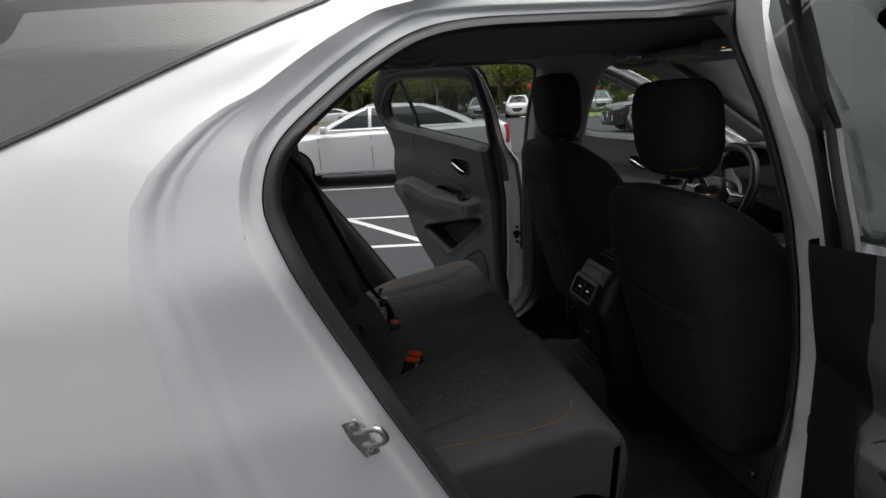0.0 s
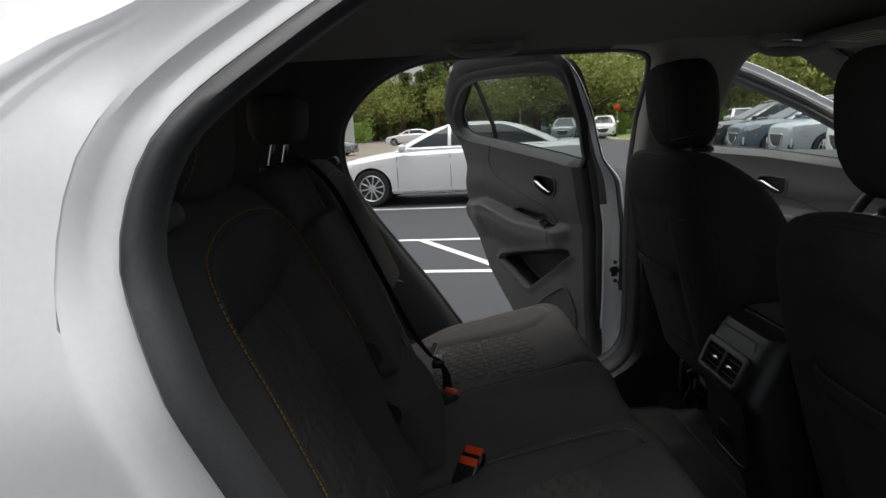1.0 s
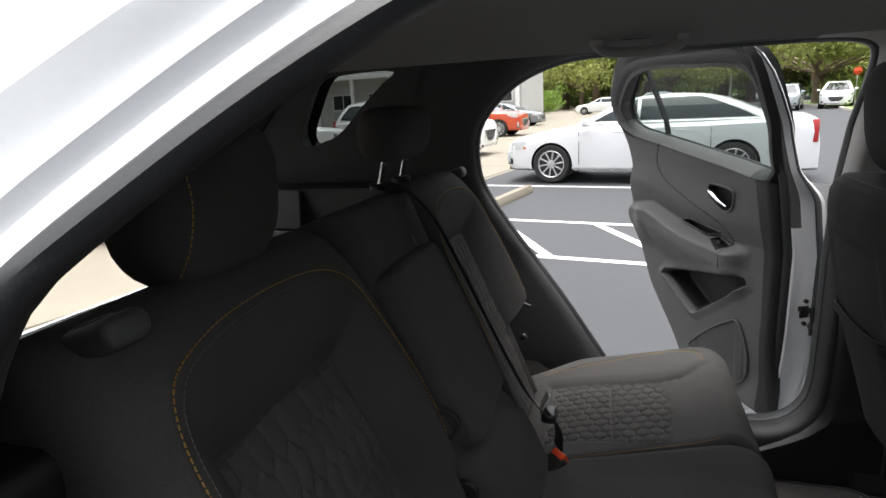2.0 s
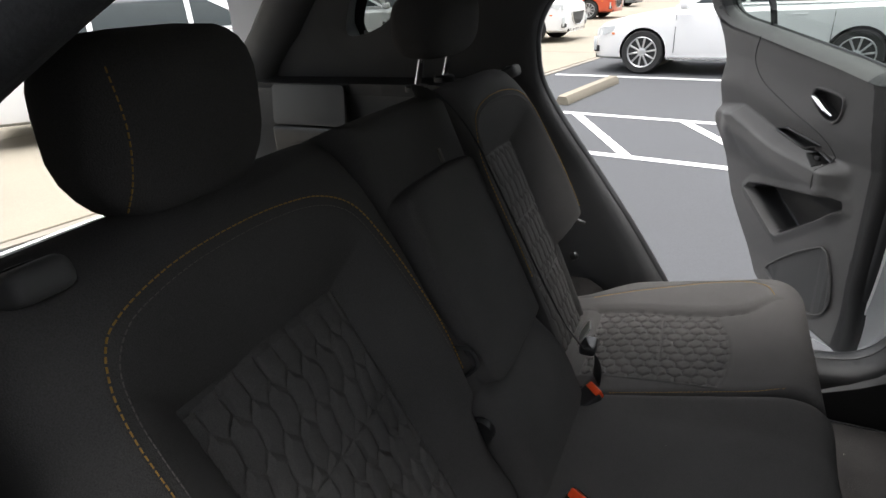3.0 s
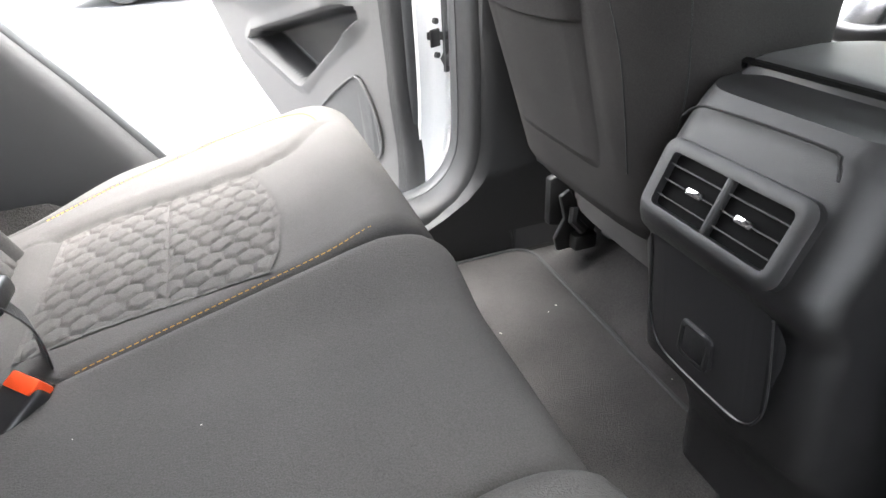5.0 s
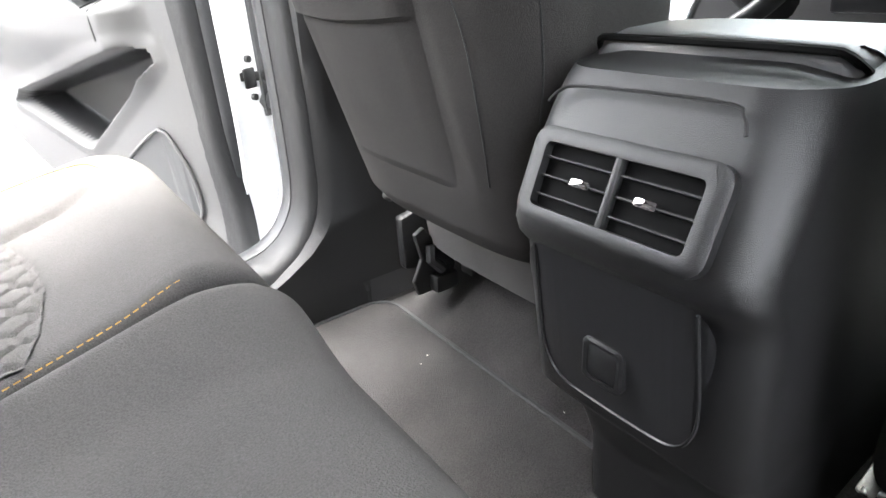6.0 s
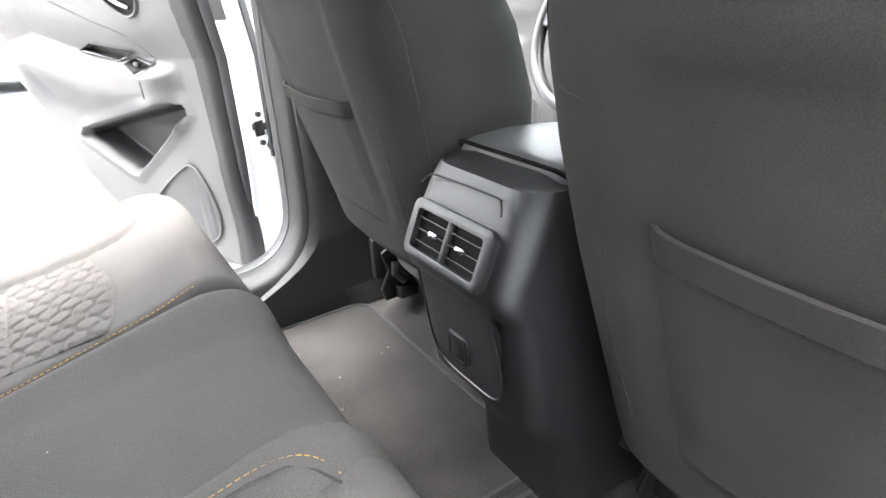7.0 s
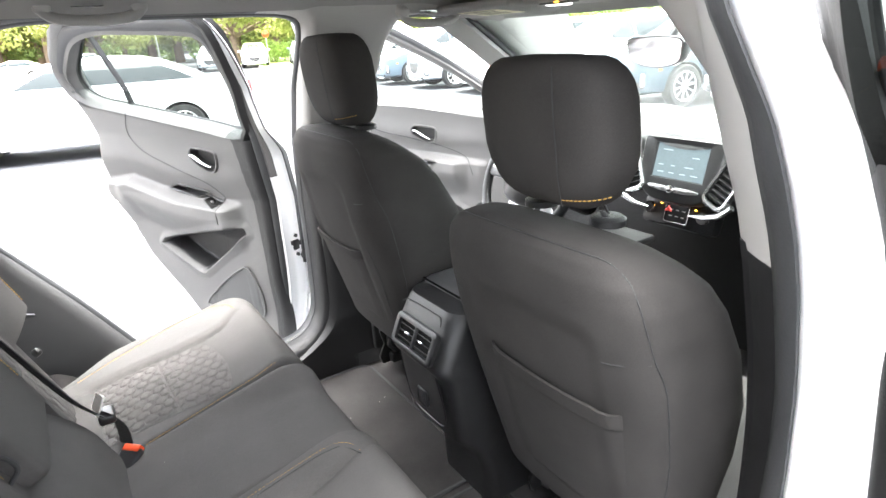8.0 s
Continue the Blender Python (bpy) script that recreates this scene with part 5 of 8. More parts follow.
# ---- doors ----
def door(name, s, hinge, angle, base, spec, label, at=None):
    """A hinged door standing open: built shut against its opening, then swung out about its hinge."""
    hx, hy = hinge
    ax, ay = at or hinge
    d = empty(name, Matrix.Translation((ax, s * ay, 0)) @ Matrix.Rotation(radians(-s * angle), 4, "Z"), label, "car door", "open car doors")

    lean = spec.get("lean", 1.0)

    def width(z):
        return outer(z) if z < 1.2 else outer(1.2) + (outer(z) - outer(1.2)) * lean

    slim = spec.get("slim", 1.0)

    def thin(z, inset):
        return inset * (slim + (1 - slim) * step(1.45, 1.14, z))

    def loc(x, z, inset):
        inset = thin(z, inset)
        return Vector((x - hx, s * (width(min(z, 1.6)) - inset) - s * hy, z))

    frame_thin = spec.get("frame_thin", 1.0)

    def dring(dd, inset):
        out = []
        near = ring(base, min(dd, 0.05) + max(0, dd - 0.05) * 0.6, inset, s, False)
        for (x, y, z), (x2, y2, z2) in zip(ring(base, dd, inset, s, False), near):
            t = step(1.14, 1.24, z) * (1 if frame_thin < 1 else 0)
            x, z = x + (x2 - x) * t, z + (z2 - z) * t
            i = inset + max(0, 0.088 - inset) * (1 - frame_thin) * t
            out.append(Vector((x - hx, s * (width(z) - thin(z, i)) - s * hy, z)))
        return out

    front, rear, ztop, zb = spec["front"], spec["rear"], spec["ztop"], spec["zb"]
    steps = [(0.085, 0.004), (0.092, 0.012), (0.090, 0.034), (0.060, 0.048), (0.050, 0.058), (0.046, 0.080), (0.010, 0.086), (-0.012, 0.088)]
    for mat, white in ((JAMB, True), (PLASTIC, False)):
        black_above = spec.get("black_above", 9.0)
        if black_above > 2 and not white:
            continue
        shell = loft([dring(a, b) for a, b in steps])
        if black_above < 2:
            gone = []
            for fc in shell.faces:
                c = fc.calc_center_median()
                deep = width(c.z) - (s * c.y + hy) > 0.055 + 0.021 * step(1.14, 1.24, c.z)
                if ((c.x + hx > 0.55 and c.z > black_above and deep) or (c.z > 1.25 + 0.03 * (c.x + hx < 0.3) and c.x + hx < 0.60)) == white:
                    gone.append(fc)
            bmesh.ops.delete(shell, geom=gone, context="FACES")
        part("shut_face" if white else "front_edge_cover", shell, mat if white else TRIM, d, "white painted shut face" if white else "black covered leading edge", 50)
    prof = [(0.036, 0.080), (0.030, 0.092), (0.018, 0.098), (0.006, 0.096), (0.000, 0.088)]
    part("door_seal", loft([dring(a, b) for a, b in prof]), RUBBER, d, "black rubber door seal", 70)
    if black_above < 2:
        # second seal along the outer leading edge
        bmf = loft([dring(a, b) for a, b in ((0.086, 0.026), (0.091, 0.038), (0.101, 0.038), (0.104, 0.028), (0.096, 0.020))])
        gone = [f for f in bmf.faces if f.calc_center_median().x + hx < 0.63 or f.calc_center_median().z < 0.78]
        bmesh.ops.delete(bmf, geom=gone, context="FACES")
        part("edge_seal", bmf, RUBBER, d, "black rubber leading edge seal", 70)
    # skin below the window
    part("outer_skin", sheet(lambda u, v: loc(rear(zb + (1.2 - zb) * v) - 0.05 + (front - rear(zb + (1.2 - zb) * v) + 0.11) * u, zb - 0.03 + (1.22 - zb) * v, 0.0), 24, 24), PAINT, d, "glossy white outer skin")
    # window: panes, divider, frame
    fw = spec.get("frame_w", 1.0)
    win = offset2(smooth_line(spec["window"], 72, True), 0.024 * (1 - fw) * 2)
    div = spec.get("divider")
    bm = bmesh.new()
    z0, z1 = min(p[1] for p in win), max(p[1] for p in win)
    flat = lambda z: s * (width(z0) + (width(z1) - width(z0)) * (z - z0) / (z1 - z0) - 0.034 - hy)
    bm.faces.new([bm.verts.new((x - hx, flat(z), z)) for x, z in offset2(win, 0.004)])
    bmesh.ops.triangulate(bm, faces=bm.faces[:])
    pane = part("window_pane", bm, spec["glass"], d, "tinted door window", 0)
    for dd in ((0.0, 0.0),):
        fr = [[loc(x, z, 0.018) for x, z in offset2(win, 0.012)], [loc(x, z, 0.034) for x, z in offset2(win, -0.004)], [loc(x, z, 0.060) for x, z in offset2(win, -0.002)], [loc(x, z, 0.085) for x, z in offset2(win, 0.008)],
              [loc(x, z, 0.102) for x, z in offset2(win, 0.020 * fw)], [loc(x, z, 0.104) for x, z in offset2(win, 0.034 * fw)], [loc(x, z, 0.088) for x, z in offset2(win, 0.048 * fw)]]
        ztmp = spec["dark_from"]
        bmf = loft(fr)
        gone = [f for f in bmf.faces if f.calc_center_median().x + hx > ztmp]
        bmesh.ops.delete(bmf, geom=gone, context="FACES")
        part("window_frame", bmf, spec["frame_mat"], d, "charcoal plastic window frame", 50)
        bmf = loft(fr)
        gone = [f for f in bmf.faces if f.calc_center_median().x + hx <= ztmp]
        bmesh.ops.delete(bmf, geom=gone, context="FACES")
        if spec.get("bare_front"):
            # the leading frame, set back in a black cover along the front of the glass
            back = (Matrix.Translation((ax, s * ay, 0)) @ Matrix.Rotation(radians(-s * angle), 4, "Z")).inverted()
            bmf.free()
            bmf = loft([[back @ Vector((x, s * (lerp(z, [1.17, 1.207, 1.278, 1.35, 1.398, 1.47, 1.53], [0.788, 0.777, 0.755, 0.726, 0.705, 0.678, 0.650]) + y), z)) for x, y in ((0.684, 0.0), (0.677, 0.008), (0.674, 0.009), (0.670, 0.016), (0.661, 0.022), (0.655, 0.032), (0.652, 0.048), (0.69, 0.048))] for z in np.linspace(1.17, 1.53, 16)], True, True)
        part("window_frame", bmf, PLASTIC, d, "black window frame", 50)
        part("window_gasket", tube([loc(x, z, 0.040) for x, z in offset2(win, -0.004)] + [loc(*offset2(win, -0.004)[0], 0.040)], 0.0045, 6), RUBBER, d)
    if div:
        (xa, za), (xb, zb2) = div
        part("window_divider", tube([loc(xa + (xb - xa) * k / 8, za + (zb2 - za) * k / 8, 0.036) for k in range(9)], 0.010, 8, flat=0.8), PLASTIC, d, "black divider bar")

    # trim panel
    pocket, arm, spk = spec["pocket"], spec["arm"], spec["speaker"]

    def depth(x, z):
        """How far the trim stands in from the skin."""
        t = 0.100 + 0.014 * step(0.55, 0.75, z)
        za = arm(x)
        along = step(spec["arm_x"][0], spec["arm_x"][0] + 0.12, x) * step(spec["arm_x"][1] + 0.03, spec["arm_x"][1] - 0.03, x)
        ridge = step(za - 0.16, za - 0.03, z) * step(za + 0.030, za - 0.004, z)
        t += (0.020 + 0.034 * along) * ridge * step(front - 0.10, front - 0.17, x)
        t += 0.012 * math.exp(-((z - (za + 0.10)) / 0.05) ** 2) * step(front, front - 0.2, x)
        hz = spec["handle"][1]
        hxx = spec["handle"][0]
        r = max(abs(x - hxx) / 0.085, abs(z - hz) / 0.046)
        inpk = inside(pocket, x, z)
        dp = dist_line((x, z), pocket)
        if inpk:
            t -= 0.078 * step(0.0, 0.020, dp)
        else:
            t += 0.008 * step(0.03, 0.0, dp)
        if inside(spk, x, z):
            t -= 0.004
        # edges turn away to the door
        e = min(front - x, x - rear(z), z - zb)
        if e < 0.03:
            t -= 0.03 * (1 - math.sqrt(max(0, 1 - (1 - max(0, e) / 0.03) ** 2)))
        return t

    done = {}

    def f(u, v):
        if (u, v) not in done:
            done[(u, v)] = g(u, v)
        return done[(u, v)]

    def g(u, v):
        zz = zb + (1.2 - zb) * v
        x = rear(zz) + (front - rear(zz)) * u
        z = zb + (ztop(x) - zb) * v
        x = rear(z) + (front - rear(z)) * u
        return loc(x, z, depth(x, z))

    edge_x = spec.get("edge_x", 9.0)

    def pocket_shaded(u, v):
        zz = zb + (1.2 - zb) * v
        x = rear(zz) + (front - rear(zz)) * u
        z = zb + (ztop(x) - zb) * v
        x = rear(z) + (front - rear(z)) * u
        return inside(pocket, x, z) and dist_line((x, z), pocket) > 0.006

    hx2, hz = spec["handle"]
    bowl = [(hx2 - 0.056, hz + 0.012), (hx2 - 0.048, hz + 0.030), (hx2 - 0.02, hz + 0.034), (hx2 + 0.050, hz + 0.026), (hx2 + 0.060, hz + 0.012), (hx2 + 0.054, hz - 0.024), (hx2 + 0.035, hz - 0.036), (hx2 + 0.005, hz - 0.032), (hx2 - 0.040, hz - 0.008)]
    bl = smooth_line(bowl, 48, True)
    pods = [[(sx - w, sz + 0.002), (sx - w * 0.45, sz + h), (sx + w, sz + 0.002), (sx + w * 0.45, sz - h)] for sx, sz, w, h, lbl in spec["switches"]]

    def holed(u, v):
        zz = zb + (1.2 - zb) * v
        x = rear(zz) + (front - rear(zz)) * u
        z = zb + (ztop(x) - zb) * v
        x = rear(z) + (front - rear(z)) * u
        return inside(bl, x, z) or any(inside(p, x, z) for p in pods)

    def fore(u, v):
        zz = zb + (1.2 - zb) * v
        return rear(zz) + (front - rear(zz)) * u > edge_x + 0.012 * math.sin(4 * v)

    trim = part("trim_panel", sheet(f, 210, 210, keep=lambda u, v: not fore(u, v) and not pocket_shaded(u, v) and not holed(u, v)), spec["frame_mat"], d, "charcoal moulded door trim panel", 45)
    if edge_x < 9:
        part("trim_edge", sheet(f, 210, 210, keep=fore), PLASTIC, d, "black leading edge of the door trim", 45)
    # the pocket's inside is coloured black to stand for the shade of its depth
    part("pocket_liner", sheet(f, 210, 210, keep=pocket_shaded), PLASTIC, trim, "inside of the storage pocket, its shade painted black", 45)
    # sweeping seam from the window corner to the armrest
    seam = [(x, z) for x, z in spec["seam"]]
    part("trim_seam", tube([loc(x, z, depth(x, z) - 0.0005) for x, z in smooth_line(seam, 40)], 0.0022, 6), PLASTIC, trim)
    # speaker cloth
    sp = smooth_line(spk, 40, True)
    bm = bmesh.new()
    bm.faces.new([bm.verts.new(loc(x, z, depth(x, z) + 0.006)) for x, z in offset2(sp, -0.003)])
    bmesh.ops.triangulate(bm, faces=bm.faces[:])
    part("speaker_grille", bm, spec.get("grille", TRIM_DARK), trim, "dark speaker grille", 0)
    part("grille_edge", tube([loc(x, z, depth(x, z) + 0.005) for x, z in sp] + [loc(*sp[0], depth(*sp[0]) + 0.005)], 0.003, 6), spec["frame_mat"], trim)
    # handle in its bowl
    dep = depth(hx2, hz)
    rings = [[loc(x, z, depth(x, z) - 0.002) for x, z in offset2(bl, 0.007)], [loc(x, z, depth(x, z) + 0.007) for x, z in offset2(bl, 0.004)], [loc(x, z, depth(x, z) + 0.006) for x, z in bl], [loc(x, z, depth(x, z) + 0.002) for x, z in offset2(bl, -0.001)]]
    hb = part("handle_bezel", loft(rings), spec["frame_mat"], trim, "", 60)
    bm = loft([[loc(x, z, depth(x, z) + 0.0035) for x, z in bl], [loc(x, z, dep - 0.012) for x, z in offset2(bl, -0.003)], [loc(x, z, dep - 0.026) for x, z in offset2(bl, -0.009)]])
    bm.faces.new([bm.verts.new(loc(x, z, dep - 0.0255)) for x, z in offset2(bl, -0.008)])
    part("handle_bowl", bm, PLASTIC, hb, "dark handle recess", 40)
    lever = [(hx2 - 0.050, hz + 0.014, 0.006), (hx2 - 0.034, hz + 0.016, 0.012), (hx2 - 0.012, hz + 0.006, 0.014), (hx2 + 0.014, hz - 0.010, 0.014), (hx2 + 0.036, hz - 0.022, 0.010)]
    lv = curve([loc(x, z, dep + q) for x, z, q in lever], 16, False)
    part("handle_lever", tube(lv, [0.006 + 0.004 * math.sin(math.pi * k / 15) for k in range(16)], 12, flat=0.6), CHROME, hb, "chrome door handle lever")
    # switch pods on the armrest
    for (sx, sz, w, h, lbl) in spec["switches"]:
        dp = depth(sx, sz)
        poly = [(sx - w, sz + 0.002), (sx - w * 0.45, sz + h), (sx + w, sz + 0.002), (sx + w * 0.45, sz - h)]
        pd = part("switch_pod", prism([(0, 0), (1, 0), (1, 1), (0, 1)], 0.001), BLACK_STEEL, trim, lbl, 0)
        bm = loft([[loc(x, z, depth(x, z) + 0.002) for x, z in offset2(poly, 0.003)], [loc(x, z, depth(x, z) + 0.007) for x, z in poly], [loc(x, z, depth(x, z) + 0.004) for x, z in offset2(poly, -0.0035)], [loc(x, z, dp - 0.016) for x, z in offset2(poly, -0.0045)]], True, False)
        bm.faces.new([bm.verts.new(loc(x, z, dp - 0.0155)) for x, z in offset2(poly, -0.004)])
        bm.to_mesh(pd.data)
        bm.free()
        if w < 0.05:
            part("window_switch", box((0.018, 0.010, 0.012), loc(sx, sz + 0.001, dp + 0.006), 0.003), SATIN, pd, "window switch with a bright edge")
    # check strap and hinges at the leading edge
    for z in spec["hinges"]:
        hg = part("hinge", box((0.060, 0.030, 0.070), Vector((-0.005, -s * 0.03, z)), 0.008), JAMB, d, "white painted hinge")
        part("hinge_bolt", lathe([(0.010, -0.004), (0.010, 0.006), (0.006, 0.009)], 10, Matrix.Translation((-0.03, -s * 0.048, z)) @ Matrix.Rotation(radians(90), 4, "X")), JAMB, hg)
    strap = part("check_strap", box((0.16, 0.006, 0.016), Vector((0.03, -s * 0.055, spec["strap"])), 0.002, m=Matrix.Rotation(radians(s * 35), 4, "Z")), BLACK_STEEL, d, "black door check strap")
    plate = Vector((front + 0.045 - hx, s * (outer(spec["strap"]) - 0.060) - s * hy, spec["strap"]))
    part("strap_plate", box((0.006, 0.026, 0.034), plate, 0.003), BLACK_STEEL, strap)
    for k in (-1, 1):
        part("strap_bolt", lathe([(0.006, -0.003), (0.006, 0.004)], 10, Matrix.Translation(plate + Vector((0.003, 0, k * 0.032))) @ Matrix.Rotation(radians(90), 4, "Y")), BLACK_STEEL, strap)
    return d


def rear_edge(z):
    return lerp(z, [0.44, 0.47, 0.52, 0.60, 0.72, 0.85, 1.0, 1.15, 1.25, 1.32], [0.42, 0.29, 0.195, 0.125, 0.060, -0.002, -0.070, -0.092, -0.092, -0.080])


def left_edge(z):
    """Rear outline of the far door's trim, with its notch below the armrest."""
    return lerp(z, [0.484, 0.50, 0.53, 0.60, 0.65, 0.745, 0.85, 0.93, 0.965, 0.985, 1.02, 1.10, 1.18, 1.26, 1.34], [0.34, 0.255, 0.180, 0.112, 0.066, -0.020, -0.085, -0.130, -0.160, -0.168, -0.160, -0.140, -0.118, -0.122, -0.150])


REAR_DOOR = dict(frame_thin=0.35, black_above=1.07, front=0.635, rear=rear_edge, ztop=lambda x: lerp(x, [-0.09, 0.02, 0.62], [1.296, 1.262, 1.182]), zb=0.455, glass=TINTED, frame_mat=TRIM, dark_from=0.50, edge_x=0.515,
                 window=[(0.640, 1.203), (0.615, 1.206), (0.32, 1.240), (0.02, 1.278), (-0.055, 1.302), (-0.082, 1.335), (-0.060, 1.40), (-0.015, 1.455), (0.06, 1.495), (0.22, 1.515), (0.45, 1.522), (0.60, 1.520), (0.655, 1.512), (0.678, 1.488), (0.676, 1.41), (0.658, 1.30), (0.643, 1.222)],
                 divider=((0.03, 1.272), (-0.005, 1.478)),
                 pocket=[(0.105, 0.770), (0.145, 0.815), (0.43, 0.838), (0.455, 0.80), (0.44, 0.778), (0.265, 0.692), (0.225, 0.690)],
                 speaker=[(0.235, 0.605), (0.29, 0.66), (0.38, 0.700), (0.455, 0.715), (0.475, 0.68), (0.475, 0.60), (0.455, 0.53), (0.42, 0.515), (0.36, 0.53), (0.28, 0.565)],
                 arm=lambda x: lerp(x, [-0.1, 0.05, 0.25, 0.5], [1.035, 1.02, 0.985, 0.955]), arm_x=(-0.05, 0.47),
                 seam=[(0.06, 1.262), (0.035, 1.20), (0.06, 1.145), (0.15, 1.095), (0.27, 1.055), (0.37, 1.025), (0.44, 0.985), (0.46, 0.94), (0.462, 0.87)],
                 handle=(0.392, 1.118), switches=[(0.205, 0.985, 0.085, 0.016, "dark pull-cup recess"), (0.365, 0.960, 0.040, 0.011, "window switch pod")],
                 hinges=(0.62, 1.0), strap=0.845)
LEFT_DOOR = dict(REAR_DOOR)
LEFT_DOOR.update(lean=0.65, front=0.660, rear=left_edge, ztop=lambda x: lerp(x, [-0.14, -0.05, 0.62], [1.325, 1.290, 1.195]), zb=0.484, dark_from=0.56, edge_x=0.600,
                 window=[(0.610, 1.217), (0.45, 1.239), (0.25, 1.268), (0.05, 1.297), (-0.05, 1.311), (-0.115, 1.334), (-0.135, 1.362), (-0.11, 1.415), (-0.03, 1.470), (0.06, 1.522), (0.14, 1.545), (0.35, 1.548), (0.59, 1.540), (0.645, 1.530), (0.658, 1.508), (0.650, 1.42), (0.626, 1.28)],
                 divider=((0.066, 1.288), (0.088, 1.540)),
                 pocket=[(0.090, 0.795), (0.115, 0.818), (0.17, 0.832), (0.517, 0.908), (0.545, 0.900), (0.551, 0.880), (0.37, 0.756), (0.295, 0.706), (0.272, 0.708)],
                 speaker=[(0.262, 0.575), (0.317, 0.630), (0.40, 0.694), (0.477, 0.742), (0.508, 0.757), (0.530, 0.748), (0.560, 0.690), (0.566, 0.630), (0.548, 0.575), (0.50, 0.545), (0.41, 0.537), (0.32, 0.550)],
                 arm=lambda x: lerp(x, [-0.15, 0.03, 0.17, 0.28, 0.5], [1.000, 1.028, 0.995, 0.976, 0.966]), arm_x=(-0.12, 0.54),
                 seam=[(0.128, 1.272), (0.092, 1.22), (0.095, 1.185), (0.15, 1.14), (0.291, 1.090), (0.416, 1.050), (0.473, 1.005), (0.478, 0.965), (0.48, 0.92)],
                 handle=(0.437, 1.128), switches=[(0.315, 1.014, 0.105, 0.019, "dark pull-cup recess"), (0.438, 0.987, 0.046, 0.013, "window switch pod")])
door("rear_door", 1, (0.675, 0.875), 63, LEFT_LEAF, LEFT_DOOR, "open white rear door, charcoal trim panel and chrome handle facing the cabin", (0.72, 0.875))
FAR = 0.07


def forward(poly):
    return [(p[0] + FAR,) + tuple(p[1:]) for p in poly]


NEAR_DOOR = dict(REAR_DOOR)
for key in ("window", "divider", "pocket", "speaker", "seam", "switches"):
    NEAR_DOOR[key] = forward(REAR_DOOR[key])
NEAR_DOOR.update(black_above=9.0, glass=PRIVACY, bare_front=True, frame_thin=0.35, frame_w=0.5, front=0.722, rear=lambda z: rear_edge(z) + FAR, ztop=lambda x: REAR_DOOR["ztop"](x - FAR), arm=lambda x: REAR_DOOR["arm"](x - FAR), arm_x=(0.02, 0.54), handle=(0.462, 1.118), dark_from=0.57, edge_x=0.57, lean=0.60, slim=0.5, hinges=())
door("rear_door", -1, (0.74, 0.80), 80, [(x - 0.055, z) for x, z in REAR_LEAF], NEAR_DOOR, "open white rear door seen from its charcoal inner side", (0.722, 0.790))


def front_edge(z):
    return lerp(z, [0.44, 0.5, 0.7, 1.0, 1.2], [0.96, 0.93, 0.925, 0.935, 0.95])


FRONT_DOOR = dict(frame_thin=0.35, front=1.74, rear=front_edge, ztop=lambda x: lerp(x, [0.93, 1.74], [1.20, 1.10]), zb=0.455, glass=CLEAR, frame_mat=TRIM, dark_from=9.0,
                  window=[(0.955, 1.22), (1.3, 1.185), (1.60, 1.145), (1.68, 1.14), (1.60, 1.22), (1.42, 1.345), (1.22, 1.46), (1.12, 1.493), (1.04, 1.49), (0.995, 1.44), (0.965, 1.33)],
                  pocket=[(1.0, 0.62), (1.02, 0.70), (1.45, 0.74), (1.52, 0.70), (1.45, 0.60), (1.2, 0.58)],
                  speaker=[(1.50, 0.60), (1.52, 0.70), (1.58, 0.76), (1.66, 0.74), (1.68, 0.66), (1.64, 0.58), (1.56, 0.55)],
                  arm=lambda x: lerp(x, [0.9, 1.2, 1.6], [0.98, 0.955, 0.92]), arm_x=(0.93, 1.50),
                  seam=[(0.99, 1.21), (1.0, 1.13), (1.08, 1.07), (1.25, 1.035), (1.42, 0.995), (1.52, 0.95), (1.55, 0.88)],
                  handle=(1.32, 1.055), switches=[(1.12, 0.958, 0.07, 0.012, "dark pull-cup recess"), (1.26, 0.946, 0.045, 0.011, "window switch pod"), (1.35, 0.936, 0.04, 0.011, "window switch pod")],
                  hinges=(0.62, 1.0), strap=0.82)
door("front_door", 1, (1.84, 0.88), 60, FRONT, FRONT_DOOR, "open white driver door, charcoal trim panel and chrome handle facing the cabin")

# the passenger front door stays shut
shut = empty("shut_front_door", None, "closed white front passenger door with charcoal trim", "car door")
fwin = smooth_line(FRONT_DOOR["window"], 60, True)
part("door_panel", sheet(lambda u, v: (0.86 + 0.98 * u, -(outer(0.40 + 0.80 * v) - 0.008), 0.40 + 0.80 * v), 10, 12, thick=(0, 0.10, 0)), TRIM, shut)
bm = loft([[(x, -(outer(z) - 0.01), z) for x, z in offset2(fwin, 0.10)], [(x, -(outer(z) - 0.01), z) for x, z in offset2(fwin, 0.0)], [(x, -(outer(z) - 0.09), z) for x, z in offset2(fwin, 0.0)], [(x, -(outer(z) - 0.09), z) for x, z in offset2(fwin, 0.07)]])
part("window_frame", bm, TRIM, shut, "", 50)
bm = bmesh.new()
bm.faces.new([bm.verts.new((x, -(outer(z) - 0.03), z)) for x, z in offset2(fwin, 0.01)])
bmesh.ops.triangulate(bm, faces=bm.faces[:])
part("window_pane", bm, CLEAR, shut, "", 0)

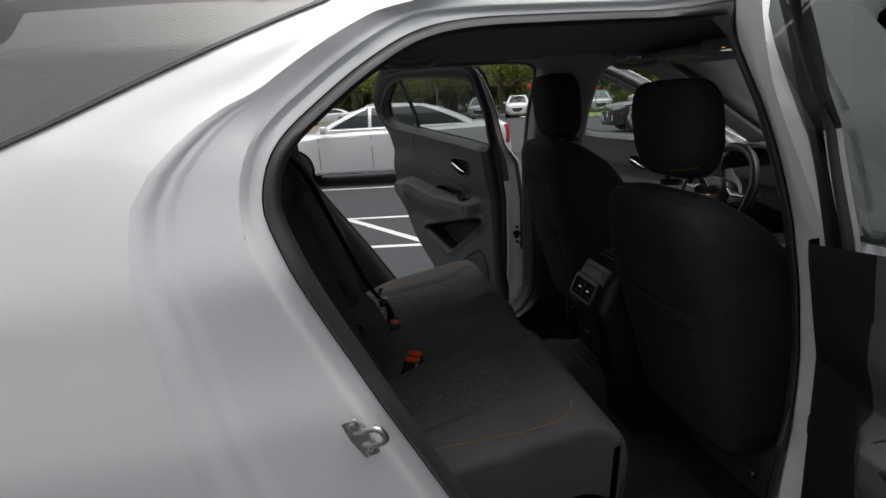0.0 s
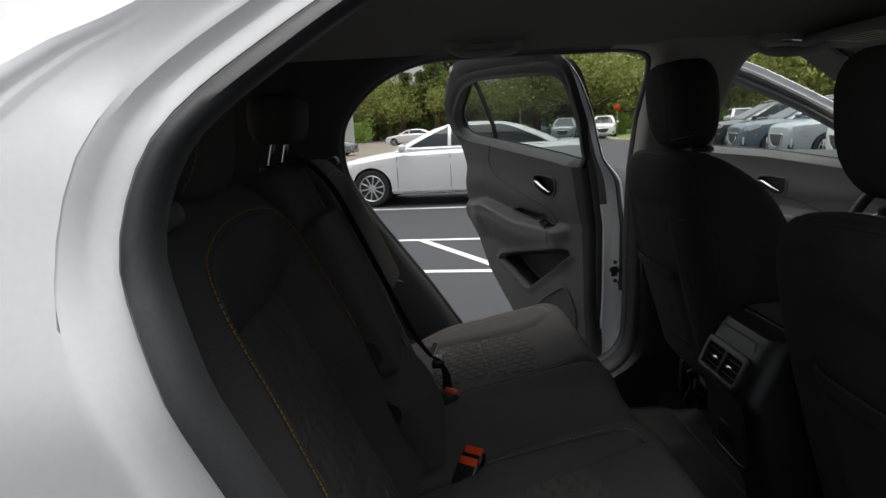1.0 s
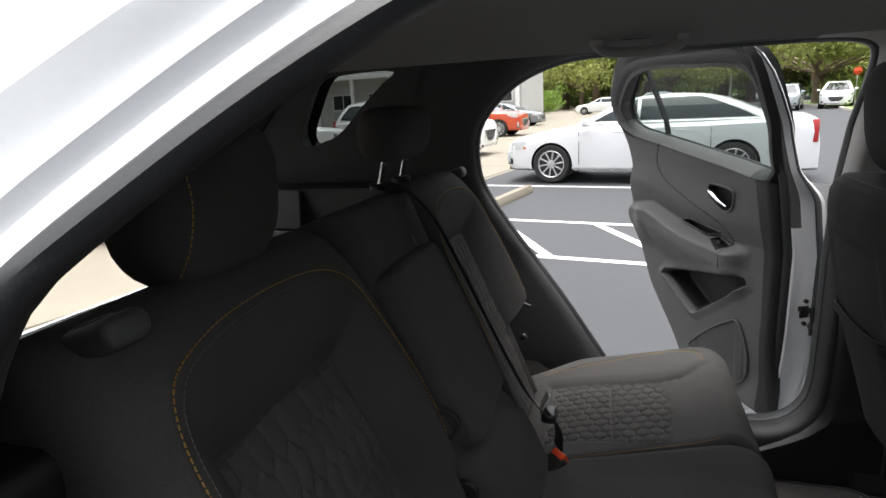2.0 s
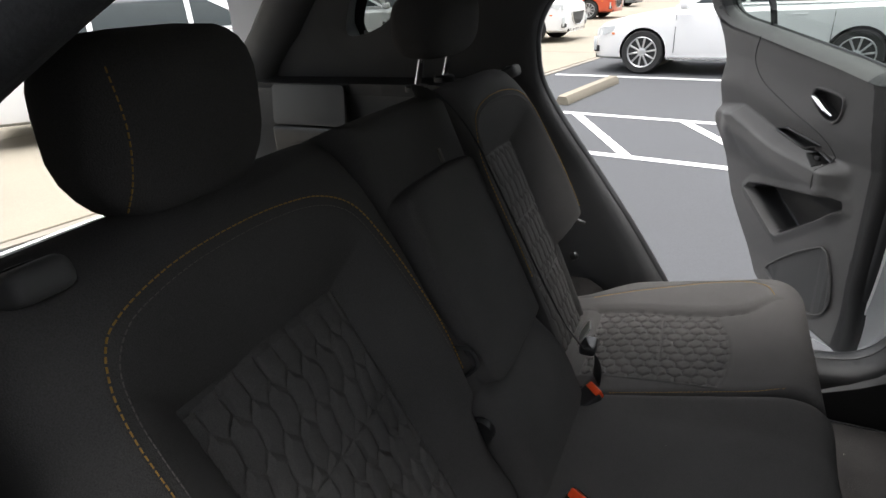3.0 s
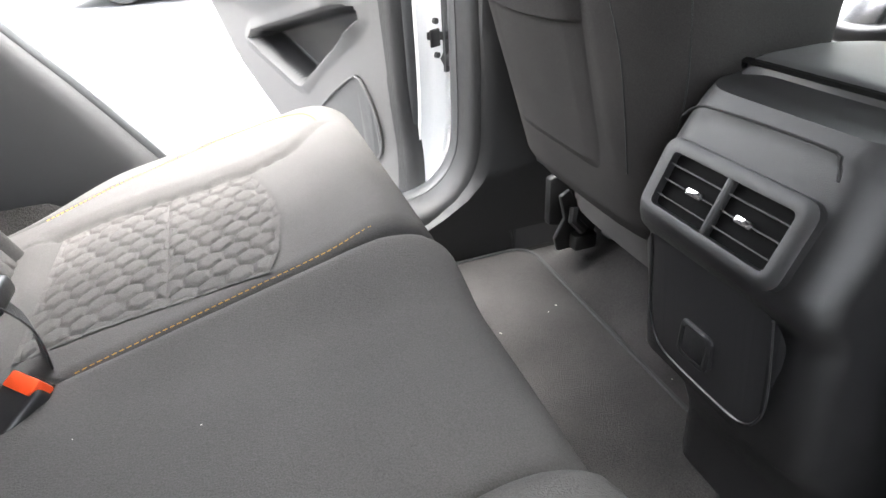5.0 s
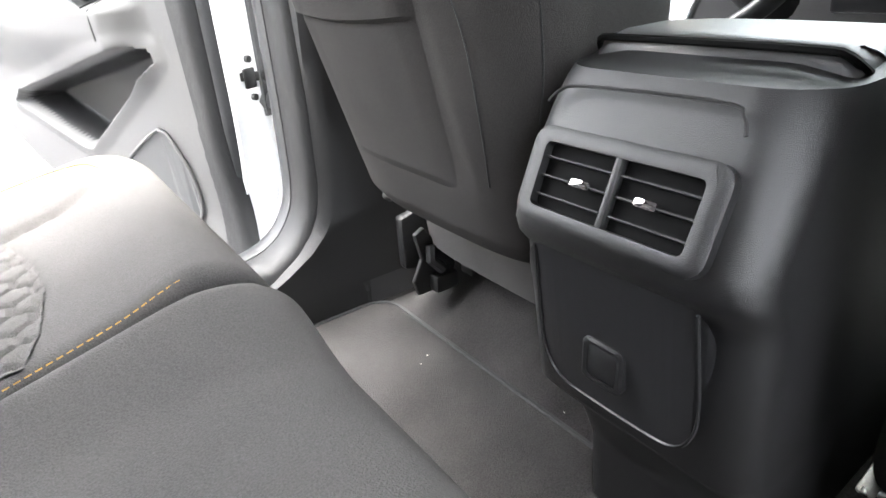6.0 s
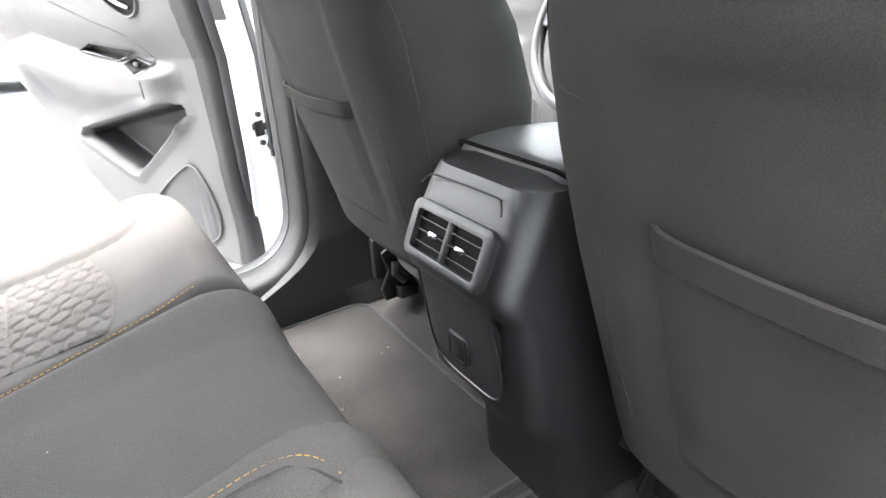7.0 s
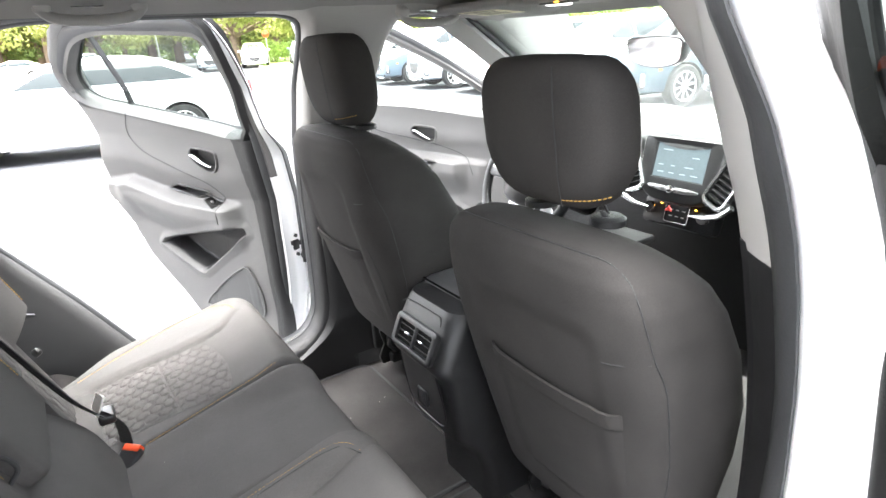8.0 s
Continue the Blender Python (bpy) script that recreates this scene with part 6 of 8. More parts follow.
# striker on the right jamb
striker = empty("door_striker", Matrix.Translation((-0.030, -0.822, 0.975)) @ Matrix.Rotation(radians(-28), 4, "Y") @ Matrix.Rotation(radians(-20), 4, "Z") @ Matrix.Scale(0.82, 4), "chromed U-shaped door striker bolted to the white jamb", "door striker")
part("plate", prism([(-0.016, -0.038), (0.012, -0.038), (0.018, -0.02), (0.018, 0.02), (0.012, 0.038), (-0.016, 0.038), (-0.02, 0.0)], 0.004, 0.001, 1, Matrix.Rotation(radians(90), 4, "X")), STEEL, striker)
part("loop", tube(curve([(-0.004, 0, 0.013), (0.018, -0.010, 0.015), (0.042, -0.014, 0.013), (0.048, -0.015, 0.0), (0.042, -0.014, -0.013), (0.018, -0.010, -0.015), (-0.004, 0, -0.013)], 28, False), 0.0058, 10), STEEL, striker)
for k in (-1, 1):
    part("screw", lathe([(0.007, 0.0), (0.007, 0.004), (0.004, 0.006)], 12, Matrix.Translation((0, -0.004, k * 0.028)) @ Matrix.Rotation(radians(90), 4, "X")), STEEL, striker)

# fittings on the left pillar's jamb
jamb_fit = empty("door_wiring_gaiter", Matrix.Translation((0.716, 0.815, 0.80)), "black rubber door wiring gaiter on the white jamb", "wiring gaiter")
part("gaiter", tube([(-0.035, 0.045, 0.0), (-0.015, 0.02, 0.0), (0.012, 0.0, 0.0)], [0.020, 0.024, 0.022], 12), RUBBER, jamb_fit)
for px, py, z in ((0.722, 0.850, 0.720), (0.726, 0.862, 0.640)):
    hp = empty("jamb_hinge_plate", Matrix.Translation((px, py, z)) @ Matrix.Rotation(radians(35), 4, "Z"), "white painted hinge plate bolted to the jamb", "hinge", "jamb hinge plates")
    part("plate", box((0.030, 0.012, 0.040), (0, 0, 0), 0.004), JAMB, hp)
    part("bolt", lathe([(0.009, 0), (0.009, 0.005), (0.006, 0.007)], 12, Matrix.Translation((0, -0.006, 0)) @ Matrix.Rotation(radians(90), 4, "X")), STEEL, hp)


# ---- dashboard ----
dash = empty("dashboard", None, "black dashboard with touchscreen, silver-rimmed vents and climate knobs", "dashboard")
SILVER = material("satin_silver_trim", (0.55, 0.55, 0.56), 0.25, metal=0.9, vary=0.05, scale=10, bump=0.02)
SCREEN = lamp_glow("lit_touchscreen", (0.075, 0.098, 0.108), 0.09)
SCREEN_INK = lamp_glow("lit_screen_bars", (0.22, 0.26, 0.28), 0.10)
RED_LENS_SMALL = material("red_button", (0.45, 0.03, 0.02), 0.3, vary=0.05, bump=0.0)
DASH_TOP = material("dark_dash_top", (0.125, 0.128, 0.130), 0.34, vary=0.12, scale=5, fine=900, bump=0.3)
prof = [(1.98, 1.115), (1.90, 1.155), (1.72, 1.175), (1.60, 1.178), (1.555, 1.165), (1.54, 1.135), (1.56, 1.05), (1.60, 1.0), (1.62, 0.92), (1.66, 0.80), (1.74, 0.62), (1.80, 0.45)]


def dash_surface(u, v):
    y = -0.74 + 1.48 * u
    i = min(int(v * 11), 10)
    k = v * 11 - i
    x = prof[i][0] + (prof[i + 1][0] - prof[i][0]) * k
    z = prof[i][1] + (prof[i + 1][1] - prof[i][1]) * k
    x += 0.10 * abs(y) ** 2.2
    if v > 0.35:
        x -= 0.03 * math.exp(-(y / 0.2) ** 2)
    z += 0.03 * math.exp(-((y - 0.36) / 0.17) ** 2) * step(0.75, 0.2, v)
    return (x, y, z)


part("dash_pad", sheet(lambda u, v: dash_surface(u, 0.60 * v), 50, 28, thick=(0.06, 0, -0.02)), DASH_TOP, dash, "dark soft dash top and fascia")
part("lower_fascia", sheet(lambda u, v: dash_surface(u, 0.60 + 0.40 * v), 50, 16, thick=(0.06, 0, -0.02)), PLASTIC, dash, "black lower fascia")
stack = Matrix.Translation((1.505, 0.004, 1.070)) @ Matrix(((0, 0.26, -0.966, 0), (-1, 0, 0, 0), (0, 0.966, 0.26, 0), (0, 0, 0, 1)))
bez = smooth_line([(-0.104, 0.088), (0.104, 0.088), (0.122, 0.080), (0.126, 0.062), (0.121, 0.0), (0.108, -0.052), (0.088, -0.078), (0.05, -0.090), (-0.05, -0.090), (-0.088, -0.078), (-0.108, -0.052), (-0.121, 0.0), (-0.126, 0.062), (-0.122, 0.080)], 64, True)
hole_in = [(max(-0.080, min(0.080, a * 0.9)), 0.022 + max(-0.048, min(0.048, (b - 0.02) * 0.9))) for a, b in bez]
bz_rings = [[(a, b, -0.03) for a, b in bez], [(a, b, 0.004) for a, b in bez], [(a * 0.985, b * 0.98, 0.012) for a, b in bez], [(a * 0.95, b * 0.94, 0.015) for a, b in bez], [(a * 1.03, 0.022 + (b - 0.022) * 1.03, 0.012) for a, b in hole_in], [(a, b, 0.007) for a, b in hole_in], [(a * 0.9, 0.022 + (b - 0.022) * 0.9, 0.004) for a, b in hole_in]]
part("screen_bezel", loft([[stack @ Vector(p) for p in r] for r in bz_rings]), SATIN, dash, "black screen surround", 50)
part("bezel_back", box((0.17, 0.11, 0.02), m=stack @ Matrix.Translation((0, 0.020, -0.006)), bevel=0.004), SATIN, dash)
scr = part("touchscreen", box((0.158, 0.094, 0.004), m=stack @ Matrix.Translation((0, 0.022, 0.006))), SCREEN, dash, "lit blue touchscreen", 0)
for y, w, xo in ((0.030, 0.03, 0.045), (-0.012, 0.016, 0.058), (-0.012, 0.012, 0.020), (-0.012, 0.026, -0.030), (-0.032, 0.020, 0.055), (-0.032, 0.016, 0.02), (-0.032, 0.016, -0.015), (-0.032, 0.02, -0.05), (0.016, 0.022, -0.045)):
    part("screen_bar", box((w, 0.0028, 0.001), m=stack @ Matrix.Translation((-xo, 0.022 + y, 0.0088))), SCREEN_INK, scr, "", 0)
part("button_row", prism([(-0.078, -0.003), (-0.04, -0.009), (0.04, -0.009), (0.078, -0.003), (0.082, 0.005), (0.06, 0.008), (-0.06, 0.008), (-0.082, 0.005)], 0.006, 0.002, 2, stack @ Matrix.Translation((0, -0.054, 0.012))), SILVER, dash, "silver control strip")
part("volume_knob", lathe([(0.011, 0), (0.011, 0.014), (0.008, 0.016)], 20, stack @ Matrix.Translation((0, -0.054, 0.015))), CHROME, dash, "chrome volume knob")
for s in (-1, 1):
    m = stack @ Matrix.Translation((s * 0.155, 0.000, 0.008)) @ Matrix.Rotation(radians(s * -24), 4, "Z")
    vt = part("air_vent", framed(0.037, 0.088, 0.022, 0.028, 0.076, 0.014, 0.0, 0.016, m), SILVER, dash, "silver-rimmed air vent", 50)
    part("vent_core", box((0.05, 0.14, 0.02), m=m @ Matrix.Translation((0, 0, -0.008))), BLACK_STEEL, vt, "", 0)
    for k in range(-4, 5):
        part("slat", box((0.046, 0.003, 0.010), m=m @ Matrix.Translation((0, 0.015 * k, 0.006)) @ Matrix.Rotation(radians(25), 4, "X")), SATIN, vt, "", 0)
    part("foot_trim", tube([stack @ Vector(p) for p in ((s * 0.178, -0.070, 0.012), (s * 0.150, -0.098, 0.014), (s * 0.110, -0.110, 0.014), (s * 0.065, -0.114, 0.012))], [0.014, 0.015, 0.011, 0.004], 10, flat=0.6), SILVER, dash, "silver trim sweep")
part("hazard_button", prism([(-0.012, -0.006), (0.012, -0.006), (0.0, 0.010)], 0.004, 0.001, 1, stack @ Matrix.Translation((0, -0.108, 0.008))), RED_LENS_SMALL, dash, "red hazard button")
clim = Matrix.Translation((1.535, 0.02, 0.935)) @ Matrix(((0, 0.26, -0.966, 0), (-1, 0, 0, 0), (0, 0.966, 0.26, 0), (0, 0, 0, 1)))
part("climate_panel", box((0.24, 0.085, 0.05), m=clim @ Matrix.Translation((0, 0, -0.022)), bevel=0.015), SATIN, dash, "black climate panel")
for s in (-1, 1):
    part("climate_knob", lathe([(0.019, 0), (0.019, 0.012), (0.016, 0.018), (0.012, 0.018)], 24, clim @ Matrix.Translation((s * 0.088, 0.004, 0.004))), CHROME, dash, "chrome-ringed climate knob")
    part("indicator", box((0.006, 0.002, 0.002), m=clim @ Matrix.Translation((s * 0.056, 0.022, 0.005))), lamp_glow("amber_light", (0.9, 0.35, 0.03), 1.5), dash, "amber indicator", 0)
part("climate_keys", framed(0.040, 0.028, 0.008, 0.036, 0.024, 0.006, 0.0, 0.006, clim @ Matrix.Translation((0, 0.0, 0.003))), SILVER, dash, "silver-framed key block")
for k in range(6):
    part("key_mark", box((0.010, 0.003, 0.001), m=clim @ Matrix.Translation((-0.02 + 0.02 * (k % 3), 0.010 - 0.018 * (k // 3), 0.005))), STRIPE, dash, "", 0)
part("glovebox_lid", sheet(lambda u, v: (1.60 + 0.06 * v + 0.05 * u * u, -0.22 - 0.42 * u, 0.93 - 0.20 * v), 12, 8, thick=(0.02, 0, 0)), DASH_TOP, dash, "dark glovebox lid")
part("shadow_gap", tube([(1.60, -0.20, 0.97), (1.58, -0.30, 0.985), (1.60, -0.45, 0.985), (1.66, -0.66, 0.975)], 0.004, 6), BLACK_STEEL, dash)
for k in range(12):
    part("defrost_slot", box((0.012, 0.014, 0.003), (1.82, -0.30 + 0.02 * k, 1.176), 0.001), BLACK_STEEL, dash, "", 0)

# instrument binnacle and steering wheel ahead of the driver
part("cluster_hood", sheet(lambda u, v: (1.42 + 0.16 * v, 0.36 + 0.19 * math.cos(math.pi * u), 1.09 + 0.10 * math.sin(math.pi * u) ** 0.7 + 0.01 * v), 24, 6, thick=(0, 0, 0.012)), DASH_TOP, dash, "dark instrument hood")
part("instrument_panel", box((0.01, 0.34, 0.13), (1.555, 0.36, 1.095), 0.004), SATIN, dash, "black instrument panel")
part("gauge_rim", tube([(1.545, 0.36 - 0.18 * math.cos(math.pi * k / 20), 1.05 + 0.115 * math.sin(math.pi * k / 20)) for k in range(21)], 0.004, 6), SILVER, dash, "silver gauge surround")
wm = Matrix.Translation((1.27, 0.365, 1.03)) @ Matrix.Rotation(radians(-64), 4, "Y")
wheel = empty("steering_wheel", wm, "black leather steering wheel with silver spokes and a gold emblem", "steering wheel")
part("rim", tube([(0.185 * math.cos(k * math.tau / 48), 0.185 * math.sin(k * math.tau / 48), 0) for k in range(49)], 0.0155, 12), SATIN, wheel, "black leather rim")
hub = smooth_line([(-0.085, 0.0), (-0.06, 0.075), (0.02, 0.085), (0.06, 0.05), (0.065, 0.0), (0.06, -0.05), (0.02, -0.085), (-0.06, -0.075)], 40, True)
part("hub", loft([[(a, b, -0.03) for a, b in hub], [(a, b, 0.010) for a, b in hub], [(a * 0.9, b * 0.9, 0.022) for a, b in hub], [(a * 0.5, b * 0.5, 0.027) for a, b in hub]], True, True), SATIN, wheel, "", 50)
for s in (-1, 1):
    part("spoke", prism([(-0.02, s * 0.06), (0.03, s * 0.07), (0.02, s * 0.18), (-0.015, s * 0.18)], 0.018, 0.004, 2, Matrix.Translation((0, 0, -0.008))), SATIN, wheel)
    part("spoke_trim", tube([(0.035, s * 0.06, 0.012), (0.012, s * 0.11, 0.012), (0.014, s * 0.165, 0.008)], 0.0055, 8), SILVER, wheel, "silver spoke trim")
part("lower_spoke", prism([(-0.18, -0.03), (-0.18, 0.03), (-0.07, 0.045), (-0.07, -0.045)], 0.016, 0.004, 2, Matrix.Translation((0, 0, -0.008))), SILVER, wheel, "silver lower spoke")
GOLD = material("gold_emblem", (0.72, 0.50, 0.16), 0.3, metal=0.9, vary=0.05, bump=0.0)
part("emblem", prism([(-0.012, -0.018), (-0.004, -0.030), (0.004, -0.030), (0.012, 0.018), (0.004, 0.030), (-0.004, 0.030)], 0.003, 0.0008, 1, Matrix.Translation((0.0, 0, 0.028))), GOLD, wheel, "plain gold emblem shape")
part("steering_column", tube([(0, 0, -0.02), (0, 0, -0.30)], 0.045, 14), PLASTIC, wheel)
for s in (-1, 1):
    part("stalk", tube([(0.02, s * 0.04, -0.06), (0.04, s * 0.17, -0.055)], [0.009, 0.007], 8), PLASTIC, wheel)

# windscreen, pillars, mirror, visors
scr_b, scr_t = 1.10, 1.535


def screen(u, v):
    w = 0.70 + (0.52 - 0.70) * v
    return Vector((2.02 - 0.76 * v - 0.12 * abs(2 * u - 1) ** 2.2, 0.02 + w * (2 * u - 1), scr_b + (scr_t - scr_b) * v))


part("windscreen", sheet(lambda u, v: screen(u, v), 20, 10), WIND, suv, "windscreen glass", 60)
for s in (0, 1):
    a = [screen(s, k / 10) for k in range(11)]
    sg = 1 if s else -1
    part("a_pillar", loft([[p + Vector((-0.01, -sg * 0.035, -0.03)), p + Vector((-0.055, sg * 0.005, -0.045)), p + Vector((-0.05, sg * 0.05, -0.01)), p + Vector((0.03, sg * 0.03, 0.02))] for p in a], True, True), PILLAR, suv, "light grey windscreen pillar trim", 50)
    part("screen_seal", tube([p + Vector((0.0, -sg * 0.02, -0.004)) for p in a], 0.008, 6), RUBBER, suv)
part("windscreen_header", sheet(lambda u, v: screen(u, 0.93 + 0.12 * v) + Vector((-0.05 * v, 0, 0.0 + 0.012 * v - 0.012)), 20, 4, thick=(0, 0, 0.02)), LINER, suv, "grey header trim")
mir = empty("rear_view_mirror", Matrix.Translation((1.42, 0.052, 1.386)) @ Matrix.Rotation(radians(-18), 4, "Z") @ Matrix.Rotation(radians(-5), 4, "Y"), "black rear-view mirror on the windscreen", "mirror")
mo = smooth_line([(-0.118, 0.012), (-0.11, 0.034), (0.0, 0.040), (0.11, 0.034), (0.118, 0.012), (0.10, -0.024), (0.0, -0.038), (-0.10, -0.024)], 40, True)
part("housing", loft([[(0.0, a, b) for a, b in mo], [(0.014, a, b) for a, b in mo], [(0.035, a * 0.85, b * 0.85) for a, b in mo]], True, True), SATIN, mir, "", 50)
bm = bmesh.new()
bm.faces.new([bm.verts.new((-0.001, a * 0.95, b * 0.93)) for a, b in mo])
part("mirror_glass", bm, CHROME, mir, "silvered mirror glass", 0)
part("stem", tube([(0.03, 0, 0), (0.07, 0, 0.05), (0.10, 0, 0.09)], 0.012, 8), SATIN, mir)
over = empty("overhead_console", Matrix.Translation((1.12, 0.02, 1.525)), "grey overhead console with reading lamps in the headliner", "overhead console")
part("shell", box((0.20, 0.17, 0.03), (0, 0, 0), 0.012, 3), LINER, over)
part("lamp_lens", box((0.05, 0.035, 0.006), (-0.02, 0.045, -0.016), 0.002), lamp_glow("reading_lamp", (0.8, 0.8, 0.78), 0.3), over, "pale lamp lens")
part("switch_bar", box((0.03, 0.09, 0.008), (-0.075, -0.01, -0.014), 0.002), SATIN, over, "black switch bar")
part("switch_light", box((0.004, 0.012, 0.003), (-0.091, -0.02, -0.014), 0.0005), lamp_glow("amber_map_light", (0.9, 0.3, 0.02), 1.0), over, "amber light", 0)
for s in (-1, 1):
    vs = empty("sun_visor", Matrix.Translation((1.10, 0.02 + s * 0.30, 1.515)) @ Matrix.Rotation(radians(5), 4, "Y"), "grey sun visor folded up against the headliner", "sun visor", "sun visors")
    part("board", box((0.17, 0.36, 0.02), (0, 0, 0), 0.009, 3), LINER, vs)
    lb = part("warning_label", box((0.09, 0.16, 0.001), (-0.01, -0.02, -0.0108)), material("cream_label", (0.62, 0.58, 0.40), 0.7, vary=0.05), vs, "cream warning label", 0)
    for k in range(4):
        part("label_bar", box((0.006, 0.12 - 0.02 * (k % 2), 0.0006), (-0.045 + 0.02 * k, -0.02, -0.0116)), TRIM, lb, "", 0)


# grab handles on the roof rail
def grab_handle(x, y, z, s):
    g = empty("grab_handle", Matrix.Translation((x, y, z)) @ Matrix.Rotation(radians(s * 24), 4, "X"), "grey plastic grab handle on the headliner", "grab handle", "grab handles")
    GREY = PILLAR
    for k in (-1, 1):
        part("mount", box((0.030, 0.030, 0.028), (k * 0.082, 0, -0.006), 0.008, 3), GREY, g)
    part("grip", tube(curve([(-0.088, 0, -0.008), (-0.07, -s * 0.012, -0.024), (-0.03, -s * 0.016, -0.030), (0.03, -s * 0.016, -0.030), (0.07, -s * 0.012, -0.024), (0.088, 0, -0.008)], 24, False), 0.0125, 10, flat=0.7), GREY, g)
    part("hook", box((0.055, 0.006, 0.010), (-0.008, -s * 0.006, -0.004), 0.002), CHROME, g, "bright coat hook")
    part("recess", box((0.19, 0.006, 0.03), (0, s * 0.012, 0.0), 0.002), GREY, g)
    return g


grab_handle(0.212, 0.405, 1.558, 1)
grab_handle(0.99, 0.43, 1.525, 1)
grab_handle(0.99, -0.40, 1.525, -1)

# ---- luggage space ----
cargo = empty("luggage_side_trim", None, "dark moulded side trim of the luggage space with a storage lid", "cargo trim")
part("side_moulding", sheet(lambda u, v: (-1.20 + 0.92 * u, 0.70 - 0.10 * step(0.6, 1.0, v) + 0.03 * u, 0.55 + 0.66 * v), 20, 20, thick=(0, 0.02, 0)), TRIM, cargo)
part("storage_lid", prism(rr2(0.125, 0.056, 0.014), 0.012, 0.003, 2, Matrix.Translation((-0.838, 0.600, 1.166)) @ Matrix.Rotation(radians(82), 4, "X")), TRIM, cargo, "charcoal storage lid")
part("ledge", sheet(lambda u, v: (-1.20 + 0.92 * u, 0.615 + 0.06 * v, 1.224 + 0.01 * v), 8, 4, thick=(0, 0, -0.03)), PLASTIC, cargo, "dark ledge")
part("recess", box((0.34, 0.05, 0.10), (-0.80, 0.600, 1.058), 0.012, 3), BLACK_STEEL, cargo, "dark storage recess")
part("hook", tube(curve([(-1.06, 0.585, 1.235), (-1.045, 0.555, 1.228), (-1.045, 0.548, 1.248), (-1.05, 0.556, 1.262)], 12, False), 0.007, 8), PLASTIC, cargo)
part("speaker_cup", lathe([(0.026, 0), (0.026, 0.008), (0.018, 0.010), (0.017, 0.002)], 20, Matrix.Translation((-1.11, 0.605, 1.138)) @ Matrix.Rotation(radians(90), 4, "X") @ Matrix.Rotation(radians(25), 4, "Y")), PLASTIC, cargo, "round black socket")
part("lower_side", sheet(lambda u, v: (-1.22 + 0.95 * u, -0.66, 0.6 + 0.5 * v), 6, 6, thick=(0, -0.02, 0)), TRIM_DARK, cargo)
shelf_r = part("right_ledge", box((0.55, 0.16, 0.05), (-0.48, -0.665, 1.185), 0.018, 3), PLASTIC, cargo, "black moulded ledge")
part("ledge_cup", box((0.09, 0.05, 0.006), (-0.28, -0.66, 1.212), 0.002), BLACK_STEEL, shelf_r)


# ---- parked vehicles ----
CAR_GLASS = material("vehicle_glass", (0.018, 0.026, 0.026), 0.04, vary=0.1, bump=0.0, coat=0.5)
CAR_TRIM = material("vehicle_black_trim", (0.015, 0.015, 0.016), 0.5, vary=0.15, bump=0.1)
TYRE = material("tyre_rubber", (0.022, 0.022, 0.022), 0.85, vary=0.2, scale=20, bump=0.3)
ALLOY = material("alloy_rim", (0.62, 0.62, 0.63), 0.3, metal=0.85, vary=0.06, bump=0.02)
LAMP = material("headlamp_lens", (0.55, 0.57, 0.58), 0.08, vary=0.1, scale=14, bump=0.05, coat=1.0)
RED_LENS = material("red_tail_lens", (0.45, 0.02, 0.02), 0.15, vary=0.1, bump=0.02, coat=1.0)
AMBER_LENS = material("amber_marker_lens", (0.75, 0.20, 0.03), 0.2, vary=0.05, bump=0.02)
PAINTS = {"white": PAINT}
for nm, col in (("silver", (0.42, 0.46, 0.50)), ("slate", (0.10, 0.14, 0.18)), ("dark", (0.018, 0.021, 0.024)), ("navy", (0.020, 0.045, 0.065)), ("red", (0.55, 0.065, 0.018)), ("grey", (0.16, 0.18, 0.20))):
    PAINTS[nm] = material(nm + "_car_paint", col, 0.3, vary=0.03, scale=2, bump=0.01, coat=1.0)

SEDAN = dict(L=4.95, W=0.92, wb=(1.58, -1.33), r=0.335, zb=0.20,
             low=[(2.48, 0.60, 0.50), (2.44, 0.70, 0.66), (2.32, 0.77, 0.79), (2.0, 0.85, 0.885), (1.5, 0.93, 0.915), (1.0, 0.985, 0.92), (0.2, 1.0, 0.92), (-0.8, 1.01, 0.92), (-1.5, 1.03, 0.91), (-2.0, 1.04, 0.88), (-2.3, 1.02, 0.82), (-2.42, 0.96, 0.76), (-2.47, 0.70, 0.70)],
             top=[(0.97, 1.20, -1.95, 0.83), (1.15, 0.86, -1.62, 0.775), (1.34, 0.46, -1.18, 0.68), (1.42, 0.18, -0.86, 0.61), (1.45, -0.15, -0.5, 0.48)],
             split=(0.12, -0.92), hood=0.0)
SUVC = dict(L=4.80, W=0.95, wb=(1.50, -1.36), r=0.365, zb=0.26,
            low=[(2.40, 0.72, 0.55), (2.36, 0.88, 0.70), (2.25, 0.98, 0.82), (1.95, 1.04, 0.905), (1.5, 1.08, 0.94), (1.0, 1.11, 0.95), (0.2, 1.12, 0.95), (-0.8, 1.13, 0.95), (-1.6, 1.15, 0.94), (-2.1, 1.16, 0.90), (-2.32, 1.14, 0.84), (-2.40, 0.95, 0.78)],
            top=[(1.09, 1.22, -2.30, 0.86), (1.28, 0.88, -2.22, 0.805), (1.50, 0.48, -2.05, 0.70), (1.62, 0.20, -1.92, 0.63), (1.665, -0.1, -1.7, 0.50)],
            split=(0.10, -0.98), hood=0.08)


